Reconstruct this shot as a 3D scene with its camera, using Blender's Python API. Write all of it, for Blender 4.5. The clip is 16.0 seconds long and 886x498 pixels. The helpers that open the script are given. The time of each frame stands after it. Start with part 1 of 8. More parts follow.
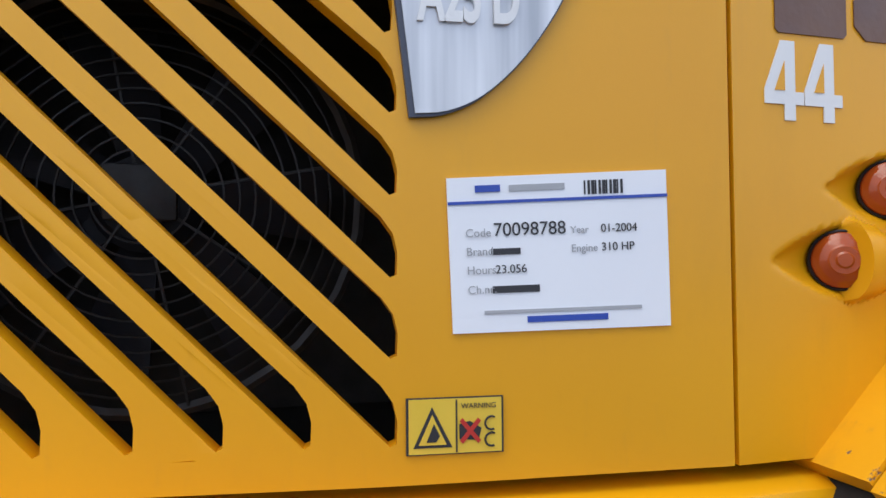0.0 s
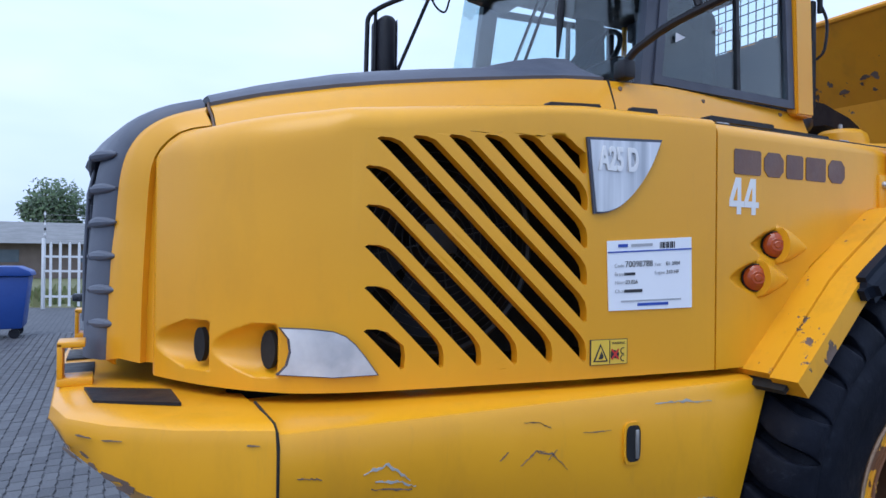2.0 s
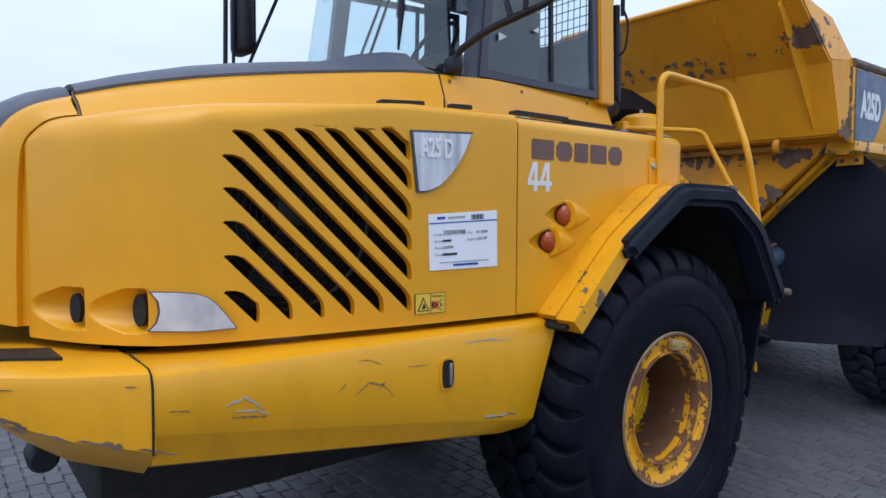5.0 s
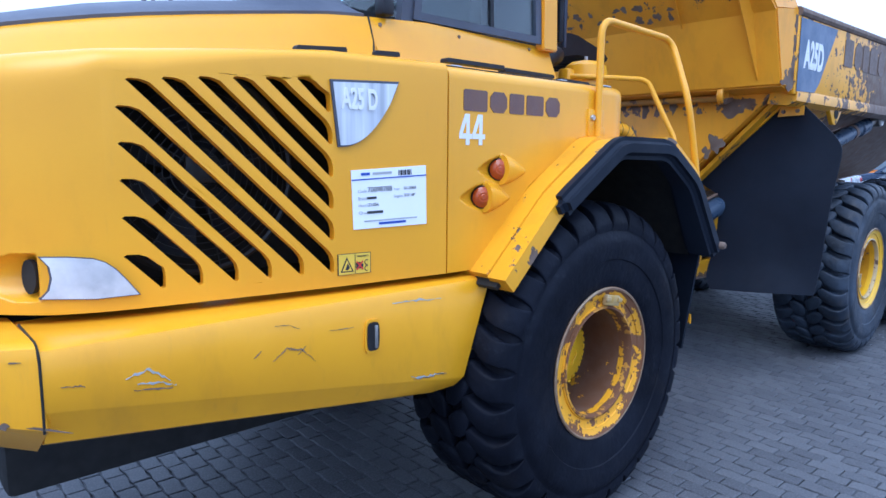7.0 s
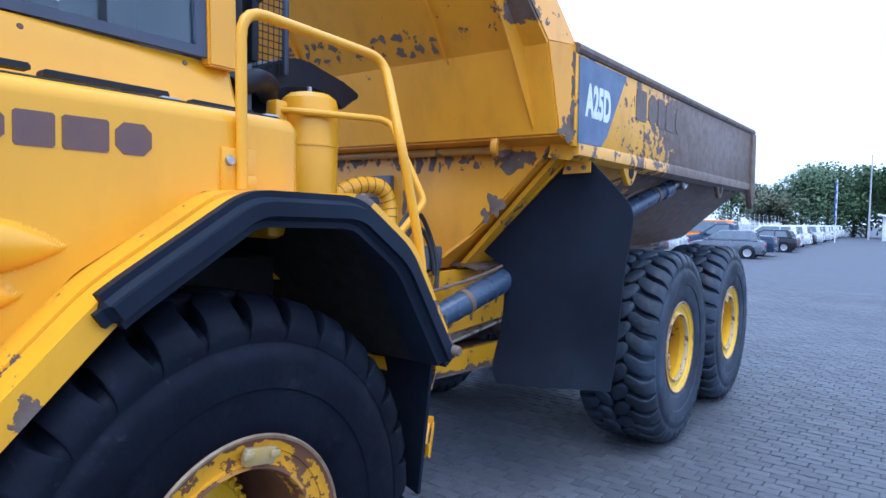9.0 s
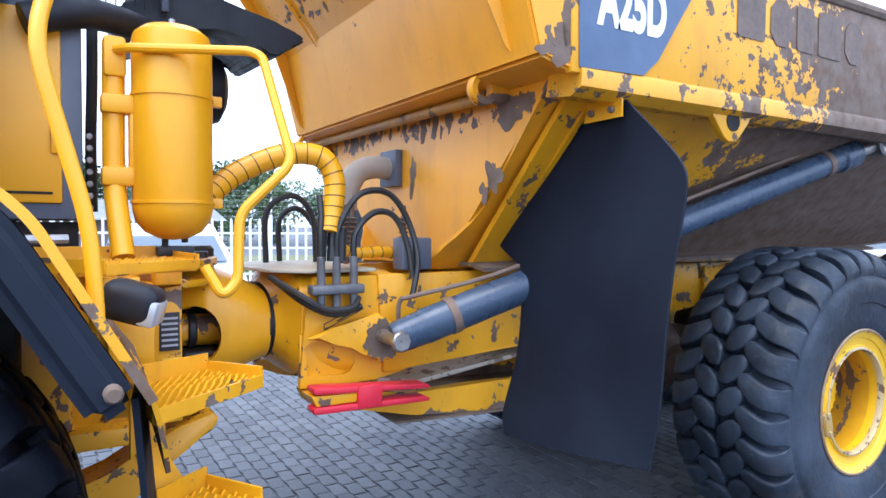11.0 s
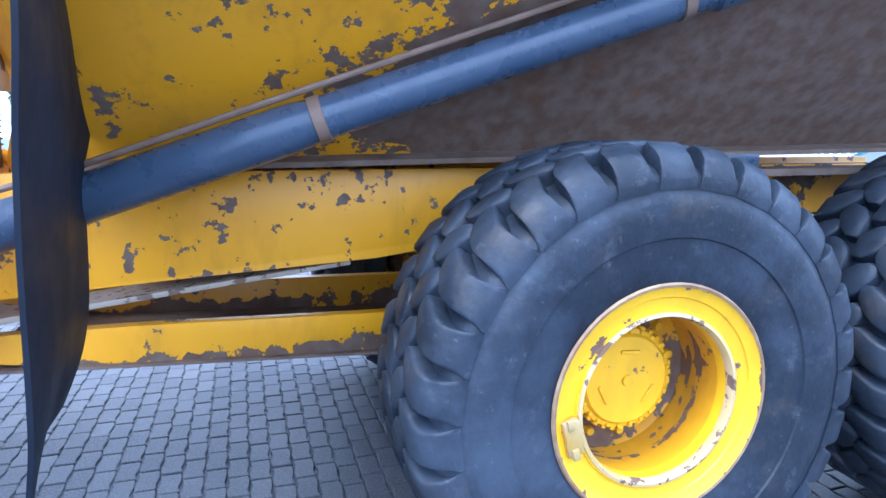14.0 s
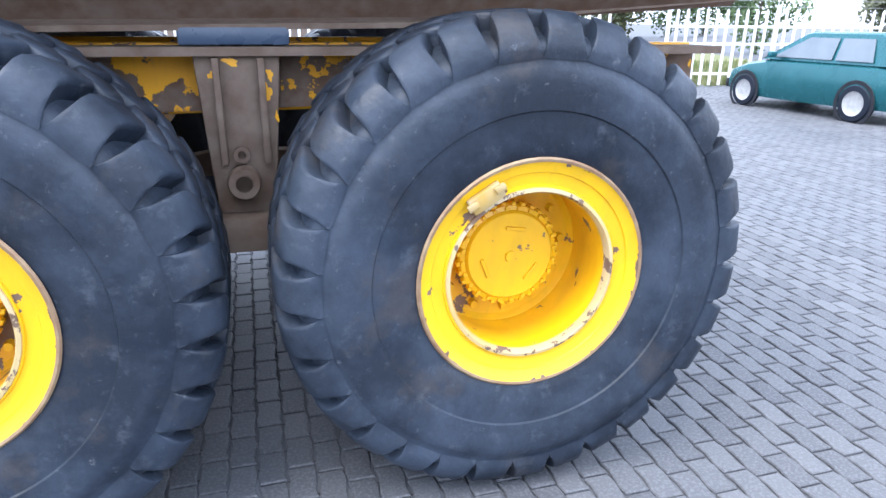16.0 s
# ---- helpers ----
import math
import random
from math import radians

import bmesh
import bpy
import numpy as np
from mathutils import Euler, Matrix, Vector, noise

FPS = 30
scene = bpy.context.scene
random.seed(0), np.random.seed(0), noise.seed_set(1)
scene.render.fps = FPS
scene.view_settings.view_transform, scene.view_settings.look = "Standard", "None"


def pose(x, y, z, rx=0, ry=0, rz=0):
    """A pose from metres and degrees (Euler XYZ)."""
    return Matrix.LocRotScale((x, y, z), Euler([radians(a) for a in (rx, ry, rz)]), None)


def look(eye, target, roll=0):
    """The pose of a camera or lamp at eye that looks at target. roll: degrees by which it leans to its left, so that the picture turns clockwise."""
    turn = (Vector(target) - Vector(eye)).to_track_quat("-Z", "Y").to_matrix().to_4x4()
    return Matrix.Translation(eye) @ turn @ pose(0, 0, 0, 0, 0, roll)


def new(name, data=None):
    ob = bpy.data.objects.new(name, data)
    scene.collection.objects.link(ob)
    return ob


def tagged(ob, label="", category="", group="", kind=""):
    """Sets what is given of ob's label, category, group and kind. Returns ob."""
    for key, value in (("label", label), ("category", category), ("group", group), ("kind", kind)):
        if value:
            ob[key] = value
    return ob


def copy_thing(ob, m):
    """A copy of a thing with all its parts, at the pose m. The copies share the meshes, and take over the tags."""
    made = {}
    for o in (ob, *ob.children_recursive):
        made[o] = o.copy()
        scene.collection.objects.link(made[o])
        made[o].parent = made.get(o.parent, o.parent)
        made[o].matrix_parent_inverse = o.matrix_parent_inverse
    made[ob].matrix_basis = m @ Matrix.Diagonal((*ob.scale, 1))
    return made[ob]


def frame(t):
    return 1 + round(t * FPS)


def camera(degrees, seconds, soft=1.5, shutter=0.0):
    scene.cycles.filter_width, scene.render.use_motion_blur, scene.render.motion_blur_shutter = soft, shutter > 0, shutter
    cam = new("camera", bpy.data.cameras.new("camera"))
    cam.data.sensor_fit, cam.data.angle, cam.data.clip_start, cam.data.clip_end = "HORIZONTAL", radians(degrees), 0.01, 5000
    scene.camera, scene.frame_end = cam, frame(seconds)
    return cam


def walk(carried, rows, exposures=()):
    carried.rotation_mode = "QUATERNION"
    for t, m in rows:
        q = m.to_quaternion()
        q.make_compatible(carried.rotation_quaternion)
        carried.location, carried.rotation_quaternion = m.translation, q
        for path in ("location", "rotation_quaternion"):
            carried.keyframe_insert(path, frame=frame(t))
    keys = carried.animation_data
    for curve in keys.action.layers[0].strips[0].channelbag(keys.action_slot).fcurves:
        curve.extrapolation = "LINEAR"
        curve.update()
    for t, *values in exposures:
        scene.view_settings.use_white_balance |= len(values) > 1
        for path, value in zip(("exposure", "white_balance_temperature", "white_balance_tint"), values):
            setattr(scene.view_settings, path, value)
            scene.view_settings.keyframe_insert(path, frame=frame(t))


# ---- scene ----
cam = camera(68.6, 16.0)
PATH = [
    (0, (-1.524, -2.048, 1.582), (-1.006, -0.117, 1.641), -0.4),
    (0.5, (-1.767, -2.272, 1.599), (-1.101, -0.386, 1.647), 0.4),
    (1, (-2.134, -2.377, 1.586), (-1.284, -0.568, 1.634), 0.5),
    (1.5, (-2.42, -2.573, 1.596), (-1.536, -0.78, 1.623), 0.4),
    (2, (-2.626, -2.71, 1.663), (-1.709, -0.932, 1.675), 0.6),
    (2.5, (-2.772, -2.804, 1.696), (-1.738, -1.094, 1.777), 0.2),
    (3, (-2.811, -2.922, 1.75), (-1.709, -1.27, 1.993), -0.2),
    (3.5, (-2.803, -3.06, 1.751), (-1.68, -1.431, 2.041), -0.3),
    (4, (-2.769, -3.132, 1.738), (-1.629, -1.516, 2.039), -0.3),
    (4.5, (-2.762, -3.136, 1.717), (-1.576, -1.539, 1.925), 0.1),
    (5, (-2.749, -3.14, 1.709), (-1.513, -1.571, 1.599), 0.2),
    (5.2, (-2.743, -3.144, 1.714), (-1.506, -1.6, 1.426), 0.5),
    (7.3, (-2.503, -3.123, 1.757), (-1.143, -1.68, 1.494), 0.9),
    (7.5, (-2.364, -3.076, 1.756), (-0.961, -1.666, 1.542), 1.0),
    (8, (-1.981, -3.042, 1.737), (-0.436, -1.784, 1.563), 1.1),
    (8.5, (-1.588, -3.012, 1.783), (0.01, -1.816, 1.658), 1.2),
    (9, (-1.138, -2.94, 1.79), (0.469, -1.754, 1.69), 1.2),
    (9.2, (-0.939, -2.95, 1.769), (0.667, -1.762, 1.673), 1.1),
    (11.3, (0.84, -3.082, 1.629), (1.711, -1.285, 1.529), 0.4),
    (11.5, (0.932, -3.023, 1.617), (1.68, -1.172, 1.489), 0.4),
    (12, (1.231, -2.995, 1.621), (1.721, -1.062, 1.474), 0.1),
    (12.5, (1.626, -3.046, 1.632), (2.085, -1.102, 1.524), -0.1),
    (13, (2.056, -2.991, 1.591), (2.543, -1.054, 1.497), -0.1),
    (13.5, (2.504, -2.954, 1.587), (3.049, -1.042, 1.371), 0.2),
    (14, (2.999, -2.968, 1.57), (3.582, -1.086, 1.222), 0.2),
    (14.5, (3.455, -2.939, 1.505), (4.064, -1.112, 0.964), 0.4),
    (15, (3.965, -3.029, 1.483), (4.594, -1.219, 0.909), 0.5),
    (15.5, (4.515, -3.088, 1.508), (5.091, -1.282, 0.868), 0.4),
    (16, (5.06, -3.106, 1.515), (5.588, -1.294, 0.853), 0.5),
]
EXPOSURES = [(0, 0.80, 6900, 10), (1, 0.84, 5900, 10), (1.6, 0.80, 5850, 10), (2.5, 0.20, 5850, 10), (3.5, -0.06, 5950, 10), (4.5, 0.15, 6400, 10), (5.2, 0.70, 6500, 10), (7.3, 1.20, 5200, 10), (9, 1.27, 5250, 10), (11.5, 1.97, 6200, 10), (12.3, 1.9, 5850, 10), (13, 1.7, 5700, 10), (13.6, 2.25, 5450, 10), (14.5, 2.62, 5450, 10), (15.3, 2.38, 5800, 10), (16, 2.45, 6700, 10)]
walk(cam, [(t, look(eye, target, roll)) for t, eye, target, roll in PATH], EXPOSURES)

from mathutils.geometry import tessellate_polygon

# ---- world and light: overcast sky ----
world = bpy.data.worlds.new("overcast")
scene.world = world
world.use_nodes = True
wn, wl = world.node_tree.nodes, world.node_tree.links
wn.clear()
w_out = wn.new("ShaderNodeOutputWorld")
w_bg = wn.new("ShaderNodeBackground")
w_sky = wn.new("ShaderNodeTexSky")
w_sky.sky_type = "NISHITA"
w_sky.sun_disc = False
w_sky.sun_elevation = radians(67)
w_sky.sun_rotation = radians(243)
w_co = wn.new("ShaderNodeTexCoord")
w_map = wn.new("ShaderNodeMapping")
w_map.inputs["Scale"].default_value = (1.6, 1.6, 5.0)
w_noise = wn.new("ShaderNodeTexNoise")
w_noise.inputs["Scale"].default_value = 1.3
w_noise.inputs["Detail"].default_value = 4.0
w_ramp = wn.new("ShaderNodeValToRGB")
w_ramp.color_ramp.elements[0].position = 0.3
w_ramp.color_ramp.elements[0].color = (5.0, 6.2, 8.6, 1)
w_ramp.color_ramp.elements[1].position = 0.75
w_ramp.color_ramp.elements[1].color = (6.9, 7.7, 9.3, 1)
w_mix = wn.new("ShaderNodeMix")
w_mix.data_type = "RGBA"
w_mix.inputs["Factor"].default_value = 0.9
wl.new(w_co.outputs["Generated"], w_map.inputs["Vector"])
wl.new(w_map.outputs["Vector"], w_noise.inputs["Vector"])
wl.new(w_noise.outputs["Fac"], w_ramp.inputs["Fac"])
wl.new(w_sky.outputs["Color"], w_mix.inputs["A"])
wl.new(w_ramp.outputs["Color"], w_mix.inputs["B"])
w_sep = wn.new("ShaderNodeSeparateXYZ")
wl.new(w_co.outputs["Generated"], w_sep.inputs["Vector"])
w_side = wn.new("ShaderNodeMapRange")
w_side.inputs["From Min"].default_value = -1.0
w_side.inputs["From Max"].default_value = 1.0
w_side.inputs["To Min"].default_value = 1.08
w_side.inputs["To Max"].default_value = 1.08
wl.new(w_sep.outputs["Y"], w_side.inputs["Value"])
w_scale = wn.new("ShaderNodeVectorMath")
w_scale.operation = "SCALE"
wl.new(w_mix.outputs["Result"], w_scale.inputs[0])
w_high = wn.new("ShaderNodeMapRange")
w_high.inputs["From Min"].default_value = 0.0
w_high.inputs["From Max"].default_value = 0.5
w_high.inputs["To Min"].default_value = 0.78
w_high.inputs["To Max"].default_value = 1.08
wl.new(w_sep.outputs["Z"], w_high.inputs["Value"])
w_both = wn.new("ShaderNodeMath")
w_both.operation = "MULTIPLY"
wl.new(w_side.outputs["Result"], w_both.inputs[0])
wl.new(w_high.outputs["Result"], w_both.inputs[1])
wl.new(w_both.outputs[0], w_scale.inputs["Scale"])
wl.new(w_scale.outputs["Vector"], w_bg.inputs["Color"])
wl.new(w_bg.outputs["Background"], w_out.inputs["Surface"])
w_bg.inputs["Strength"].default_value = 0.10

sun = new("sun", bpy.data.lights.new("sun", "SUN"))
sun.data.energy = 0.8
sun.data.angle = radians(40)
sun.data.color = (1.0, 0.96, 0.9)
sun.matrix_world = look((-8, -5, 23), (2, 0, 0))


# ---- materials ----
def rgba(c):
    return (c[0], c[1], c[2], 1.0)


class Mat:
    """A small builder for node materials."""

    def __init__(self, name, rough=0.5, metal=0.0):
        self.m = bpy.data.materials.new(name)
        self.m.use_nodes = True
        self.n, self.l = self.m.node_tree.nodes, self.m.node_tree.links
        self.b = self.n["Principled BSDF"]
        self.b.inputs["Roughness"].default_value = rough
        self.b.inputs["Metallic"].default_value = metal
        self.co = self.n.new("ShaderNodeTexCoord").outputs["Object"]

    def noise(self, scale, detail=3.0, rough=0.55, stretch=None):
        t = self.n.new("ShaderNodeTexNoise")
        t.inputs["Scale"].default_value = scale
        t.inputs["Detail"].default_value = detail
        t.inputs["Roughness"].default_value = rough
        src = self.co
        if stretch:
            mp = self.n.new("ShaderNodeMapping")
            mp.inputs["Scale"].default_value = stretch
            self.l.new(src, mp.inputs["Vector"])
            src = mp.outputs["Vector"]
        self.l.new(src, t.inputs["Vector"])
        return t.outputs["Fac"]

    def ramp(self, fac, lo, hi, a=0.0, b=1.0):
        r = self.n.new("ShaderNodeMapRange")
        r.inputs["From Min"].default_value = lo
        r.inputs["From Max"].default_value = hi
        r.inputs["To Min"].default_value = a
        r.inputs["To Max"].default_value = b
        self.l.new(fac, r.inputs["Value"])
        return r.outputs["Result"]

    def math(self, op, a, b):
        m = self.n.new("ShaderNodeMath")
        m.operation = op
        for k, v in ((0, a), (1, b)):
            if isinstance(v, (int, float)):
                m.inputs[k].default_value = v
            else:
                self.l.new(v, m.inputs[k])
        return m.outputs[0]

    def mix(self, fac, a, b):
        m = self.n.new("ShaderNodeMix")
        m.data_type = "RGBA"
        for key, v in (("A", a), ("B", b)):
            if isinstance(v, tuple):
                m.inputs[key].default_value = rgba(v)
            else:
                self.l.new(v, m.inputs[key])
        if isinstance(fac, (int, float)):
            m.inputs["Factor"].default_value = fac
        else:
            self.l.new(fac, m.inputs["Factor"])
        return m.outputs["Result"]

    def axis(self, k):
        s = self.n.new("ShaderNodeSeparateXYZ")
        self.l.new(self.co, s.inputs["Vector"])
        return s.outputs[k]

    def color(self, out):
        if isinstance(out, tuple):
            self.b.inputs["Base Color"].default_value = rgba(out)
        else:
            self.l.new(out, self.b.inputs["Base Color"])
        return self

    def rough(self, out):
        self.l.new(out, self.b.inputs["Roughness"])
        return self

    def bump(self, height, strength=0.3, distance=0.01):
        n = self.n.new("ShaderNodeBump")
        n.inputs["Strength"].default_value = strength
        n.inputs["Distance"].default_value = distance
        self.l.new(height, n.inputs["Height"])
        self.l.new(n.outputs["Normal"], self.b.inputs["Normal"])
        return self


YELLOW = (0.80, 0.372, 0.006)
YELLOW_B = (0.73, 0.325, 0.006)
RUST = (0.120, 0.070, 0.046)
PRIMER = (0.180, 0.132, 0.105)


def paint(name, chips=None, rough=0.38, base=YELLOW, other=YELLOW_B, seed=0.0, wear_axis=None, dirt=0.15, small=None, bands=(), warm=0.0):
    """Yellow machine paint. chips, small: thresholds of large and small bare spots; wear_axis: (axis, from, to, gain)
    along which paint is lost; bands: (axis, centre, half width, gain) of scraped stretches."""
    m = Mat(name, rough)
    m.b.inputs["Specular IOR Level"].default_value = 0.45
    m.b.inputs["Coat Weight"].default_value = 0.0 if chips is not None and chips < 0.6 else 0.15
    m.b.inputs["Coat Roughness"].default_value = 0.2
    big = m.noise(1.3 + seed, 3)
    fine = m.noise(60, 3)
    col = m.mix(m.ramp(big, 0.35, 0.7), base, other)
    col = m.mix(m.ramp(m.noise(5.0, 5, 0.65, (1, 1, 0.35)), 0.52, 0.8, 0, dirt), col, (0.20, 0.12, 0.03))
    col = m.mix(m.ramp(m.noise(22 + seed, 4, 0.7, (1, 1, 0.18)), 0.60, 0.80, 0, dirt * 0.8), col, (0.30, 0.20, 0.07))
    height = m.math("MULTIPLY", fine, 0.15)
    if chips is not None:
        lift = None
        for k, c, h, gain in bands:
            d = m.math("ABSOLUTE", m.math("SUBTRACT", m.axis(k), c), 0)
            b = m.ramp(d, h * 0.4, h, gain, 0.0)
            lift = b if lift is None else m.math("MAXIMUM", lift, b)
        if wear_axis:
            k, a, b, gain = wear_axis
            w = m.ramp(m.axis(k), a, b, 0.0, gain)
            lift = w if lift is None else m.math("ADD", lift, w)
        area = m.math("MULTIPLY", m.math("SUBTRACT", m.noise(1.1 + seed, 2), 0.5), 0.35)
        spot = m.math("ADD", m.noise(3.6 + seed, 6, 0.62), area)
        if lift is not None:
            spot = m.math("ADD", spot, lift)
        mask = m.ramp(spot, chips, chips + 0.010)
        if small is not None:
            dots = m.math("ADD", m.noise(11.0 + seed * 2, 4, 0.6), m.math("MULTIPLY", area, 0.6))
            if lift is not None:
                dots = m.math("ADD", dots, m.math("MULTIPLY", lift, 0.8))
            mask = m.math("MAXIMUM", mask, m.ramp(dots, small, small + 0.012))
        rust = m.mix(m.ramp(m.noise(14, 5), 0.35, 0.7), RUST, PRIMER)
        rust = m.mix(m.ramp(m.noise(6, 5, 0.6), 0.55, 0.7, 0, 0.6), rust, (0.16, 0.075, 0.035))
        rust = m.mix(warm, rust, (0.17, 0.062, 0.018))
        col = m.mix(mask, col, rust)
        m.rough(m.ramp(mask, 0, 1, rough, 0.82))
        height = m.math("SUBTRACT", height, mask)
    m.color(col).bump(height, 0.35, 0.003)
    return m.m


def plain(name, a, b, rough=0.5, metal=0.0, scale=8.0, bump=0.15, fine=80, fine_amt=0.3, spec=0.5):
    m = Mat(name, rough, metal)
    m.b.inputs["Specular IOR Level"].default_value = spec
    m.color(m.mix(m.ramp(m.noise(scale, 5), 0.3, 0.7), a, b))
    m.bump(m.noise(fine, 4), bump, 0.004)
    m.rough(m.ramp(m.noise(scale * 2.3, 3), 0.3, 0.7, max(rough - 0.12 * fine_amt * 3, 0.02), min(rough + 0.12, 1)))
    return m.m


M_HOOD = paint("hood_paint", None, 0.36, dirt=0.12)
M_SKIRT = paint("skirt_paint", 0.80, 0.34, seed=0.7, dirt=0.22, small=0.775, bands=((2, 0.82, 0.10, 0.10),))
M_FENDER = paint("fender_paint", 0.67, 0.42, seed=1.3, dirt=0.4, small=0.70)
M_FRAME = paint("frame_paint", 0.615, 0.42, seed=0.4, dirt=0.35, small=0.605)
M_RAIL = paint("lower_rail_paint", 0.62, 0.42, seed=0.6, dirt=0.35, small=0.62, bands=((2, 0.70, 0.07, 0.22), (2, 0.98, 0.06, 0.18)))
M_STEP = paint("step_paint", 0.68, 0.42, seed=2.1, dirt=0.35, small=0.70)
M_DUMP = paint("dump_paint", 0.70, 0.42, (0.78, 0.335, 0.012), (0.71, 0.295, 0.012), seed=0.9, dirt=0.3, small=0.72, bands=((2, 2.145, 0.09, 0.16), (2, 2.93, 0.16, 0.09)))
M_SIDE = paint("dump_side_paint", 0.64, 0.45, seed=1.9, wear_axis=(0, 3.0, 5.2, 0.46), dirt=0.4, small=0.62)
M_BELLY = paint("dump_belly_paint", 0.62, 0.5, seed=0.2, wear_axis=(0, 2.9, 4.3, 0.34), dirt=0.4, small=0.66)
M_WHEEL = paint("wheel_paint", 0.69, 0.36, base=(0.80, 0.46, 0.01), other=(0.76, 0.42, 0.01), seed=3.0, dirt=0.3, small=0.69, bands=((1, -0.287, 0.010, 0.10), (1, -0.245, 0.014, 0.10)))
M_WHEELF = paint("front_wheel_paint", 0.57, 0.5, seed=4.0, dirt=0.6, small=0.56, warm=0.8, bands=((1, -0.287, 0.014, 0.16), (1, -0.240, 0.016, 0.10)))
M_WELLF = paint("front_well_paint", 0.40, 0.6, seed=2.2, dirt=0.6, small=0.5, warm=0.55)
M_WELLR = paint("rear_well_paint", 0.66, 0.45, base=(0.70, 0.36, 0.01), other=(0.58, 0.28, 0.01), seed=2.7, dirt=0.4, small=0.72, wear_axis=(1, -0.03, 0.015, 0.20), bands=((1, -0.10, 0.030, 0.17), (1, -0.045, 0.016, 0.14)))
M_RING = paint("rubbed_ring", 0.60, 0.5, base=(0.50, 0.36, 0.15), other=(0.50, 0.40, 0.26), seed=5.0, dirt=0.3, small=0.60)
M_RINGF = paint("rusty_ring", 0.50, 0.6, base=(0.60, 0.28, 0.02), other=(0.40, 0.17, 0.03), seed=5.0, dirt=0.6, small=0.50, warm=0.8)
M_CAST = paint("cast_paint", 0.72, 0.40, seed=1.1, dirt=0.3, small=0.72)
M_TUBE = paint("tube_paint", 0.66, 0.5, base=(0.50, 0.25, 0.03), other=(0.34, 0.17, 0.05), seed=2.9, dirt=0.6, small=0.66)
M_SCRAPED = paint("scraped_steel", 0.60, 0.5, base=(0.42, 0.36, 0.28), other=(0.30, 0.25, 0.20), seed=3.7, dirt=0.4, small=0.6)
M_PIPE = paint("pipe_paint", None, 0.4, dirt=0.1)
M_SCUFF = plain("grey_scuff", (0.30, 0.30, 0.29), (0.45, 0.44, 0.42), 0.6, 0, 20)
M_DARKRUST = plain("rusty_steel", (0.112, 0.070, 0.050), (0.185, 0.138, 0.108), 0.8, 0.0, 9, 0.5, 40)
M_CABFRAME = plain("cab_frame", (0.040, 0.048, 0.075), (0.055, 0.064, 0.095), 0.45, 0, 3, 0.2, 120)
M_GREY = plain("grey_plastic", (0.080, 0.092, 0.125), (0.108, 0.120, 0.155), 0.5, 0, 3, 0.2, 120)
M_BLACK = plain("black_plastic", (0.008, 0.009, 0.014), (0.014, 0.015, 0.021), 0.5, 0, 6, 0.1, 90, spec=0.3)
M_RUBBER = plain("rubber_sheet", (0.006, 0.009, 0.017), (0.011, 0.016, 0.028), 0.6, 0, 2.5, 0.15, 30, 0.3, 0.18)
M_HOSE = plain("hose_rubber", (0.015, 0.015, 0.016), (0.03, 0.03, 0.032), 0.5, 0, 12)
M_STEEL = plain("bare_steel", (0.32, 0.30, 0.28), (0.5, 0.48, 0.46), 0.38, 0.9, 20)
M_ZINC = plain("zinc", (0.35, 0.35, 0.36), (0.5, 0.5, 0.5), 0.45, 0.6, 15)
M_FITTING = plain("dull_fitting", (0.10, 0.10, 0.11), (0.2, 0.2, 0.21), 0.5, 0.5, 15)
M_WIRE = plain("dark_wire", (0.022, 0.022, 0.024), (0.04, 0.04, 0.042), 0.5, 0.3, 15)
M_LENS = plain("milky_lens", (0.48, 0.50, 0.54), (0.86, 0.87, 0.88), 0.16, 0.15, 7, 0.02)
M_BLUE = plain("cylinder_blue", (0.036, 0.060, 0.105), (0.058, 0.088, 0.140), 0.3, 0.0, 5, 0.05)
M_RED = plain("red_paint", (0.70, 0.02, 0.05), (0.6, 0.02, 0.04), 0.4, 0, 6)
# near-black with the shade of gaps, recesses and hidden blocks painted in
M_SHADE = plain("painted_shade", (0.006, 0.006, 0.007), (0.012, 0.011, 0.01), 0.8, 0, 7)
M_GREYPIPE = plain("grey_pipe", (0.30, 0.26, 0.22), (0.40, 0.35, 0.30), 0.6, 0, 6)
M_LINE = plain("hard_line_brown", (0.16, 0.10, 0.075), (0.22, 0.15, 0.11), 0.6, 0, 10)
M_WHITE = plain("white_paint", (0.78, 0.78, 0.78), (0.7, 0.7, 0.7), 0.5, 0, 5)
M_PAPER = plain("paper", (0.82, 0.83, 0.86), (0.78, 0.79, 0.83), 0.55, 0, 3, 0.02)
M_INK = plain("ink", (0.02, 0.02, 0.025), (0.03, 0.03, 0.035), 0.6)
M_INKGREY = plain("grey_ink", (0.35, 0.36, 0.38), (0.4, 0.4, 0.42), 0.6)
M_INKBLUE = plain("blue_ink", (0.02, 0.06, 0.35), (0.025, 0.07, 0.38), 0.5)
M_INKRED = plain("red_ink", (0.5, 0.03, 0.02), (0.45, 0.03, 0.02), 0.5)
M_MAROON = plain("maroon_vinyl", (0.16, 0.075, 0.045), (0.12, 0.065, 0.06), 0.45, 0, 9)
M_DECALBLUE = plain("navy_decal", (0.05, 0.085, 0.16), (0.075, 0.12, 0.21), 0.45, 0, 4)
M_DECALYEL = plain("yellow_sticker", (0.75, 0.5, 0.05), (0.7, 0.46, 0.04), 0.5)
M_FADED = plain("faded_lettering", (0.16, 0.105, 0.08), (0.11, 0.075, 0.06), 0.6, 0, 14)
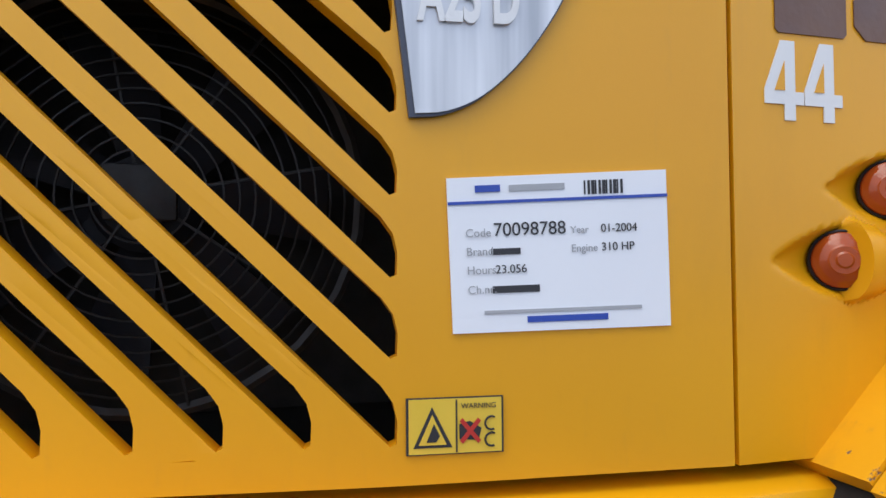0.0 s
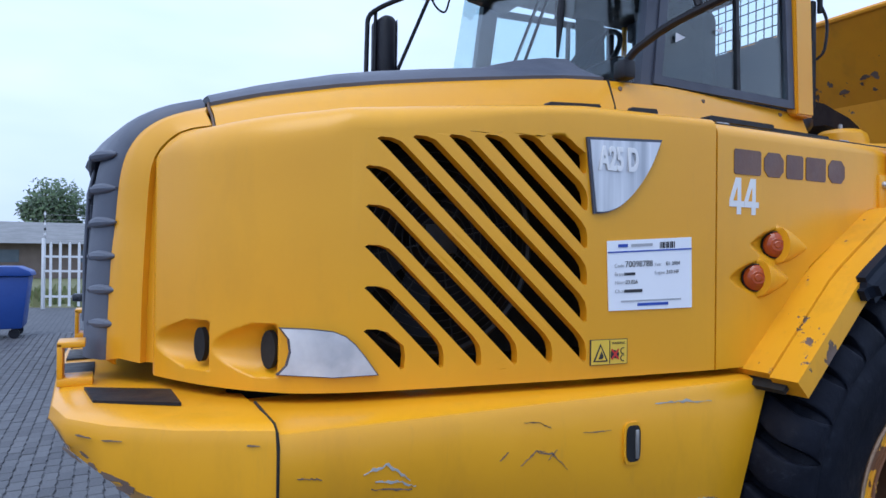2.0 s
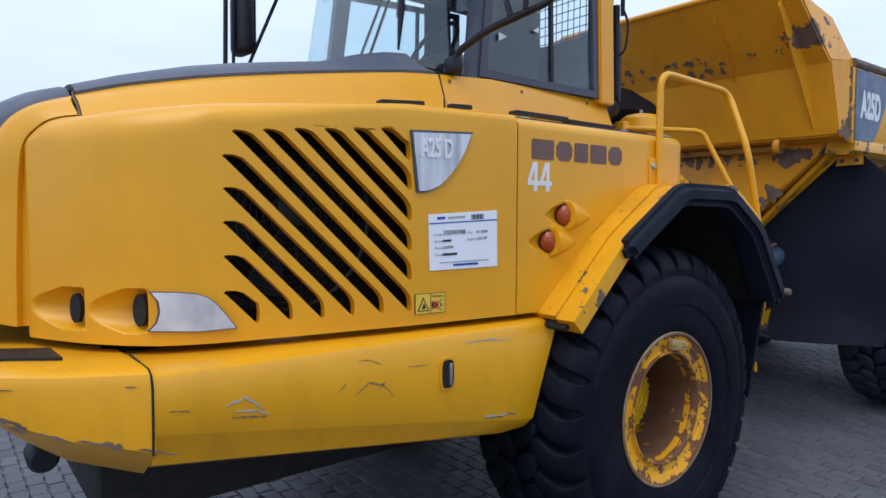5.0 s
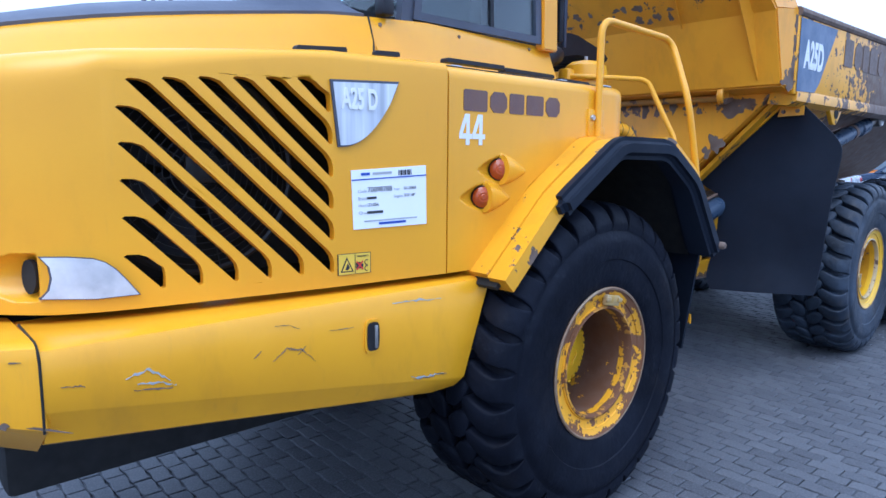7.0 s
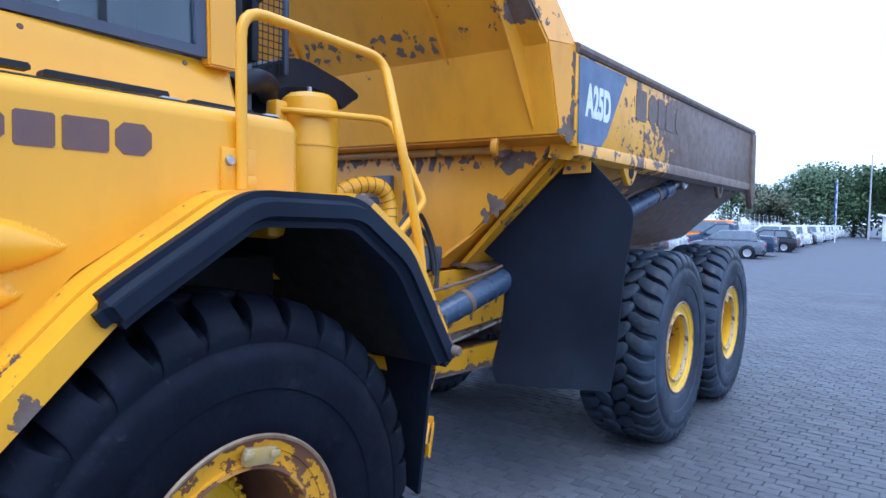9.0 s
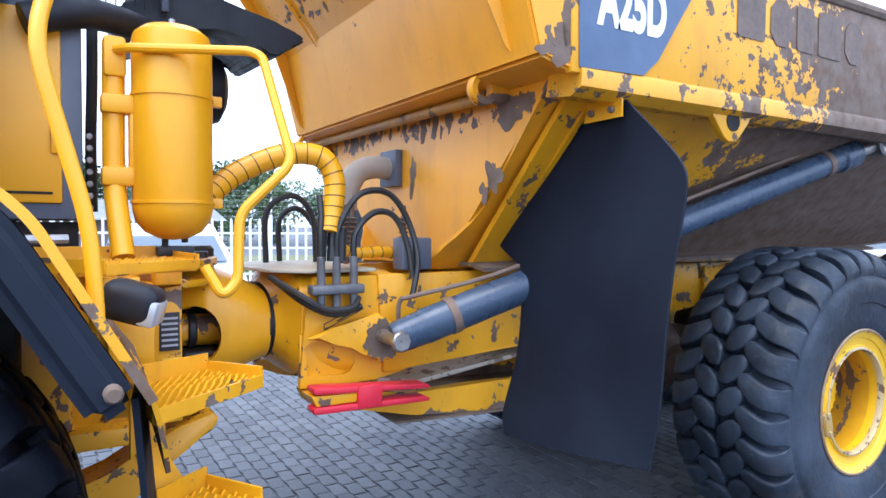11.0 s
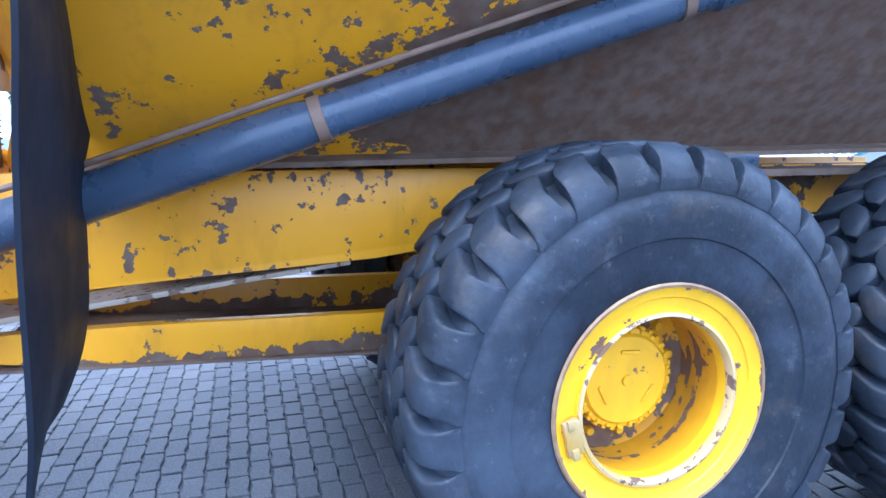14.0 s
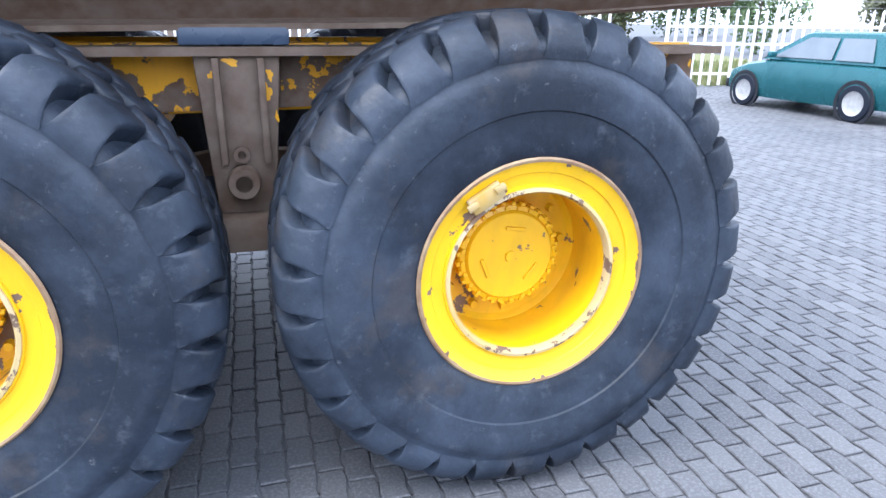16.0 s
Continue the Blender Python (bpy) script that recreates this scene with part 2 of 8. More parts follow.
M_ORANGE = plain("orange_lens", (0.42, 0.070, 0.008), (0.33, 0.052, 0.007), 0.15, 0, 20)
M_REDLENS = plain("red_lens", (0.5, 0.015, 0.02), (0.4, 0.012, 0.015), 0.15, 0, 20)
M_COPPER = plain("orange_tube", (0.45, 0.19, 0.05), (0.40, 0.16, 0.05), 0.5, 0, 12)
M_SEAT = plain("seat_cloth", (0.03, 0.032, 0.04), (0.045, 0.047, 0.055), 0.8, 0, 12)


def emblem_mat():
    m = Mat("emblem_metal", 0.3, 0.35)
    streak = m.noise(30, 3, 0.5, (1, 1, 0.05))
    m.color(m.mix(m.ramp(streak, 0.3, 0.7), (0.38, 0.40, 0.44), (0.72, 0.73, 0.76)))
    return m.m


def tyre_mat(name, dark, grey, wear, spec=0.32):
    """Rubber between a dark and a dusty tone; wear: share of scuffs and dried mud."""
    m = Mat(name, 0.62)
    m.co = m.n.new("ShaderNodeNewGeometry").outputs["Position"]
    dust = m.ramp(m.noise(2.6, 7, 0.68), 0.40, 0.66, 0, 0.9)
    col = m.mix(dust, dark, grey)
    col = m.mix(m.ramp(m.noise(13, 6, 0.7), 0.58, 0.76, 0, 0.55 * wear), col, (0.085, 0.10, 0.125))
    col = m.mix(m.ramp(m.noise(3.4, 7, 0.7), 0.56, 0.74, 0, 0.5 * wear), col, (0.070, 0.056, 0.045))
    col = m.mix(m.ramp(m.noise(30, 5, 0.75, (1, 0.4, 1)), 0.62, 0.74, 0, 0.5 * wear), col, (0.14, 0.15, 0.17))
    relief = m.math("ADD", m.noise(38, 6), m.math("MULTIPLY", m.noise(6, 5, 0.65), 1.5))
    m.color(col).bump(relief, 0.45, 0.006)
    m.rough(m.ramp(m.noise(5, 5), 0.3, 0.7, 0.36, 0.75))
    m.b.inputs["Specular IOR Level"].default_value = spec
    return m.m


def glass_mat(name, tint=(0.75, 0.85, 0.88), alpha=0.35):
    m = bpy.data.materials.new(name)
    m.use_nodes = True
    n, l = m.node_tree.nodes, m.node_tree.links
    n.clear()
    out = n.new("ShaderNodeOutputMaterial")
    tr = n.new("ShaderNodeBsdfTransparent")
    tr.inputs["Color"].default_value = rgba(tint)
    gl = n.new("ShaderNodeBsdfGlossy")
    gl.inputs["Roughness"].default_value = 0.03
    lw = n.new("ShaderNodeLayerWeight")
    lw.inputs["Blend"].default_value = 0.5
    pw = n.new("ShaderNodeMath")
    pw.operation = "POWER"
    pw.inputs[1].default_value = 4.0
    l.new(lw.outputs["Facing"], pw.inputs[0])
    fr = n.new("ShaderNodeMath")
    fr.operation = "MULTIPLY_ADD"
    fr.inputs[1].default_value = 0.7
    fr.inputs[2].default_value = 0.06
    l.new(pw.outputs[0], fr.inputs[0])
    mx = n.new("ShaderNodeMixShader")
    l.new(fr.outputs[0], mx.inputs["Fac"])
    l.new(tr.outputs["BSDF"], mx.inputs[1])
    l.new(gl.outputs["BSDF"], mx.inputs[2])
    l.new(mx.outputs["Shader"], out.inputs["Surface"])
    return m


M_EMBLEM = emblem_mat()
M_TYRE = tyre_mat("dusty_tyre", (0.010, 0.016, 0.027), (0.040, 0.055, 0.082), 1.0)
# front tyre: cleaner rubber, darkened further with the arch's shade painted in
M_TYREF = tyre_mat("shaded_clean_tyre", (0.004, 0.005, 0.009), (0.010, 0.012, 0.020), 0.25, 0.08)
M_GLASS = glass_mat("cab_glass", (0.90, 0.965, 0.965))
M_CARGLASS = plain("car_glass", (0.10, 0.13, 0.16), (0.14, 0.17, 0.2), 0.08, 0, 2, 0.0)
M_MIRROR = plain("mirror_glass", (0.6, 0.63, 0.68), (0.6, 0.63, 0.68), 0.04, 1.0, 2, 0.0)
M_LAMPGLASS = plain("lamp_glass", (0.35, 0.38, 0.42), (0.5, 0.52, 0.55), 0.12, 0.2, 12)


# ---- mesh helpers ----
def finish(bm, name, mat, angle=35):
    bmesh.ops.recalc_face_normals(bm, faces=bm.faces[:])
    me = bpy.data.meshes.new(name)
    bm.to_mesh(me)
    bm.free()
    me.materials.append(mat)
    me.shade_smooth()
    me.set_sharp_from_angle(angle=radians(angle))
    return me


def part(name, bm, mat, parent, label="", angle=35):
    """Links a bmesh as one mesh object under a thing or part."""
    ob = new(name, finish(bm, name, mat, angle))
    ob.parent = parent
    ob.matrix_parent_inverse = Matrix.Identity(4)
    if label:
        ob["label"] = label
    return ob


def again(name, me, parent, m=None, label=""):
    """One more object on a mesh that exists."""
    ob = new(name, me)
    ob.parent = parent
    if m is not None:
        ob.matrix_basis = m
    if label:
        ob["label"] = label
    return ob


def empty(name, label, category, kind="", group="", at=(0, 0, 0)):
    ob = new(name)
    ob.location = at
    ob.empty_display_size = 0.2
    return tagged(ob, label, category, group, kind)


def box(bm, lo, hi, bevel=0.0, seg=2, m=None):
    c = [(a + b) / 2 for a, b in zip(lo, hi)]
    s = [abs(b - a) for a, b in zip(lo, hi)]
    mat = Matrix.Translation(c) @ Matrix.Diagonal((*s, 1))
    if m is not None:
        mat = m @ mat
    r = bmesh.ops.create_cube(bm, size=1.0, matrix=mat)
    if bevel:
        es = list({e for v in r["verts"] for e in v.link_edges})
        bmesh.ops.bevel(bm, geom=es, offset=bevel, segments=seg, profile=0.5, affect="EDGES")
    return bm


def prism(bm, poly, axis, lo, hi, bevel=0.0):
    """A polygon in the plane across an axis, drawn out from lo to hi. For y the pairs are (x, z), for x (y, z), for z (x, y)."""

    def at(p, h):
        return {"x": (h, p[0], p[1]), "y": (p[0], h, p[1]), "z": (p[0], p[1], h)}[axis]

    a = [bm.verts.new(at(p, lo)) for p in poly]
    b = [bm.verts.new(at(p, hi)) for p in poly]
    n = len(poly)
    fs = [bm.faces.new(a), bm.faces.new(b[::-1])]
    for i in range(n):
        fs.append(bm.faces.new((a[i], b[i], b[(i + 1) % n], a[(i + 1) % n])))
    if bevel:
        es = list({e for f in fs for e in f.edges})
        bmesh.ops.bevel(bm, geom=es, offset=bevel, segments=2, profile=0.5, affect="EDGES")
    return bm


def plate(bm, pts, thick):
    """A flat plate through 3D points, thickened to both sides along its normal."""
    p = [Vector(q) for q in pts]
    nrm = Vector((0, 0, 0))
    for i in range(len(p)):
        nrm += p[i].cross(p[(i + 1) % len(p)])
    nrm = nrm.normalized() * (thick / 2)
    a = [bm.verts.new(q - nrm) for q in p]
    b = [bm.verts.new(q + nrm) for q in p]
    bm.faces.new(a[::-1])
    bm.faces.new(b)
    for i in range(len(p)):
        j = (i + 1) % len(p)
        bm.faces.new((a[i], a[j], b[j], b[i]))
    return bm


def smooth_path(pts, per=6):
    p = [Vector(q) for q in pts]
    p = [p[0] * 2 - p[1]] + p + [p[-1] * 2 - p[-2]]
    out = []
    for i in range(1, len(p) - 2):
        for k in range(per):
            t = k / per
            a, b, c, d = p[i - 1], p[i], p[i + 1], p[i + 2]
            out.append(0.5 * ((2 * b) + (c - a) * t + (2 * a - 5 * b + 4 * c - d) * t * t + (3 * b - 3 * c + d - a) * t**3))
    out.append(p[-2])
    return out


def round_path(pts, r=0.06, per=5):
    """Straight runs with rounded bends."""
    p = [Vector(q) for q in pts]
    out = [p[0]]
    for i in range(1, len(p) - 1):
        a, b, c = p[i - 1], p[i], p[i + 1]
        u, v = (a - b), (c - b)
        k = min(r, u.length * 0.45, v.length * 0.45)
        s, e = b + u.normalized() * k, b + v.normalized() * k
        for j in range(per + 1):
            t = j / per
            out.append((1 - t) ** 2 * s + 2 * t * (1 - t) * b + t * t * e)
    out.append(p[-1])
    return out


def tube(bm, pts, r, n=10, cap=True):
    p = [Vector(q) for q in pts]
    rad = r if callable(r) else (lambda t: r)
    rings, up = [], None
    for i, q in enumerate(p):
        d = (p[min(i + 1, len(p) - 1)] - p[max(i - 1, 0)]).normalized()
        if up is None:
            up = d.orthogonal().normalized()
        up = (up - d * up.dot(d)).normalized()
        side = d.cross(up)
        rr = rad(i / (len(p) - 1))
        rings.append([bm.verts.new(q + rr * (math.cos(2 * math.pi * k / n) * up + math.sin(2 * math.pi * k / n) * side)) for k in range(n)])
    for a, b in zip(rings, rings[1:]):
        for k in range(n):
            bm.faces.new((a[k], a[(k + 1) % n], b[(k + 1) % n], b[k]))
    if cap:
        bm.faces.new(rings[0][::-1])
        bm.faces.new(rings[-1])
    return bm


def lathe(bm, prof, n=32, m=None, close=False):
    """Turns (radius, height) pairs round the local y axis."""
    m = m or Matrix.Identity(4)
    rings = []
    for r, h in prof:
        if r < 1e-5:
            rings.append([bm.verts.new(m @ Vector((0, h, 0)))])
        else:
            rings.append([bm.verts.new(m @ Vector((r * math.cos(2 * math.pi * k / n), h, r * math.sin(2 * math.pi * k / n)))) for k in range(n)])
    pairs = list(zip(rings, rings[1:]))
    if close:
        pairs.append((rings[-1], rings[0]))
    for a, b in pairs:
        for k in range(n):
            q = (k + 1) % n
            if len(a) == 1 and len(b) == 1:
                continue
            if len(a) == 1:
                bm.faces.new((a[0], b[k], b[q]))
            elif len(b) == 1:
                bm.faces.new((a[k], b[0], a[q]))
            else:
                bm.faces.new((a[k], b[k], b[q], a[q]))
    return bm


def upright(x, y, z):
    """Pose that stands a turned form on the z axis."""
    return Matrix.Translation((x, y, z)) @ Matrix.Rotation(radians(90), 4, "X")


def along(a, b):
    """Pose whose y axis runs from a to b."""
    a, b = Vector(a), Vector(b)
    return Matrix.Translation(a) @ (b - a).to_track_quat("Y", "Z").to_matrix().to_4x4()


def rod(bm, a, b, r, n=12):
    h = (Vector(b) - Vector(a)).length
    c = min(r * 0.15, h * 0.2)
    return lathe(bm, [(0, 0), (r - c, 0), (r, c), (r, h - c), (r - c, h), (0, h)], n, along(a, b))


def grid(bm, rows):
    """A skin over rows of points."""
    vs = [[bm.verts.new(p) for p in row] for row in rows]
    for a, b in zip(vs, vs[1:]):
        for i in range(len(a) - 1):
            bm.faces.new((a[i], a[i + 1], b[i + 1], b[i]))
    return vs


def thicken(bm, d):
    bmesh.ops.recalc_face_normals(bm, faces=bm.faces[:])
    bmesh.ops.solidify(bm, geom=bm.faces[:], thickness=d)
    return bm


def B():
    return bmesh.new()


def letters(text, size, mat, parent, m, name="lettering", label="", depth=0.0008, stretch=1.0, bold=0.0):
    """Flat letters of the built-in font as a mesh."""
    cu = bpy.data.curves.new(name, "FONT")
    cu.body, cu.size, cu.extrude, cu.offset = text, size, depth, bold
    tmp = bpy.data.objects.new(name, cu)
    scene.collection.objects.link(tmp)
    dg = bpy.context.evaluated_depsgraph_get()
    me = bpy.data.meshes.new_from_object(tmp.evaluated_get(dg))
    bpy.data.objects.remove(tmp)
    me.materials.clear()
    me.materials.append(mat)
    ob = new(name, me)
    ob.parent = parent
    ob.matrix_basis = m @ Matrix.Diagonal((stretch, 1, 1, 1))
    if label:
        ob["label"] = label
    return ob


# ---- the dump truck: x runs to its tail, the near flank faces -y ----
truck = empty("dump_truck", "weathered yellow articulated dump truck with chipped rusty paint on paving", "truck")

# hood flank in plan, from the door gap to the nose
HOOD_PLAN = [(-0.87, -1.238), (-1.10, -1.2145), (-1.35, -1.189), (-1.60, -1.152), (-1.85, -1.114), (-2.06, -1.075), (-2.20, -1.020),
             (-2.31, -0.940), (-2.40, -0.838), (-2.465, -0.735), (-2.505, -0.662)]


def smooth_y(p, x):
    """Smooth curve through (x, y) pairs in falling x."""
    if x >= p[0][0]:
        return p[0][1]
    if x <= p[-1][0]:
        return p[-1][1]

    def slope(i):
        a, b = p[max(i - 1, 0)], p[min(i + 1, len(p) - 1)]
        return (b[1] - a[1]) / (b[0] - a[0])

    for i in range(len(p) - 1):
        (xa, ya), (xb, yb) = p[i], p[i + 1]
        if xb <= x <= xa:
            h = xb - xa
            t = (x - xa) / h
            return (2 * t**3 - 3 * t**2 + 1) * ya + (t**3 - 2 * t**2 + t) * h * slope(i) + (3 * t**2 - 2 * t**3) * yb + (t**3 - t**2) * h * slope(i + 1)


def hood_y(x):
    return smooth_y(HOOD_PLAN, x)


def hood_top(x):
    """Height of the shoulder of the hood flank."""
    return seam(x)[1] - 0.012


# seam between flank and upper hood round the nose: x, y, z
SEAM = [(-2.362, -0.735, 2.025), (-2.407, -0.71, 2.018), (-2.443, -0.69, 2.005), (-2.471, -0.67, 1.983), (-2.497, -0.655, 1.951), (-2.512, -0.65, 1.913), (-2.519, -0.645, 1.864),
        (-2.524, -0.64, 1.782), (-2.527, -0.64, 1.716), (-2.530, -0.64, 1.65), (-2.535, -0.64, 1.503), (-2.537, -0.64, 1.335)]
# edge of the grey cover and grille beside it
EDGE = [(-2.362, -0.600, 2.104), (-2.420, -0.600, 2.085), (-2.465, -0.598, 2.067), (-2.505, -0.594, 2.044), (-2.540, -0.588, 2.014), (-2.566, -0.582, 1.977), (-2.586, -0.577, 1.930),
        (-2.599, -0.568, 1.86), (-2.609, -0.55, 1.733), (-2.618, -0.545, 1.632), (-2.624, -0.54, 1.48), (-2.628, -0.54, 1.335)]


STRIP_TOP = [(-0.86, 2.357), (-1.06, 2.343), (-1.31, 2.31), (-1.54, 2.278), (-1.75, 2.246), (-1.95, 2.210), (-2.13, 2.170), (-2.22, 2.148), (-2.37, 2.102)]


def strip_at(x):
    """Lower and upper edge of the yellow strip (y, z) at a station."""
    f = (-0.862 - x) / 1.5
    y1 = -0.709 + 0.109 * f
    z0 = 2.124 - 0.080 * max(0.0, (-1.35 - x)) ** 1.1 - 0.018 * max(0.0, (-1.9 - x) / 0.46) ** 2
    return (y1 - 0.09 - 0.045 * f, z0), (y1, smooth_y(STRIP_TOP, x))


def seam(x):
    """(y, z) of the seam at a station."""
    for (xa, ya, za), (xb, yb, zb) in zip(SEAM, SEAM[1:7]):
        if xb <= x <= xa:
            t = (xa - x) / (xa - xb)
            return ya + (yb - ya) * t, za + (zb - za) * t
    return (SEAM[6][1], SEAM[6][2]) if x < -2.4 else (strip_at(x)[0][0], strip_at(x)[0][1])


# slots of the vent: slanted, within a field on the flank
VX0, VX1, VZ0, VZ1 = -2.055, -1.345, 1.335, 2.018


def slot_shapes():
    """Closed outlines (x, z) of the slanted slots: flat lip above, upright edge to the rear, pointed ends."""
    heads = [(-2.023, 1.458), (-2.022, 1.573), (-2.022, 1.683), (-2.021, 1.790), (-2.022, 1.894),
             (-1.992, 1.973), (-1.895, 1.983), (-1.793, 1.992), (-1.689, 1.999), (-1.585, 2.006), (-1.481, 2.012)]
    feet = [(-1.921, 1.351), (-1.811, 1.351), (-1.701, 1.350), (-1.591, 1.350), (-1.480, 1.350), (-1.368, 1.348),
            (-1.367, 1.465), (-1.367, 1.574), (-1.367, 1.685), (-1.367, 1.797), (-1.373, 1.906)]
    out = []
    for (x, z), (ex, ez) in zip(heads, feet):
        if z - ez < 0.2:
            pts = [(x + 0.010, z - 0.013), (x + 0.001, z - 0.006), (x + 0.009, z), (x + 0.040, z - 0.001), (x + 0.066, z - 0.010), (x + 0.085, z - 0.027), (ex + 0.007, ez + 0.060), (ex + 0.011, ez + 0.035), (ex + 0.009, ez), (ex, ez - 0.004)]
        else:
            pts = [(x + 0.010, z - 0.013), (x + 0.001, z - 0.006), (x + 0.009, z), (x + 0.040, z - 0.001), (x + 0.066, z - 0.010), (x + 0.092, z - 0.034), (ex - 0.012, ez + 0.078), (ex + 0.004, ez + 0.055), (ex + 0.010, ez + 0.030), (ex + 0.009, ez), (ex, ez - 0.004)]
        out.append(pts)
    return out


def hood_flank():
    """Flank panel with real slots, as a skin with a lip turned inwards round each slot."""
    bm = B()
    # field with the slots
    xs_mid = [VX1 + (VX0 - VX1) * k / 16 for k in range(16)] + [VX0]

    def field_top(x):
        return 1.99 + (x - VX0) / (VX1 - VX0) * 0.036

    loops = [[(x, VZ0) for x in xs_mid[::-1]] + [(x, field_top(x)) for x in xs_mid]] + slot_shapes()
    rims = [[bm.verts.new((x, hood_y(x), z)) for x, z in poly] for poly in loops]
    flat = [v for vs in rims for v in vs]
    flat_loops = [[Vector((x, z + (0.0 if k else (0.006 if z > 1.8 else -0.006) * (1 - ((x - VX0) / (VX1 - VX0) * 2 - 1) ** 2)), 0)) for x, z in poly] for k, poly in enumerate(loops)]
    for tri in tessellate_polygon(flat_loops):
        bm.faces.new([flat[k] for k in tri])
    for step in range(5):
        es = [e for e in bm.edges if abs(e.verts[0].co.x - e.verts[1].co.x) > 0.05]
        if es:
            bmesh.ops.subdivide_edges(bm, edges=es, cuts=1)
            bmesh.ops.triangulate(bm, faces=[f for f in bm.faces if len(f.verts) > 3])
        for v in bm.verts:
            v.co.y = hood_y(v.co.x)
    bmesh.ops.dissolve_degenerate(bm, dist=0.00002, edges=bm.edges[:])

    def on_rim(v):
        return abs(v.co.z - VZ0) < 0.001 or abs(v.co.z - field_top(v.co.x)) < 0.001 or v.co.x < VX0 + 0.001 or v.co.x > VX1 - 0.001

    es = [e for e in bm.edges if e.is_boundary and not (on_rim(e.verts[0]) and on_rim(e.verts[1]))]
    lip = bmesh.ops.extrude_edge_only(bm, edges=es)
    for v in lip["geom"]:
        if isinstance(v, bmesh.types.BMVert):
            v.co += Vector((0.004, 0.036, -0.002))
    # the skin around the field
    xs_rear = [-0.87, -1.0, -1.1, -1.22, -1.35, VX1]
    xs_front = [VX0 - 0.45 * k / 90 for k in range(91)]

    def scoop(x, z):
        """Depth of the light hollows below the shoulder line of the nose."""
        d = 0.0
        for x0, x1, zc, hz, deep in ((-2.50, -2.395, 1.405, 0.068, 0.085), (-2.372, -2.243, 1.402, 0.070, 0.075)):
            u = (x - x0) / (x1 - x0)
            v = abs(z - zc) / (hz * max(0.02, min(1.0, 1.5 * u)) ** 0.5)
            if v < 1:
                side = (1 - v * v) ** 0.75
                if 0 < u < 1:
                    d = max(d, deep * side * u**0.8)
                elif 1 <= u and x < x1 + 0.014:
                    d = max(d, deep * side * (x1 + 0.014 - x) / 0.014)
        return d

    def column(x, z0, z1, n, top=False):
        y, zt = hood_y(x), hood_top(x)
        sl = (hood_y(x + 0.01) - hood_y(x - 0.01)) / 0.02
        nx, ny = -sl / math.hypot(1, sl), 1 / math.hypot(1, sl)
        pts = []
        for z in (n if isinstance(n, list) else [z0 + (z1 - z0) * k / n for k in range(n + 1)]):
            d = scoop(x, z)
            pts.append((x + nx * d, y + ny * d, z))
        if top:
            r = shoulder(x)
            pts = pts[:-1]
            ys = seam(x)[0] - 0.014
            for k in range(0, 8):
                a = radians(90 * k / 7)
                pts.append((x, y + r * (1 - math.cos(a)), zt - r + r * math.sin(a)))
            pts.append((x, max(ys, y + r + 0.002), zt + 0.006))
        return pts

    def shoulder(x):
        t = min(1.0, max(0.0, (-1.45 - x) / 0.80))
        r = 0.034 + 0.055 * t * t * (3 - 2 * t)
        if x <= VX1:
            r = min(r, hood_top(max(x, VX0)) - field_top(max(x, VX0)) - 0.002 + 0.35 * max(0.0, VX0 - x))
        return max(0.003, min(r, (seam(x)[0] - 0.014 - hood_y(x)) * 0.9))

    def low(x):
        return 1.292 + 0.03 * max(0, (-2.2 - x))

    def dense(x):
        """Rows of the front part, close together across the hollows."""
        a, b = low(x), hood_top(x) - shoulder(x)
        return [a + (1.50 - a) * k / 64 for k in range(64)] + [1.50 + (b - 1.50) * k / 12 for k in range(13)]

    grid(bm, [column(x, low(x), hood_top(x) - shoulder(x), 10, True) for x in xs_rear])
    grid(bm, [column(x, 0, 0, dense(x), True) for x in xs_front])
    grid(bm, [[(x, hood_y(x) + 0.0025, field_top(x) - 0.0055), (x, hood_y(x) + 0.0025, field_top(x) + 0.010)] for x in xs_mid])
    grid(bm, [[(x, hood_y(x) + 0.006, VZ0 - 0.010), (x, hood_y(x) + 0.006, VZ0 + 0.005)] for x in xs_mid])
    grid(bm, [column(x, low(x), VZ0, 2) for x in xs_mid])
    grid(bm, [column(x, field_top(x), hood_top(x) - shoulder(x), 1, True) for x in xs_mid])
    bmesh.ops.remove_doubles(bm, verts=bm.verts[:], dist=0.002)
    # folded edges below and at the door gap
    es = [e for e in bm.edges if e.is_boundary and all(abs(v.co.z - low(v.co.x)) < 0.01 or abs(v.co.x + 0.87) < 0.004 or v.co.x < -2.504 for v in e.verts)]
    r = bmesh.ops.extrude_edge_only(bm, edges=es)
    for v in [g for g in r["geom"] if isinstance(g, bmesh.types.BMVert)]:
        v.co.y += 0.05
        v.co.x += 0.0
    return bm


flank = part("hood_flank", hood_flank(), M_HOOD, truck, "yellow hood side with slanted cooling slots", 40)
# added dark lid, unseen, that shuts light out of the engine bay
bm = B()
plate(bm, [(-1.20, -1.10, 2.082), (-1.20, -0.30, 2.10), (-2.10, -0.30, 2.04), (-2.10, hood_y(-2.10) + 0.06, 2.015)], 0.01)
part("bay_blackout", bm, M_SHADE, truck)
# far flank, plain
bm = B()
grid(bm, [[(x, -hood_y(x), 1.30 + (hood_top(x) - 1.30) * k / 6) for k in range(7)] + [(x, -hood_y(x) - 0.06, hood_top(x) + 0.01), (x, min(-hood_y(x) - 0.07, -seam(x)[0] + 0.014), hood_top(x) + 0.014)]
          for x in (-0.87, -1.35, -1.85, -2.06, -2.2, -2.31, -2.4, -2.465, -2.505)])
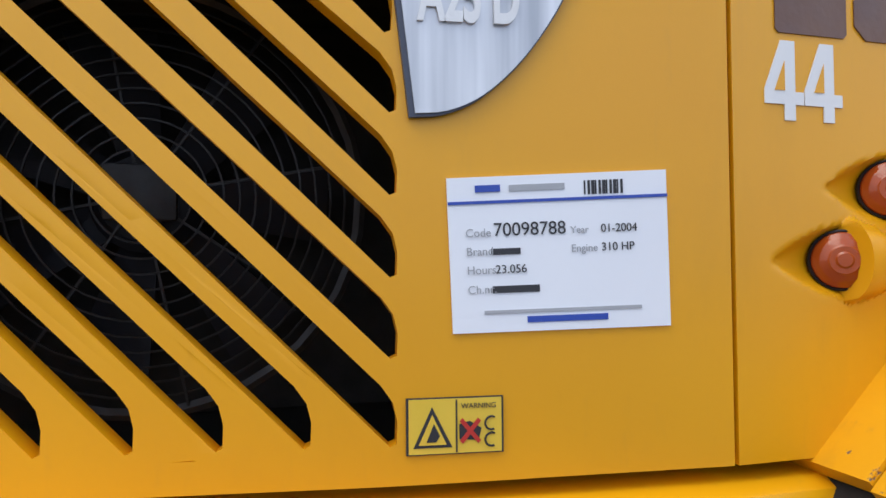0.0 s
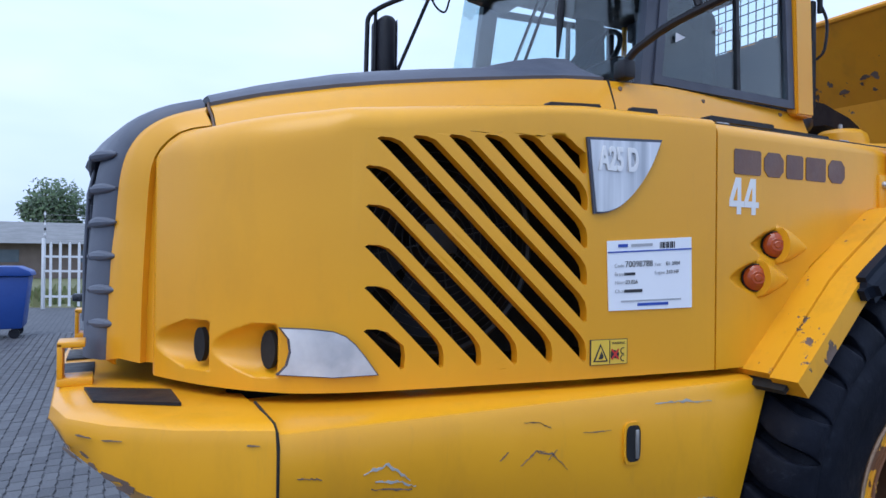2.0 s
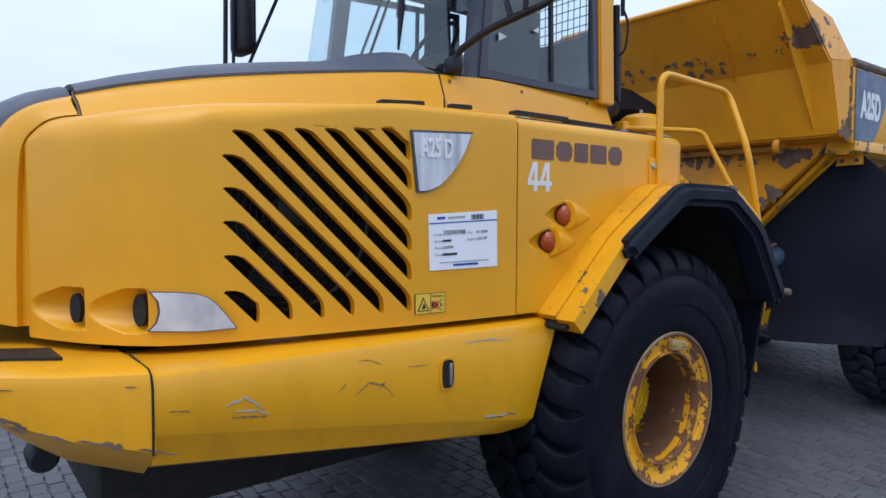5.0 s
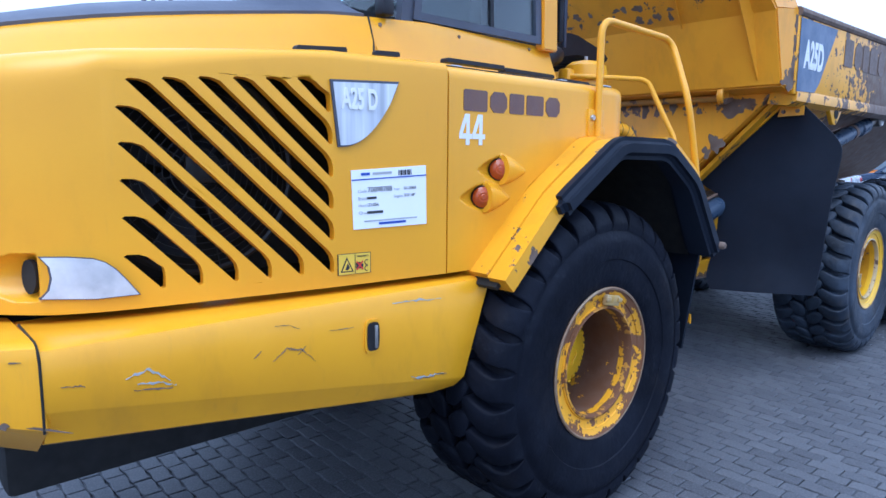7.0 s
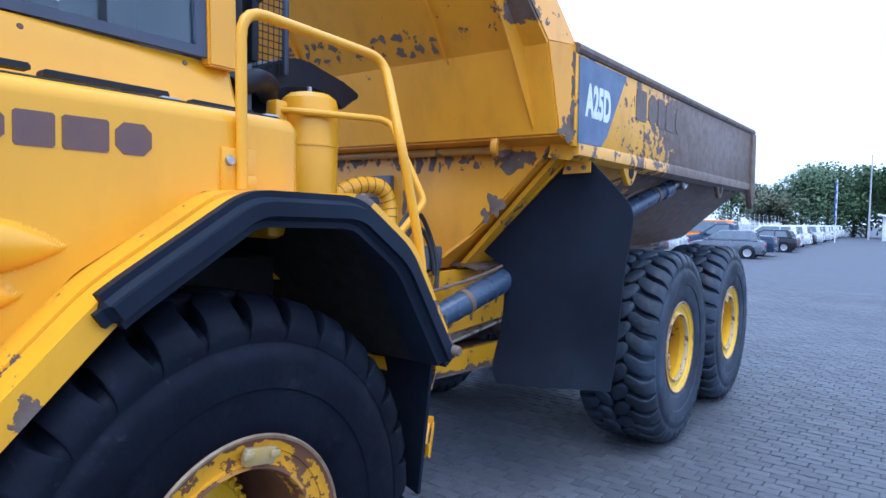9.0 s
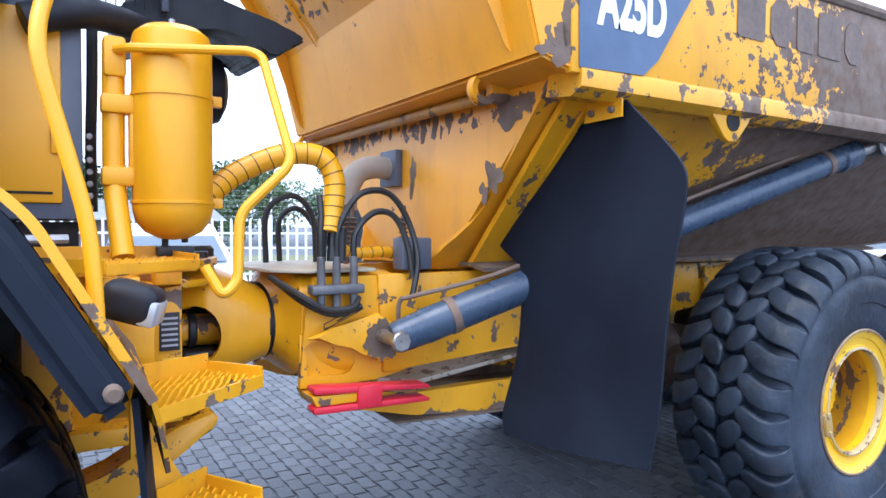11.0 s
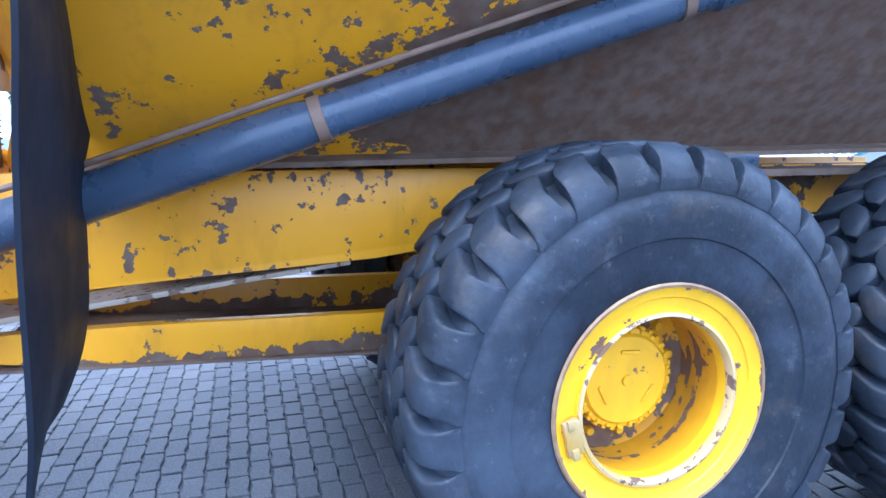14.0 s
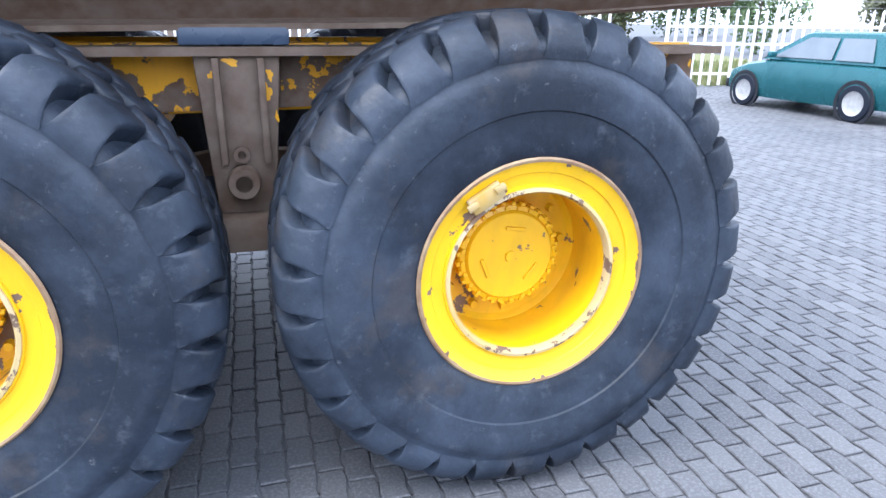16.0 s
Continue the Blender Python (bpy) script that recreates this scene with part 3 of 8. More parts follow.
part("hood_flank", thicken(bm, 0.02), M_HOOD, truck)

# upper hood: yellow strip, then the grey cover
STRIP_X = [-0.868, -0.95, -1.06, -1.2, -1.4, -1.6, -1.8, -1.95, -2.1, -2.2, -2.28, -2.352]


bm = B()
rows = []
for x in STRIP_X:
    (y0, z0), (y1, z1) = strip_at(x)
    rows.append([(x, y0 - 0.02, z0 - 0.02), (x, y0, z0), (x, y0 * 0.5 + y1 * 0.5 - 0.012, (z0 + z1) / 2 + 0.006), (x, y0 * 0.15 + y1 * 0.85 - 0.004, z0 * 0.15 + z1 * 0.85 + 0.004), (x, y1, z1)])
grid(bm, rows)
part("hood_strip", thicken(bm, 0.02), M_HOOD, truck)
bm = B()
rows = []
for x in STRIP_X:
    (y0, z0), (y1, z1) = strip_at(x)
    rows.append([(x, -y0, z0), (x, -y1, z1)])
grid(bm, rows)
part("hood_strip", thicken(bm, 0.02), M_HOOD, truck)
bm = B()
rows = []
for x in [-0.885, -0.91] + STRIP_X[1:]:
    (y0, z0), (y1, z1) = strip_at(x)
    bump = 0.045 * max(0.0, min(1.0, (x + 1.36) / 0.22)) * max(0.0, min(1.0, (-0.865 - x) / 0.07))
    up = 0.060 - 0.014 * max(0.0, min(1.0, (-1.9 - x) / 0.4)) - 0.035 * max(0.0, (x + 0.95) / 0.07)
    half = [(y1 + 0.006, z1 - 0.02), (y1 - 0.004, z1 + 0.012), (y1 + 0.012, z1 + up * 0.55), (y1 + 0.06, z1 + up), (y1 + 0.14, z1 + up * 1.2 + bump), (y1 + 0.3, z1 + up * 1.3 + bump), (0, z1 + up * 1.4 + bump)]
    rows.append([(x, a, b) for a, b in half] + [(x, -a, b) for a, b in half[-2::-1]])
grid(bm, rows)
part("hood_cover", thicken(bm, 0.02), M_GREY, truck, "dark grey plastic hood cover")

# dark tube painting the shade in the gap between the hood and the cab base
bm = B()
(y0, z0), (y1, z1) = strip_at(-0.88)
tube(bm, [(-0.895, y0 - 0.002, z0 + 0.02), (-0.875, (y0 + y1) / 2 - 0.012, (z0 + z1) / 2), (-0.863, y1 - 0.002, z1 + 0.004)], 0.005, 6)
part("gap_shade_line", bm, M_SHADE, truck)

# nose: yellow surround, grey grille frame, fins

for s in (-1, 1):
    # yellow nose surround that carries the strip on round the corner
    bm = B()
    rows = []
    for (xa, ya, za), (xb, yb, zb) in zip(smooth_path(SEAM, 4), smooth_path(EDGE, 4)):
        a, b = Vector((xa - 0.003, ya, za)), Vector((xb, yb, zb))
        mid = a.lerp(b, 0.5) + Vector((-0.012, -0.010, 0.012))
        over = max(0.0, min(1.0, (za - 1.82) / 0.18))
        low = a + Vector((0.016, 0.016, -0.018 * over))
        deep = low + Vector((0.035 * (1 - 0.7 * over), -0.035, -0.035 * over))
        rows.append([(q.x, -s * q.y, q.z) for q in (deep, low, a, mid, b, b + Vector((0.02, 0.012, -0.015)))])
    grid(bm, rows)
    part("nose_surround", thicken(bm, 0.014), M_HOOD, truck, "", 50)
    # grey grille frame beside it
    bm = B()
    rows = []
    for x, y, z in smooth_path(EDGE[5:], 3):
        rows.append([(x + 0.02, -s * (y + 0.004), z), (x - 0.012, -s * (y + 0.008), z), (x - 0.045, -s * (y + 0.05), z), (x - 0.064, -s * (y + 0.11), z)])
    grid(bm, rows)
    part("grille_frame", thicken(bm, 0.03), M_GREY, truck, "dark grey plastic grille frame", 50)
# grey cover over the nose
bm = B()
rows = []
for k, (x, y, z) in enumerate(smooth_path(EDGE[:7], 4)):
    f = k / 24
    half = [(x + 0.012 * f, y + 0.004, z - 0.01), (x - 0.004 - 0.012 * f, y + 0.010, z + 0.016 * (1 - f)), (x - 0.010 - 0.03 * f, y + 0.04, z + 0.038 * (1 - 0.6 * f)), (x - 0.012 - 0.06 * f, y * 0.72, z + 0.060 * (1 - 0.6 * f)), (x - 0.016 - 0.09 * f, y * 0.35, z + 0.075 * (1 - 0.6 * f)), (x - 0.018 - 0.10 * f, 0, z + 0.08 * (1 - 0.6 * f))]
    rows.append(half + [(a, -b, c) for a, b, c in half[-2::-1]])
rows = [[(x, y, z - 0.006 * max(0.0, 1 - k / 6)) for x, y, z in row] for k, row in enumerate(rows)]
grid(bm, rows)
part("nose_cover", thicken(bm, 0.015), M_GREY, truck, "dark grey plastic nose cover", 50)
# brown tube on the nose seam, coloured like the shade in it
for s in (-1, 1):
    bm = B()
    tube(bm, [(-2.357, s * 0.742, 2.014), (-2.357, s * 0.680, 2.064), (-2.357, s * 0.612, 2.098), (-2.357, s * 0.598, 2.118)], 0.0042, 6)
    part("gap_shade_line", bm, M_DARKRUST, truck)
# near-black block: the shade behind the fins as colour
bm = B()
box(bm, (-2.63, -0.47, 1.33), (-2.50, 0.47, 1.96))
part("grille_back", bm, M_SHADE, truck)
for k in range(6):
    bm = B()
    z = 1.945 - k * 0.1005
    row = []
    for j in range(9):
        y = -0.47 + 0.94 * j / 8
        row.append((-2.672 - 0.010 * (1 - (y / 0.47) ** 2), y, z - 0.004))
    tube(bm, row, 0.0095, 8)
    for s in (-1, 1):
        tube(bm, smooth_path([(-2.607, s * 0.562, z), (-2.628, s * 0.534, z), (-2.652, s * 0.496, z), (-2.672, s * 0.452, z - 0.003)], 4), lambda t: 0.002 + 0.015 * math.sin(math.pi * min(1, 0.04 + 0.78 * t)) ** 0.9, 10)
    part("grille_fin", bm, M_GREY, truck, "dark grey plastic grille fin")
for y in (-0.20, 0.20):
    bm = B()
    tube(bm, [(-2.655, y, 1.985), (-2.686, y, 1.85), (-2.695, y, 1.62), (-2.695, y, 1.42)], 0.007, 8)
    part("grille_bar", bm, M_GREY, truck)

# engine bay behind the slots: near-black cooler sheets painting in its shade, fan and guard rings
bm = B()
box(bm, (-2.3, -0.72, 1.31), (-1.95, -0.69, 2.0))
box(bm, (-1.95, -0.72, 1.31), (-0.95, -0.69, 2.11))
part("cooler_shade_sheet", bm, M_SHADE, truck)
cx, cz = -1.72, 1.70
bm = B()
lathe(bm, [(0.352, -0.006), (0.362, 0), (0.352, 0.006), (0.342, 0)], 40, Matrix.Translation((cx, -0.90, cz)), True)
fan_guard = part("fan_guard", bm, M_WIRE, truck, "round wire fan guard")
for k in range(1, 14):
    bm = B()
    r = 0.025 * k
    pts = [(cx + r * math.cos(a), -0.93 + 0.03 * (k / 14) ** 2, cz + r * math.sin(a)) for a in [2 * math.pi * j / 40 for j in range(41)]]
    part("guard_ring", tube(bm, pts, 0.0022, 4, False), M_WIRE, fan_guard)
for j in range(8):
    bm = B()
    a = math.pi * j / 4 + 0.2
    tube(bm, [(cx + 0.03 * math.cos(a), -0.932, cz + 0.03 * math.sin(a)), (cx + 0.35 * math.cos(a), -0.902, cz + 0.35 * math.sin(a))], 0.003, 4, False)
    part("guard_spoke", bm, M_WIRE, fan_guard)
bm = B()
lathe(bm, [(0, -0.09), (0.07, -0.085), (0.09, -0.06), (0.09, 0.05)], 20, Matrix.Translation((cx, -0.82, cz)))
fan = part("fan", bm, M_BLACK, truck, "black cooling fan")
for j in range(7):
    bm = B()
    a = 2 * math.pi * j / 7
    c, s = math.cos(a), math.sin(a)
    plate(bm, [(cx + 0.07 * c - 0.03 * s, -0.84, cz + 0.07 * s + 0.03 * c), (cx + 0.30 * c - 0.07 * s, -0.86, cz + 0.30 * s + 0.07 * c),
               (cx + 0.30 * c + 0.07 * s, -0.80, cz + 0.30 * s - 0.07 * c), (cx + 0.07 * c + 0.03 * s, -0.82, cz + 0.07 * s - 0.03 * c)], 0.006)
    part("blade", bm, M_BLACK, fan)
bm = B()
box(bm, (cx - 0.055, -0.945, cz - 0.04), (cx + 0.055, -0.925, cz + 0.05), 0.006)
part("fan_motor", bm, M_WIRE, truck)

# emblem plate
EM = [(-1.368, 2.012)] + [(q.x, q.z) for q in smooth_path([(-1.095, 0, 2.022), (-1.132, 0, 1.943), (-1.185, 0, 1.868), (-1.242, 0, 1.815), (-1.295, 0, 1.790), (-1.342, 0, 1.785)], 4)]


def on_flank(x, z, off=0.0):
    return (x, hood_y(x) - off, z)


def flank_plate(pts, off, thick):
    bm = B()
    a = [bm.verts.new(on_flank(x, z, off)) for x, z in pts]
    b = [bm.verts.new(on_flank(x, z, off - thick)) for x, z in pts]
    bm.faces.new(a)
    bm.faces.new(b[::-1])
    for i in range(len(a)):
        j = (i + 1) % len(a)
        bm.faces.new((a[i], b[i], b[j], a[j]))
    return bm


def shrink(pts, d):
    cx_, cz_ = sum(p[0] for p in pts) / len(pts), sum(p[1] for p in pts) / len(pts)
    return [(x + (cx_ - x) * d, z + (cz_ - z) * d) for x, z in pts]


emblem = part("emblem", flank_plate(EM, 0.010, 0.008), M_CABFRAME, truck, "brushed metal model emblem with a dark edge")
part("emblem_face", flank_plate(shrink(EM, 0.06), 0.013, 0.003), M_EMBLEM, emblem)


def flank_pose(x, z, off, tilt=0.0):
    """Pose of flat lettering on the flank: x to the tail, y up."""
    dy = (hood_y(x + 0.05) - hood_y(x - 0.05)) / 0.1
    ax = Vector((1, dy, 0)).normalized()
    az = Vector((0, 0, 1))
    m = Matrix((ax, az, ax.cross(az))).transposed().to_4x4()
    return Matrix.Translation(on_flank(x, z, off)) @ m @ Matrix.Rotation(radians(tilt), 4, "Z")


letters("A25 D", 0.098, M_WHITE, emblem, flank_pose(-1.330, 1.918, 0.0145), "model_lettering", "white embossed model letters", 0.003, 0.53, 0.003)

# paper sticker
ST = [(-1.291, 1.704), (-0.972, 1.722), (-0.968, 1.498), (-1.283, 1.493)]
sticker = part("paper_sticker", flank_plate(ST, 0.004, 0.003), M_PAPER, truck, "white paper data sticker with a blue line")


def st_pose(u, v, off=0.0055):
    """Place on the sticker: u across, v down, both 0 to 1."""
    a, b, c, d = ST
    x = (a[0] * (1 - u) + b[0] * u) * (1 - v) + (d[0] * (1 - u) + c[0] * u) * v
    z = (a[1] * (1 - u) + b[1] * u) * (1 - v) + (d[1] * (1 - u) + c[1] * u) * v
    return flank_pose(x, z, off, 2.2)


def st_bar(u0, v0, u1, v1, mat, name="printed_bar"):
    c = [(u0, v0), (u1, v0), (u1, v1), (u0, v1)]
    pts = []
    for u, v in c:
        t = st_pose(u, v, 0).translation
        pts.append((t.x, t.z))
    part(name, flank_plate(pts, 0.0056, 0.0012), mat, sticker)


st_bar(0.0, 0.155, 1.0, 0.175, M_INKBLUE)
st_bar(0.12, 0.055, 0.23, 0.10, M_INKBLUE)
st_bar(0.27, 0.06, 0.52, 0.10, M_INKGREY)
for k in range(11):
    st_bar(0.61 + k * 0.017, 0.05, 0.61 + k * 0.017 + (0.006 + 0.004 * (k * 7 % 3)), 0.14, M_INK, "barcode_bar")
for txt, u, v, s, mt in [("Code", 0.07, 0.385, 0.016, M_INKGREY), ("70098788", 0.192, 0.385, 0.0262, M_INK), ("Year", 0.54, 0.385, 0.014, M_INKGREY),
                         ("01-2004", 0.68, 0.385, 0.0165, M_INK), ("Brand", 0.07, 0.505, 0.016, M_INKGREY), ("Engine", 0.54, 0.505, 0.015, M_INKGREY),
                         ("310 HP", 0.68, 0.505, 0.0165, M_INK), ("Hours", 0.07, 0.625, 0.016, M_INKGREY), ("23.056", 0.195, 0.625, 0.0165, M_INK),
                         ("Ch.nr.", 0.07, 0.75, 0.016, M_INKGREY)]:
    letters(txt, s, mt, sticker, st_pose(u, v), "printed_text", "", 0.0003)
st_bar(0.18, 0.465, 0.31, 0.505, M_INK)
st_bar(0.18, 0.705, 0.39, 0.75, M_INK)
st_bar(0.14, 0.86, 0.86, 0.882, M_INKGREY)
st_bar(0.33, 0.905, 0.70, 0.945, M_INKBLUE)

# warning sticker
WA = [(-1.347, 1.408), (-1.215, 1.408), (-1.215, 1.332), (-1.347, 1.332)]
warn = part("warning_sticker", flank_plate(WA, 0.004, 0.003), M_INK, truck, "yellow warning sticker with a black border")
part("sticker_face", flank_plate(shrink(WA, 0.045), 0.0052, 0.0015), M_DECALYEL, warn)
part("triangle", flank_plate([(-1.338, 1.342), (-1.313, 1.396), (-1.286, 1.342)], 0.0062, 0.0012), M_INK, warn)
part("triangle_fill", flank_plate([(-1.331, 1.346), (-1.313, 1.386), (-1.294, 1.346)], 0.0072, 0.0012), M_DECALYEL, warn)
part("pictogram", flank_plate([(-1.321, 1.350), (-1.311, 1.374), (-1.303, 1.358), (-1.308, 1.350)], 0.0082, 0.0012), M_INK, warn)
part("divider", flank_plate([(-1.281, 1.405), (-1.279, 1.405), (-1.279, 1.335), (-1.281, 1.335)], 0.0062, 0.0012), M_INK, warn)
part("pictogram", flank_plate([(-1.276, 1.352), (-1.276, 1.372), (-1.262, 1.376), (-1.246, 1.366), (-1.250, 1.350)], 0.0062, 0.0012), M_INK, warn)
part("cross_bar", flank_plate([(-1.276, 1.350), (-1.272, 1.346), (-1.247, 1.376), (-1.251, 1.380)], 0.0075, 0.0012), M_INKRED, warn)
part("cross_bar", flank_plate([(-1.272, 1.380), (-1.276, 1.376), (-1.251, 1.346), (-1.247, 1.350)], 0.0075, 0.0012), M_INKRED, warn)
bm = B()
for cz_ in (1.372, 1.350):
    tube(bm, [(-1.232 + 0.009 * math.cos(a), hood_y(-1.232) - 0.0055, cz_ + 0.009 * math.sin(a)) for a in [radians(60 + 26 * j) for j in range(10)]], 0.0015, 5)
part("rotation_mark", bm, M_INK, warn)
letters("WARNING", 0.0100, M_INK, warn, flank_pose(-1.274, 1.393, 0.0064), "warning_word", "", 0.0003)

# solid dark ovals painting the shade of the light ports in the hollows, and the lens on the flank
for x, y, z, w, h, turn in ((-2.358, -0.802, 1.405, 0.024, 0.047, 40), (-2.205, -0.952, 1.402, 0.027, 0.051, 24)):
    bm = B()
    prism(bm, [(w * math.cos(2 * math.pi * k / 20), h * math.sin(2 * math.pi * k / 20)) for k in range(20)], "y", -0.012, 0.004)
    bmesh.ops.transform(bm, matrix=Matrix.Translation((x - 0.032, y - 0.012, z)) @ Matrix.Rotation(radians(-60 - turn * 0.0), 4, "Z"), verts=bm.verts[:])
    part("port_shade", bm, M_SHADE, truck, "near-black oval standing for a light opening")
LENS = [(-2.232, 1.340), (-2.212, 1.365), (-2.204, 1.40), (-2.208, 1.435), (-2.228, 1.464), (-2.16, 1.462), (-2.10, 1.455), (-2.07, 1.442), (-2.045, 1.42), (-2.02, 1.388), (-1.985, 1.337), (-2.10, 1.333)]
lens = part("headlight_lens", flank_plate(LENS, 0.012, 0.02), M_CABFRAME, truck, "milky headlight lens")
part("lens_face", flank_plate(shrink(LENS, 0.04), 0.016, 0.004), M_LENS, lens)

# lower skirt and bumper
def skirt_profile(x):
    """Outer line (y, z) from the top inner edge to the bottom."""
    low = 0.80 + max(0, (-0.95 - x)) * 0.14
    fold = 0.855 + max(0, -0.793 - x) * 0.16
    return [(-0.90, 1.262), (-1.06, 1.266), (-1.235, 1.266), (-1.266, 1.256), (-1.278, 1.232), (-1.276, fold + 0.006), (-1.270, fold - 0.004), (-1.235, low + 0.012), (-1.21, low), (-1.10, low - 0.01)]


bm = B()
rows = []
for x in (-0.66, -0.70, -0.9, -1.3, -1.7, -2.1, -2.285):
    prof = skirt_profile(x)
    rows.append([(x - (0.16 * (1.25 - z) / 0.45 if x > -0.95 else 0.0) * max(0, (x + 0.95) / 0.29), y, z) for y, z in prof])
grid(bm, rows)
skirt = part("side_skirt", thicken(bm, 0.025), M_SKIRT, truck, "scratched yellow side skirt with a recessed latch")


def scrape(pts, w, mat, seed=0):
    """A thin ragged scrape on the skirt along points (x, z)."""
    rg = random.Random(seed)
    bm = B()
    top, low = [], []
    n = len(pts) * 5
    for k in range(n + 1):
        t = k / n * (len(pts) - 1)
        i = min(int(t), len(pts) - 2)
        f = t - i
        x, z = (pts[i][0] * (1 - f) + pts[i + 1][0] * f, pts[i][1] * (1 - f) + pts[i + 1][1] * f)
        h = w * rg.uniform(0.15, 1.0) * (0.3 + 0.7 * math.sin(math.pi * min(max(k / n, 0.05), 0.95)))
        z += rg.uniform(-0.3, 0.3) * w
        top.append((x, -1.2795, z + h / 2))
        low.append((x, -1.2795, z - h / 2))
    grid(bm, [top, low])
    part("scrape", thicken(bm, 0.002), mat, skirt)


for k, (pts, w, mt) in enumerate([
        ([(-1.715, 1.123), (-1.688, 1.142)], 0.006, M_DARKRUST), ([(-1.65, 1.10), (-1.60, 1.135), (-1.57, 1.13)], 0.006, M_DARKRUST), ([(-1.594, 1.129), (-1.545, 1.12), (-1.495, 1.072)], 0.007, M_DARKRUST),
        ([(-1.56, 1.105), (-1.53, 1.13)], 0.004, M_DARKRUST), ([(-2.09, 1.145), (-2.03, 1.158), (-1.97, 1.115)], 0.012, M_SCUFF), ([(-2.06, 1.12), (-2.0, 1.115), (-1.955, 1.095)], 0.009, M_SCUFF), ([(-2.07, 1.105), (-1.965, 1.09)], 0.008, M_DARKRUST),
        ([(-2.246, 1.158), (-2.19, 1.147)], 0.007, M_DARKRUST), ([(-1.08, 0.917), (-1.0, 0.905), (-0.915, 0.898)], 0.016, M_SCUFF), ([(-1.07, 0.908), (-0.96, 0.898)], 0.007, M_DARKRUST), ([(-0.95, 0.905), (-0.90, 0.895)], 0.006, M_DARKRUST),
        ([(-1.17, 1.220), (-1.05, 1.217), (-0.93, 1.205)], 0.010, M_SCUFF), ([(-1.64, 1.215), (-1.59, 1.21), (-1.55, 1.19)], 0.005, M_DARKRUST), ([(-1.44, 1.165), (-1.34, 1.16)], 0.004, M_DARKRUST)]):
    scrape(pts, w, mt, k)
bm = B()
n = 24
ring = [(-1.262 + 0.034 * math.copysign(abs(math.cos(a)) ** 0.5, math.cos(a)), 1.115 + 0.062 * math.copysign(abs(math.sin(a)) ** 0.5, math.sin(a))) for a in [2 * math.pi * j / n for j in range(n)]]
prism(bm, ring, "y", -1.285, -1.27)
latch = part("latch_plate", bm, M_SKIRT, skirt)
# pocket as a raised near-black plate, its shade put into the colour
bm = B()
prism(bm, [( -1.262 + (x + 1.262) * 0.78, 1.115 + (z - 1.115) * 0.85) for x, z in ring], "y", -1.288, -1.284)
part("latch_pocket_shade", bm, M_SHADE, latch)
bm = B()
box(bm, (-1.258, -1.293, 1.07), (-1.243, -1.286, 1.155), 0.004)
part("latch_handle", bm, M_STEEL, latch)

# bumper: corner block wrapping to the front
BUMP = [(-2.293, -1.276), (-2.49, -1.18), (-2.63, -1.07), (-2.715, -0.96), (-2.755, -0.80), (-2.78, 0.0)]
bm = B()
rows = []
for i, (x, y) in enumerate(BUMP + [(x, -y) for x, y in BUMP[-2::-1]]):
    inw = Vector((-1.6 - x, -y * 0.9, 0)).normalized()
    if i in (0, 10):
        inw = Vector((0, -math.copysign(1, y), 0))
    elif i in (1, 9):
        inw = Vector((0.25, -math.copysign(1, y), 0)).normalized()
    low = 0.96 + 0.05 * min(i, 10 - i)
    low = min(low, 1.13)
    rows.append([(x + inw.x * 0.42, y + inw.y * 0.42, 1.268), (x + inw.x * 0.10, y + inw.y * 0.10, 1.278), (x + inw.x * 0.032, y + inw.y * 0.032, 1.276), (x + inw.x * 0.009, y + inw.y * 0.009, 1.266), (x, y, 1.238),
                 (x + 0.012, y, low + 0.085), (x + inw.x * 0.10, y + inw.y * 0.10, low), (x + inw.x * 0.35, y + inw.y * 0.35, low - 0.03)])
grid(bm, rows)
bumper = part("bumper", thicken(bm, 0.02), M_SKIRT, truck, "scuffed yellow front bumper")
bm = B()
plate(bm, [(-2.68, -0.68, 1.282), (-2.655, -0.86, 1.280), (-2.46, -0.98, 1.281), (-2.47, -0.80, 1.282)], 0.008)
part("grip_pad", bm, M_BLACK, bumper)
for k in range(3):
    bm = B()
    box(bm, (-2.75, -0.45 + 0.33 * k, 1.270), (-2.66, -0.22 + 0.33 * k, 1.284), 0.002)
    part("grip_pad", bm, M_BLACK, bumper)
for y in (-0.56, 0.56):
    bm = B()
    box(bm, (-2.75, y - 0.05, 1.276), (-2.66, y + 0.05, 1.300), 0.004)
    box(bm, (-2.75, y - 0.05, 1.296), (-2.735, y + 0.05, 1.40), 0.004)
    box(bm, (-2.75, y - 0.05, 1.385), (-2.68, y + 0.05, 1.402), 0.004)
    part("step_bracket", bm, M_SKIRT, bumper)
# plain chassis block, near-black to paint the shade below the hood
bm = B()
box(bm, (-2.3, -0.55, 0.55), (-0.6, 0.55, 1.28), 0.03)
part("chassis_shade_block", bm, M_SHADE, truck)
bm = B()
lathe(bm, [(0, -0.06), (0.035, -0.06), (0.045, -0.04), (0.045, 0.05)], 16, Matrix.Translation((-2.5, -0.8, 0.95)))
part("tow_eye", bm, M_BLACK, truck)

# rear flank panel with lettering, lamps and the cut for the wheel arch
PX = [(-0.862, 1.292), (-0.72, 1.292), (-0.38, 1.63), (-0.02, 1.85), (0.395, 1.85), (0.372, 1.95), (0.335, 2.07), (0.31, 2.10)]


LAMPS = ((-0.565, 1.703), (-0.665, 1.590))


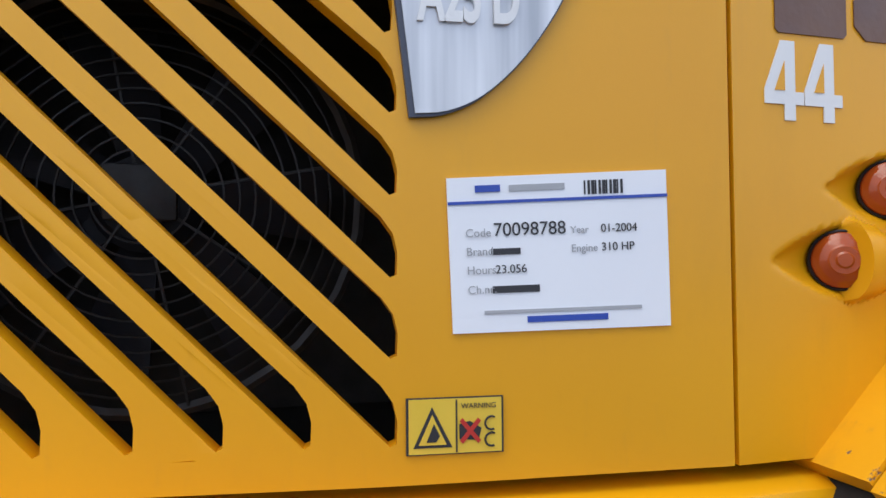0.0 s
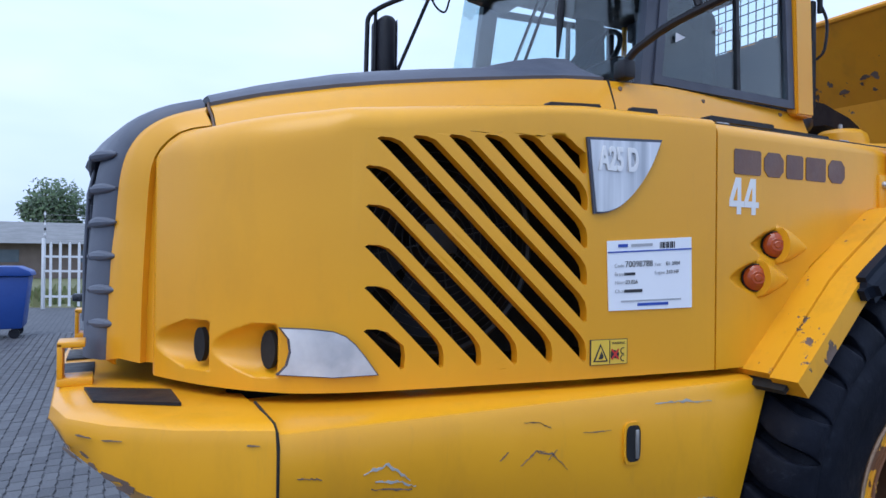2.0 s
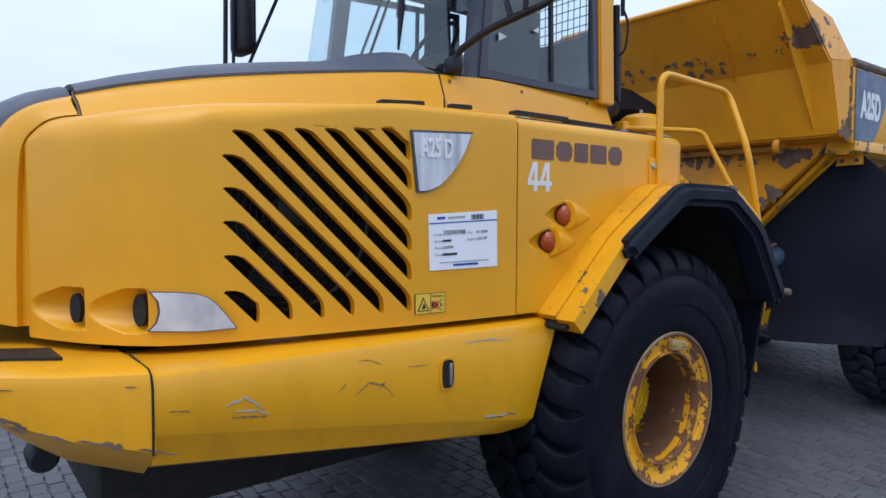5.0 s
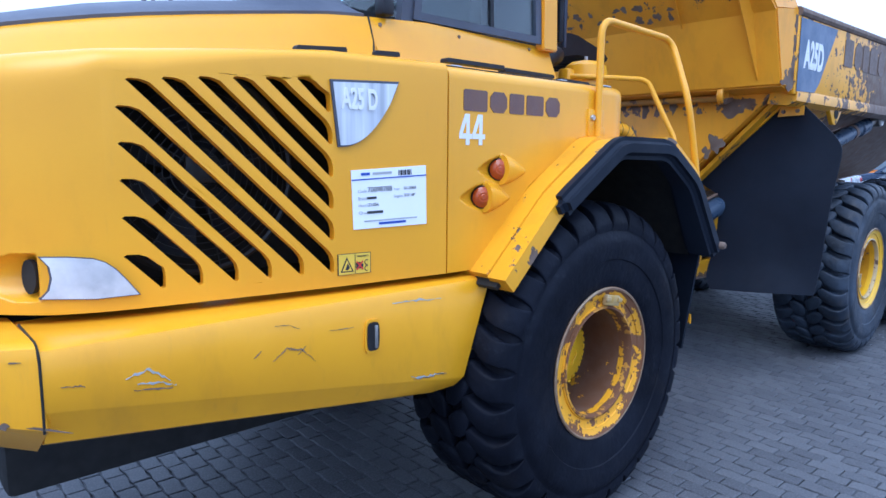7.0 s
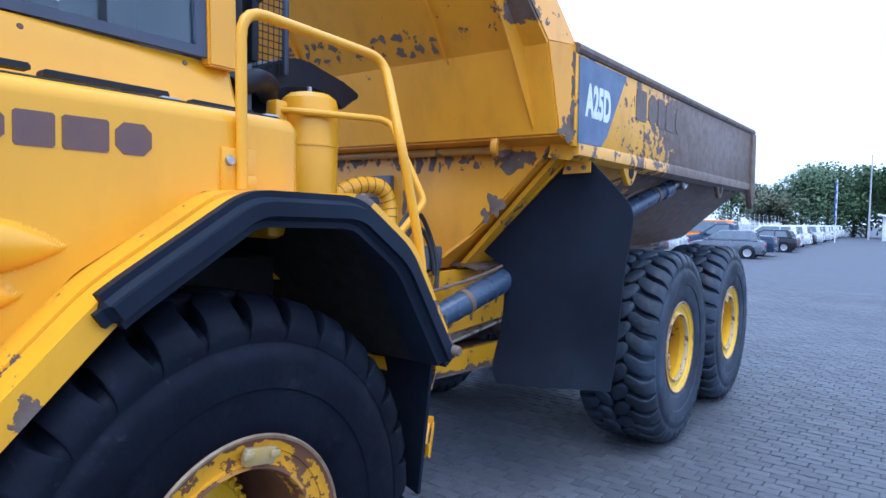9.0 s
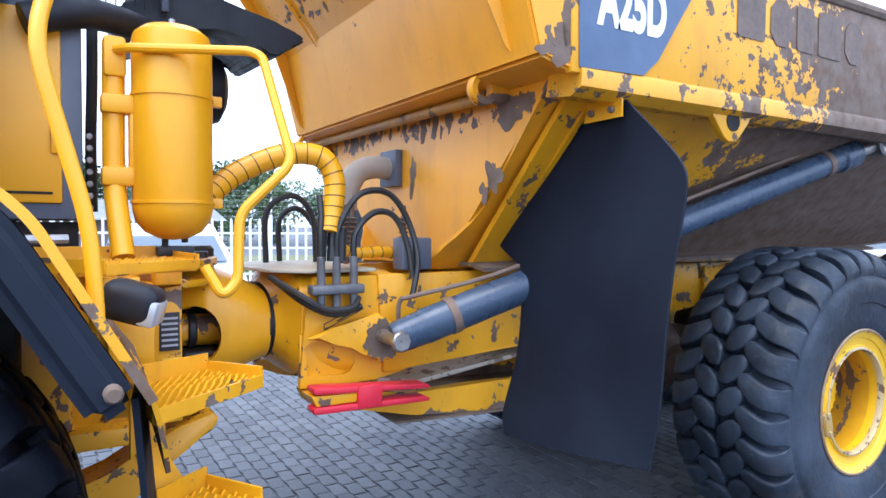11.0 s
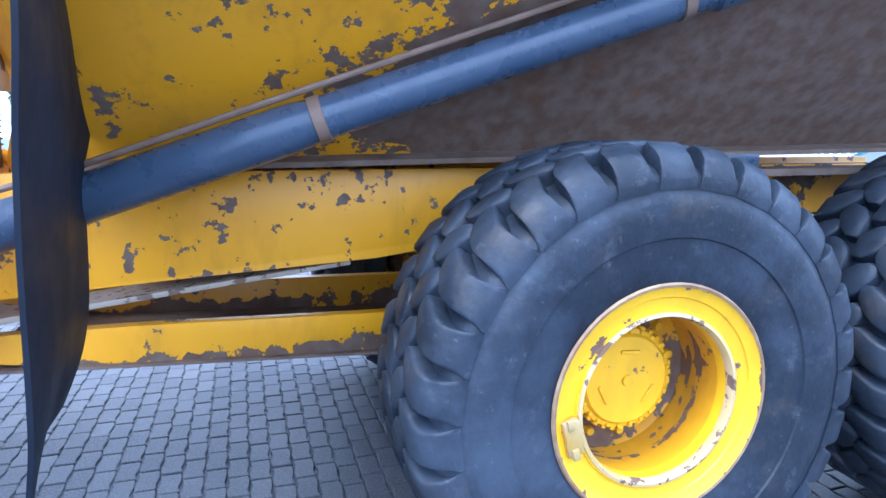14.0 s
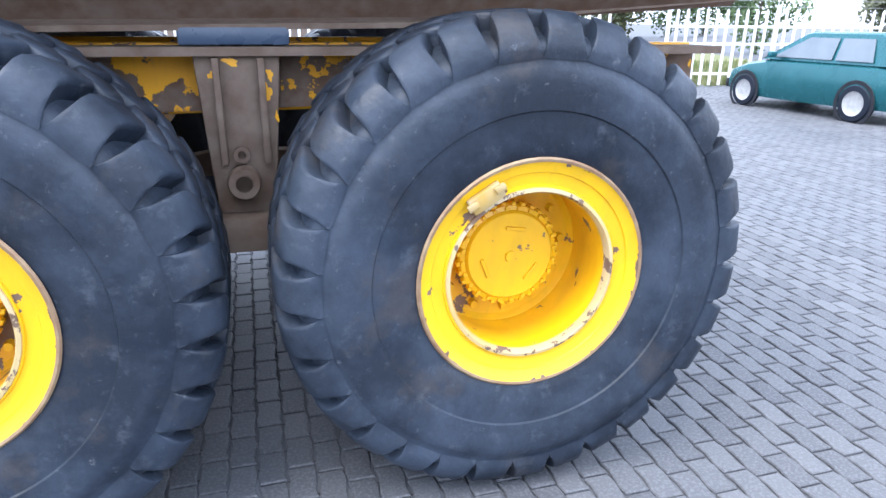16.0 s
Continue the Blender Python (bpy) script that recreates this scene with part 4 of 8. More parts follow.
def lamp_form(x, z):
    """Hollow before each marker lamp and rounded pod behind it; positive stands proud."""
    d = 0.0
    for cx, cz in LAMPS:
        if cx - 0.135 < x <= cx:
            u = (cx - x) / 0.135
            v = abs(z - cz) / max(0.001, 0.054 * (1 - u**1.7))
            if v < 1:
                d -= 0.044 * (1 - u) ** 0.75 * (1 - v**2.4)
        elif cx < x < cx + 0.165:
            u = (x - cx) / 0.165
            v = abs(z - cz + 0.01 * u) / max(0.001, 0.064 * (1 - u**1.5))
            if v < 1:
                d += 0.050 * (1 - u) ** 0.75 * (1 - v * v) ** 0.5
    return d


def flank2():
    bm = B()
    top = [(-0.865, 2.085), (0.31, 2.075)]

    def low(x):
        for (xa, za), (xb, zb) in zip(PX, PX[1:4]):
            if xa <= x <= xb:
                return za + (zb - za) * (x - xa) / (xb - xa)
        return 1.85

    rows = []
    for x in [-0.862, -0.83] + [-0.81 + 0.0065 * k for k in range(66)] + [-0.37, -0.2, -0.02, 0.1, 0.25, 0.32, 0.36, 0.39]:
        zb = low(x)
        round_r = 0.0 if x < 0.3 else (x - 0.30) / 0.09
        y = -1.238 + 0.075 * round_r ** 2
        zt = 2.06 - 0.03 * round_r ** 2
        r = 0.05
        row = [(x, y - lamp_form(x, zb + (zt - zb) * k / 110), zb + (zt - zb) * k / 110) for k in range(111)]
        for k in range(1, 6):
            a = radians(90 * k / 5)
            row.append((x, y + r * (1 - math.cos(a)), zt + r * math.sin(a) * 0.9))
        row.append((x, -0.75, zt + r + 0.015))
        rows.append(row)
    grid(bm, rows)
    return thicken(bm, 0.025)


flank_rear = part("rear_flank", flank2(), M_HOOD, truck, "yellow side panel with brown letters and white fleet number")
bm = B()
box(bm, (0.30, -1.13, 1.70), (0.39, -0.72, 2.07), 0.03)
part("flank_end", bm, M_HOOD, truck)
# dark hinge gaskets along the shoulder
for x0, x1, ya, yb, za, zb in ((-1.44, -1.237, -1.085, -1.102, 2.122, 2.136), (-1.127, -1.01, -1.115, -1.12, 2.137, 2.142), (-0.775, -0.435, -1.13, -1.10, 2.146, 2.146),
                              (-0.39, -0.04, -1.09, -1.06, 2.146, 2.144), (0.06, 0.30, -1.05, -1.03, 2.142, 2.138)):
    bm = B()
    prism(bm, [(x0, za - 0.012), (x1, zb - 0.012), (x1, zb - 0.002), (x1 - 0.006, zb + 0.005), (x0 + 0.006, za + 0.005), (x0, za - 0.002)], "y", min(ya, yb) - 0.002, max(ya, yb) + 0.012)
    part("gasket", bm, M_BLACK, truck)
# dark tube laid on the shoulder seam as its painted shade
bm = B()
tube(bm, [(-0.862, -1.196, 2.104), (0.28, -1.196, 2.104), (0.34, -1.16, 2.096)], 0.0055, 6)
part("shoulder_shade_line", bm, M_SHADE, truck)
for x in (-0.80, -0.12, 0.24):
    bm = B()
    box(bm, (x, -1.19, 2.098), (x + 0.055, -1.165, 2.116), 0.004)
    part("hinge", bm, M_ZINC, truck)

# brand mark as plain blocks, and the fleet number
def soft_rect(x0, x1, z0, z1, c):
    return [(x0 + c, z0), (x1 - c, z0), (x1, z0 + c), (x1, z1 - c), (x1 - c, z1), (x0 + c, z1), (x0, z1 - c), (x0, z0 + c)]


x = -0.785
for k, w in enumerate((0.15, 0.118, 0.108, 0.13, 0.115)):
    bm = B()
    prism(bm, soft_rect(x, x + w - 0.016, 1.936, 2.020, 0.022 if k in (1, 4) else 0.006), "y", -1.2405, -1.2385)
    part("brand_block", bm, M_MAROON, flank_rear, "faded brown vinyl block")
    x += w


def four(x, z, w, h, y0, y1):
    """A bold figure four."""
    bm = B()
    prism(bm, [(x + 0.50 * w, z), (x + 0.78 * w, z), (x + 0.78 * w, z + 0.20 * h), (x + w, z + 0.20 * h), (x + w, z + 0.36 * h), (x + 0.78 * w, z + 0.36 * h),
               (x + 0.78 * w, z + h), (x + 0.42 * w, z + h), (x, z + 0.38 * h), (x, z + 0.20 * h), (x + 0.50 * w, z + 0.20 * h)], "y", y0, y1)
    prism(bm, [(x + 0.24 * w, z + 0.37 * h), (x + 0.50 * w, z + 0.37 * h), (x + 0.50 * w, z + 0.74 * h)], "y", y0 - 0.0012, y0 - 0.0004)
    return bm


for x in (-0.806, -0.733):
    bm = four(x, 1.802, 0.071, 0.122, -1.2405, -1.2385)
    me_four = part("fleet_number", bm, M_WHITE, flank_rear, "white fleet number")
    me_four.data.materials.append(M_HOOD)
    for poly in me_four.data.polygons:
        if poly.center.y < -1.2406:
            poly.material_index = 1

# two orange marker lamps in shells
for xc, zc in LAMPS:
    turn = Matrix.Translation((xc - 0.002, -1.236, zc)) @ Matrix.Rotation(radians(-34), 4, "Z")
    bm = B()
    lathe(bm, [(0.043, -0.004), (0.0450, -0.006), (0.0475, -0.004), (0.048, 0.0), (0.047, 0.012)], 32, turn)
    bezel = part("lamp_bezel", bm, M_BLACK, flank_rear)
    bm = B()
    lathe(bm, [(0, -0.024), (0.010, -0.024), (0.013, -0.0215), (0.021, -0.0215), (0.024, -0.0185), (0.032, -0.017), (0.036, -0.013), (0.042, -0.009), (0.045, 0.0)], 32, turn)
    part("lamp_lens", bm, M_ORANGE, bezel, "round orange marker lens")

# wheel arch: yellow band and black rubber extension
M_FENDERR = paint("rear_fender_paint", 0.66, 0.4, seed=1.4, dirt=0.4, small=0.72, wear_axis=(2, 1.62, 1.34, 0.12))
ARCH = [(-0.735, 1.275), (-0.40, 1.60), (-0.02, 1.845), (0.40, 1.840), (0.61, 1.66), (0.84, 1.27)]


def band(bm, path, y0, y1, t, flare=0.0, bend=0.07):
    up = round_path([(x, 0, z) for x, z in path], bend, 4)
    rows_t, rows_b = [], []
    for i, p in enumerate(up):
        d = (up[min(i + 1, len(up) - 1)] - up[max(i - 1, 0)]).normalized()
        nrm = Vector((-d.z, 0, d.x))
        q = p - nrm * t
        ye = y1 + math.copysign(flare, y1) * max(0.0, min(1.0, (p.x - 0.2) / 0.6))
        rows_t.append([(p.x, y0, p.z), (p.x, ye, p.z), (q.x, ye, q.z), (q.x, y0, q.z), (p.x, y0, p.z)])
    grid(bm, rows_t)
    bmesh.ops.remove_doubles(bm, verts=bm.verts[:], dist=0.0005)
    bmesh.ops.holes_fill(bm, edges=bm.edges[:])
    return bm


for s in (1, -1):
    arch = part("wheel_arch", band(B(), [(x, z + 0.012) for x, z in ARCH[:4]], s * -0.95, s * -1.335, 0.03), M_FENDER, truck, "yellow wheel arch with worn rusty edge")
    part("arch_lip", band(B(), ARCH[:4], s * -1.337, s * -1.435, 0.075), M_FENDER, arch)
    part("arch_rear", band(B(), [(0.36, 1.858), (0.43, 1.852), (0.645, 1.690), (0.885, 1.262)], s * -1.08, s * -1.445, 0.022, 0.08), M_FENDERR, arch, "yellow rear arch panel with rusty lower edge")
    bm = band(B(), [(-0.455, 1.578), (-0.385, 1.628), (-0.02, 1.855), (0.34, 1.850), (0.405, 1.832), (0.605, 1.680), (0.845, 1.272)], s * -1.395, s * -1.49, 0.105, 0.09)
    es = [e for e in bm.edges if e.calc_face_angle(0) > 0.9]
    bmesh.ops.bevel(bm, geom=es, offset=0.032, segments=3, affect="EDGES")
    part("arch_rubber", bm, M_RUBBER, arch, "black rubber arch extension")
    # liner coloured near-black for the shade inside the arch
    part("arch_shade_liner", band(B(), [(x, z - 0.035) for x, z in ARCH], s * -0.50, s * -1.385, 0.02), M_SHADE, arch)
    bm = B()
    plate(bm, [(0.845, s * -1.44, 1.25), (0.90, s * -1.08, 1.25), (0.945, s * -1.05, 0.72), (0.90, s * -1.34, 0.66)], 0.015)
    part("mud_flap", bm, M_RUBBER, arch)
    bm = B()
    lathe(bm, [(0, -0.03), (0.014, -0.03), (0.02, -0.02), (0.02, 0.0)], 12, Matrix.Translation((0.790, s * -1.574, 1.300)))
    part("arch_bolt", bm, M_DARKRUST, arch)
# block between the arches, its darkness painted as wheel well shade
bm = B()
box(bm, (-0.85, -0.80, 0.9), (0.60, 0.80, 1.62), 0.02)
part("well_shade_block", bm, M_SHADE, truck)


# ---- wheels ----
R_T = 0.79


def trim(r):
    """Outer part of the tyre, worn down."""
    return r if r < 0.62 else 0.62 + (r - 0.62) * 0.915


def tyre_mesh(mat):
    bm = B()
    prof = [(0.352, -0.262), (0.375, -0.280), (0.42, -0.291), (0.47, -0.297), (0.503, -0.300), (0.507, -0.306), (0.545, -0.311), (0.585, -0.3135), (0.608, -0.312), (0.624, -0.305), (0.636, -0.2985), (0.648, -0.297), (0.668, -0.297),
            (0.690, -0.287), (0.706, -0.266), (0.720, -0.230), (0.730, -0.17), (0.735, -0.09), (0.737, 0.0)]
    prof = prof + [(r, -h) for r, h in prof[-2::-1]]
    lathe(bm, [(trim(r), h) for r, h in prof], 96)
    return finish(bm, "tyre", mat, 40)


LUGS = 31


def tread_skin(line, side, name, mat):
    """A worn tread piece from rows of (axial, top radius, foot radius, turn, half width): rounded top, steep flanks."""
    bm = B()
    rows = []
    for ax, rt, rf, turn, hw in line:
        row = []
        for f, h in ((-1.12, 0.0), (-1.03, 0.72), (-0.97, 0.93), (-0.80, 1.0), (0.80, 1.0), (0.97, 0.93), (1.03, 0.72), (1.12, 0.0)):
            r, a = trim(rf + (rt - rf) * h), turn + hw * f
            row.append((r * math.cos(a), side * ax, r * math.sin(a)))
        rows.append(row)
    vs = grid(bm, rows)
    bm.faces.new(vs[0])
    bm.faces.new(vs[-1][::-1])
    return finish(bm, name, mat, 50)


def lug_mesh(side, mat):
    """Shoulder lug: pointed towards the middle of the tread, wide and flush where it runs out into the sidewall."""
    line = [(0.098, 0.772, 0.730, -0.098, 0.010), (0.106, 0.787, 0.728, -0.088, 0.034), (0.135, 0.789, 0.725, -0.064, 0.066), (0.18, 0.789, 0.720, -0.030, 0.073), (0.220, 0.784, 0.712, -0.008, 0.071), (0.252, 0.771, 0.702, 0.0, 0.069),
            (0.276, 0.749, 0.694, 0.002, 0.071), (0.292, 0.721, 0.683, 0.002, 0.076), (0.3005, 0.696, 0.672, 0.0, 0.082), (0.303, 0.675, 0.660, 0.0, 0.088), (0.300, 0.655, 0.648, 0.0, 0.090)]
    return tread_skin(line, side, "tread_lug", mat)


def block_mesh(side, mat):
    """Scale-shaped middle block of the tread."""
    line = [(0.004, 0.784, 0.730, 0.034, 0.046), (0.012, 0.790, 0.728, 0.030, 0.064), (0.055, 0.791, 0.725, 0.006, 0.088), (0.095, 0.790, 0.725, -0.020, 0.078), (0.126, 0.788, 0.725, -0.044, 0.040), (0.136, 0.778, 0.727, -0.052, 0.012)]
    return tread_skin(line, side, "tread_block", mat)


LUG = {(f, s): (lug_mesh(s, mt), block_mesh(s, mt)) for f, mt in ((True, M_TYREF), (False, M_TYRE)) for s in (-1, 1)}


def rim_mesh(mat, disc):
    """Rim with flange, well and disc; the outer face looks to -y."""
    bm = B()
    prof = [(0.335, -0.235), (0.352, -0.258), (0.366, -0.272), (0.368, -0.280), (0.360, -0.284), (0.345, -0.274), (0.325, -0.268), (0.322, -0.262), (0.308, -0.258), (0.285, -0.255),
            (0.282, -0.262), (0.266, -0.262), (0.262, -0.25), (0.260, -0.20)]
    lathe(bm, prof, 64)
    return finish(bm, "rim", mat, 40)


def well_mesh(mat, disc):
    """Barrel and disc behind the rim flange."""
    bm = B()
    lathe(bm, [(0.2605, -0.21), (0.262, -0.10), (0.272, -0.08), (0.272, disc - 0.02), (0.255, disc), (0.10, disc + 0.012), (0.0, disc + 0.012)], 64)
    return finish(bm, "rim_well", mat, 40)


def lock_ring_mesh(mat):
    bm = B()
    lathe(bm, [(0.259, -0.240), (0.261, -0.262), (0.266, -0.270), (0.276, -0.268), (0.278, -0.256)], 64)
    return finish(bm, "lock_ring", mat, 40)


def flange_mesh():
    bm = B()
    lathe(bm, [(0.362, -0.272), (0.3695, -0.276), (0.372, -0.283), (0.366, -0.288), (0.358, -0.286)], 64)
    return finish(bm, "flange_edge", plain("rubbed_flange", (0.35, 0.25, 0.15), (0.22, 0.12, 0.07), 0.5, 0.3, 16), 40)


def hub_mesh(mat, face, disc, r):
    bm = B()
    lathe(bm, [(0, face), (r * 0.84, face), (r * 0.87, face + 0.005), (r * 0.89, face + 0.012), (r * 0.97, face + 0.016), (r, face + 0.024), (r, face + 0.045), (r * 0.94, face + 0.05), (r * 0.92, disc + 0.02)], 48)
    return finish(bm, "hub", mat, 40)


def plug_mesh(face):
    bm = B()
    lathe(bm, [(0, face - 0.008), (0.018, face - 0.008), (0.02, face)], 12)
    return finish(bm, "hub_plug", M_WHEEL, 40)


def tooth_mesh(face, r):
    bm = B()
    box(bm, (r - 0.004, face + 0.018, -0.008), (r + 0.010, face + 0.046, 0.008), 0.002, 1)
    return finish(bm, "hub_tooth", M_WHEEL, 40)


def rib_mesh(face, r):
    bm = B()
    box(bm, (r * 0.55 - 0.006, face - 0.008, -r * 0.2), (r * 0.55 + 0.006, face + 0.006, r * 0.2), 0.002, 1)
    return finish(bm, "hub_rib", M_WHEEL, 40)


def bolt_mesh(r, h):
    bm = B()
    lathe(bm, [(0, -h), (r * 0.85, -h), (r, -h * 0.8), (r, 0)], 8)
    return finish(bm, "bolt", M_WHEEL, 40)


def clip_mesh():
    bm = B()
    box(bm, (0.28, -0.290, -0.055), (0.332, -0.262, 0.055), 0.006)
    box(bm, (0.30, -0.298, -0.065), (0.322, -0.285, -0.03), 0.004)
    box(bm, (0.30, -0.298, 0.03), (0.322, -0.285, 0.065), 0.004)
    return finish(bm, "rim_clip", plain("clip_steel", (0.45, 0.28, 0.06), (0.42, 0.33, 0.2), 0.5, 0.2, 14), 40)


TYRE, TYRE_F, RING, RING_F, FLANGE, CLIP = tyre_mesh(M_TYRE), tyre_mesh(M_TYREF), lock_ring_mesh(M_RING), lock_ring_mesh(M_RINGF), flange_mesh(), clip_mesh()
RIM_R, RIM_F = rim_mesh(M_WHEEL, 0.02), rim_mesh(M_WHEELF, 0.12)
HUB_R, HUB_F = hub_mesh(M_WHEEL, -0.085, 0.02, 0.175), hub_mesh(M_WHEEL, -0.04, 0.12, 0.20)
PLUG_R, PLUG_F, RIB_R, RIB_F = plug_mesh(-0.085), plug_mesh(-0.04), rib_mesh(-0.085, 0.175), rib_mesh(-0.04, 0.20)
TOOTH, TOOTH_R = tooth_mesh(-0.04, 0.20), tooth_mesh(-0.085, 0.172)
WELL_R, WELL_F, WELL_C = well_mesh(M_WELLR, 0.02), well_mesh(M_WELLF, 0.12), well_mesh(M_WHEEL, 0.02)
BOLT_S, BOLT_L = bolt_mesh(0.008, 0.012), bolt_mesh(0.016, 0.03)

for i, (x, spin_) in enumerate(((0.0, 80), (4.175, 198), (5.845, 132))):
    for s in (1, -1):
        m = Matrix.Translation((x, s * -1.129, R_T - 0.012)) @ (Matrix.Identity(4) if s > 0 else Matrix.Rotation(math.pi, 4, "Z"))
        m = m @ Matrix.Rotation(radians(i * 5.0), 4, "Y")
        front = i == 0
        tyre = again("wheel", TYRE_F if front else TYRE, truck, m, "black block-tread tyre on a rusty yellow rim" if front else "dusty black block-tread tyre on a yellow steel rim")
        for side in (-1, 1):
            for k in range(LUGS):
                a0 = 2 * math.pi * (k + (0.25 if side < 0 else 0.75)) / LUGS
                again("tread_lug", LUG[front, side][0], tyre, Matrix.Rotation(-a0, 4, "Y"))
                again("tread_block", LUG[front, side][1], tyre, Matrix.Rotation(-(a0 - 0.035 - math.pi / LUGS), 4, "Y"))
        rim = again("rim", RIM_F if front else RIM_R, tyre, None, "rusty yellow steel rim" if front else "yellow steel rim with worn edges")
        again("rim_well", (WELL_F, WELL_R, WELL_C)[i], tyre)
        again("lock_ring", RING_F if front else RING, tyre, None, "rusty steel lock ring" if front else "worn bare steel lock ring")
        again("flange_edge", FLANGE, tyre)
        again("hub", HUB_F if front else HUB_R, tyre)
        for k in range(3):
            again("hub_rib", RIB_F if front else RIB_R, tyre, Matrix.Rotation(2 * math.pi * k / 3 + 0.5, 4, "Y"))
        again("hub_plug", PLUG_F if front else PLUG_R, tyre)
        for k in range(32):
            again("hub_tooth", TOOTH if front else TOOTH_R, tyre, Matrix.Rotation(2 * math.pi * (k + 0.5) / 32, 4, "Y"))
        again("rim_clip", CLIP, tyre, Matrix.Rotation(-radians(spin_), 4, "Y"))
        nb, rb, fb = (32, 0.186, -0.022) if front else (24, 0.163, -0.067)
        for k in range(nb):
            a = 2 * math.pi * k / nb
            again("hub_bolt", BOLT_S, tyre, Matrix.Translation((rb * math.cos(a), fb, rb * math.sin(a))))
        for k in range(12):
            a = 2 * math.pi * (k + 0.5) / 12
            again("wheel_nut", BOLT_L, tyre, Matrix.Translation((0.222 * math.cos(a), (0.128 if front else 0.026), 0.222 * math.sin(a))))

for x in (0.0, 4.175, 5.845):
    bm = B()
    rod(bm, (x, -1.0, 0.78), (x, 1.0, 0.78), 0.12, 16)
    lathe(bm, [(0.12, -0.3), (0.26, -0.12), (0.26, 0.12), (0.12, 0.3)], 20, Matrix.Translation((x, 0, 0.78)))
    part("axle", bm, M_DARKRUST, truck)

# ---- cab ----
cab_low = B()
# lower cab panel, yellow
rows = []
for x in (-0.857, -0.70, -0.50, -0.288, 0.0, 0.291, 0.49, 0.525):
    y = -0.709 + 0.065 * (x + 0.862) + (0.03 if x > 0.5 else 0.0)
    dz = 0.026 * max(0.0, min(1.0, (-0.50 - x) / 0.36))
    rows.append([(x, y - 0.090, 2.09), (x, y - 0.066, 2.20), (x, y - 0.014, 2.325 - dz), (x, y - 0.002, 2.362 - dz), (x, y + 0.018, 2.388 - dz), (x, y + 0.05, 2.394 - dz), (x, -0.50, 2.394 - dz)])
grid(cab_low, rows)
cab = part("cab", thicken(cab_low, 0.02), M_HOOD, truck, "yellow cab base with dark grey framed windows")
for x, y, z in ((-0.288, -0.679, 2.347), (0.291, -0.641, 2.356), (-0.80, -0.712, 2.332)):
    bm = B()
    lathe(bm, [(0, -0.004), (0.008, -0.004), (0.010, -0.001), (0.011, 0.02)], 12, Matrix.Translation((x, y, z)))
    part("plug", bm, M_DARKRUST, cab)
bm = B()
box(bm, (-0.66, -0.60, 1.82), (0.46, 0.60, 2.40), 0.02)
part("cab_floor", bm, M_SHADE, cab)


def bar(bm, a, b, w, d):
    """Square section bar from a to b: w along x, d along y."""
    a, b = Vector(a), Vector(b)
    vs = []
    for p in (a, b):
        for sx, sy in ((-1, -1), (1, -1), (1, 1), (-1, 1)):
            vs.append(bm.verts.new((p.x + sx * w / 2, p.y + sy * d / 2, p.z)))
    bm.faces.new(vs[:4][::-1])
    bm.faces.new(vs[4:])
    for i in range(4):
        j = (i + 1) % 4
        bm.faces.new((vs[i], vs[j], vs[4 + j], vs[4 + i]))
    return bm


for s in (1, -1):
    fx = 0.0 if s > 0 else -0.13
    bm = bar(B(), (-0.60 + fx, s * -0.625, 2.36), (-0.50 + fx, s * -0.61, 3.18), 0.07, 0.05)
    part("front_pillar", bm, M_CABFRAME, cab)
    bm = bar(B(), (0.44, -0.645, 2.36), (0.43, -0.625, 3.22), 0.13, 0.06) if s > 0 else bar(B(), (0.46, 0.645, 2.36), (0.46, 0.63, 3.22), 0.035, 0.03)
    bmesh.ops.bevel(bm, geom=bm.edges[:], offset=0.008, segments=2, affect="EDGES")
    part("rear_pillar", bm, M_HOOD, cab, "yellow rear cab pillar")
    # side window frame and glass
    z0, z1 = 2.385, 3.14
    frame_pts = [(-0.565 + fx, s * -0.640, z0 + 0.012), (0.375, s * -0.640, z0 + 0.005), (0.36, s * -0.618, z1 + 0.03), (-0.475 + fx, s * -0.618, z1 - 0.01)]
    bm = B()
    fp = [Vector(p) for p in frame_pts]
    c = sum(fp, Vector()) / 4
    inner = [p + (c - p).normalized() * 0.062 for p in fp]
    off = Vector((0, s * -0.02, 0))
    for i in range(4):
        j = (i + 1) % 4
        vs = [bm.verts.new(p) for p in (fp[i], fp[j], inner[j], inner[i], fp[i] + off, fp[j] + off, inner[j] + off, inner[i] + off)]
        for f in ((0, 1, 2, 3), (7, 6, 5, 4), (0, 4, 5, 1), (3, 2, 6, 7)):
            bm.faces.new([vs[q] for q in f])
    bmesh.ops.remove_doubles(bm, verts=bm.verts[:], dist=0.0008)
    win = part("side_window", bm, M_CABFRAME, cab, "dark grey side window frame")
    bm = B()
    plate(bm, inner, 0.006)
    pane = part("pane", bm, M_GLASS, win)
    pane.visible_shadow = False
    bm = bar(B(), (-0.02, s * -0.642, z0 + 0.05), (-0.02, s * -0.622, z1), 0.022, 0.02)
    part("window_bar", bm, M_BLACK, win)
    # corner pane of the windscreen
    bm = B()
    plate(bm, [(-0.60 + fx, s * -0.615, 2.40), (-0.90 + fx * 0.45, s * -0.50, 2.44), (-0.79 + fx * 0.3, s * -0.50, 3.20), (-0.53 + fx, s * -0.605, 3.20)], 0.006)
    pane = part("corner_pane", bm, M_GLASS, cab)
    pane.visible_shadow = False
bm = B()
plate(bm, [(-0.902, -0.495, 2.44), (-0.960, 0.495, 2.44), (-0.831, 0.495, 3.20), (-0.792, -0.495, 3.20)], 0.006)
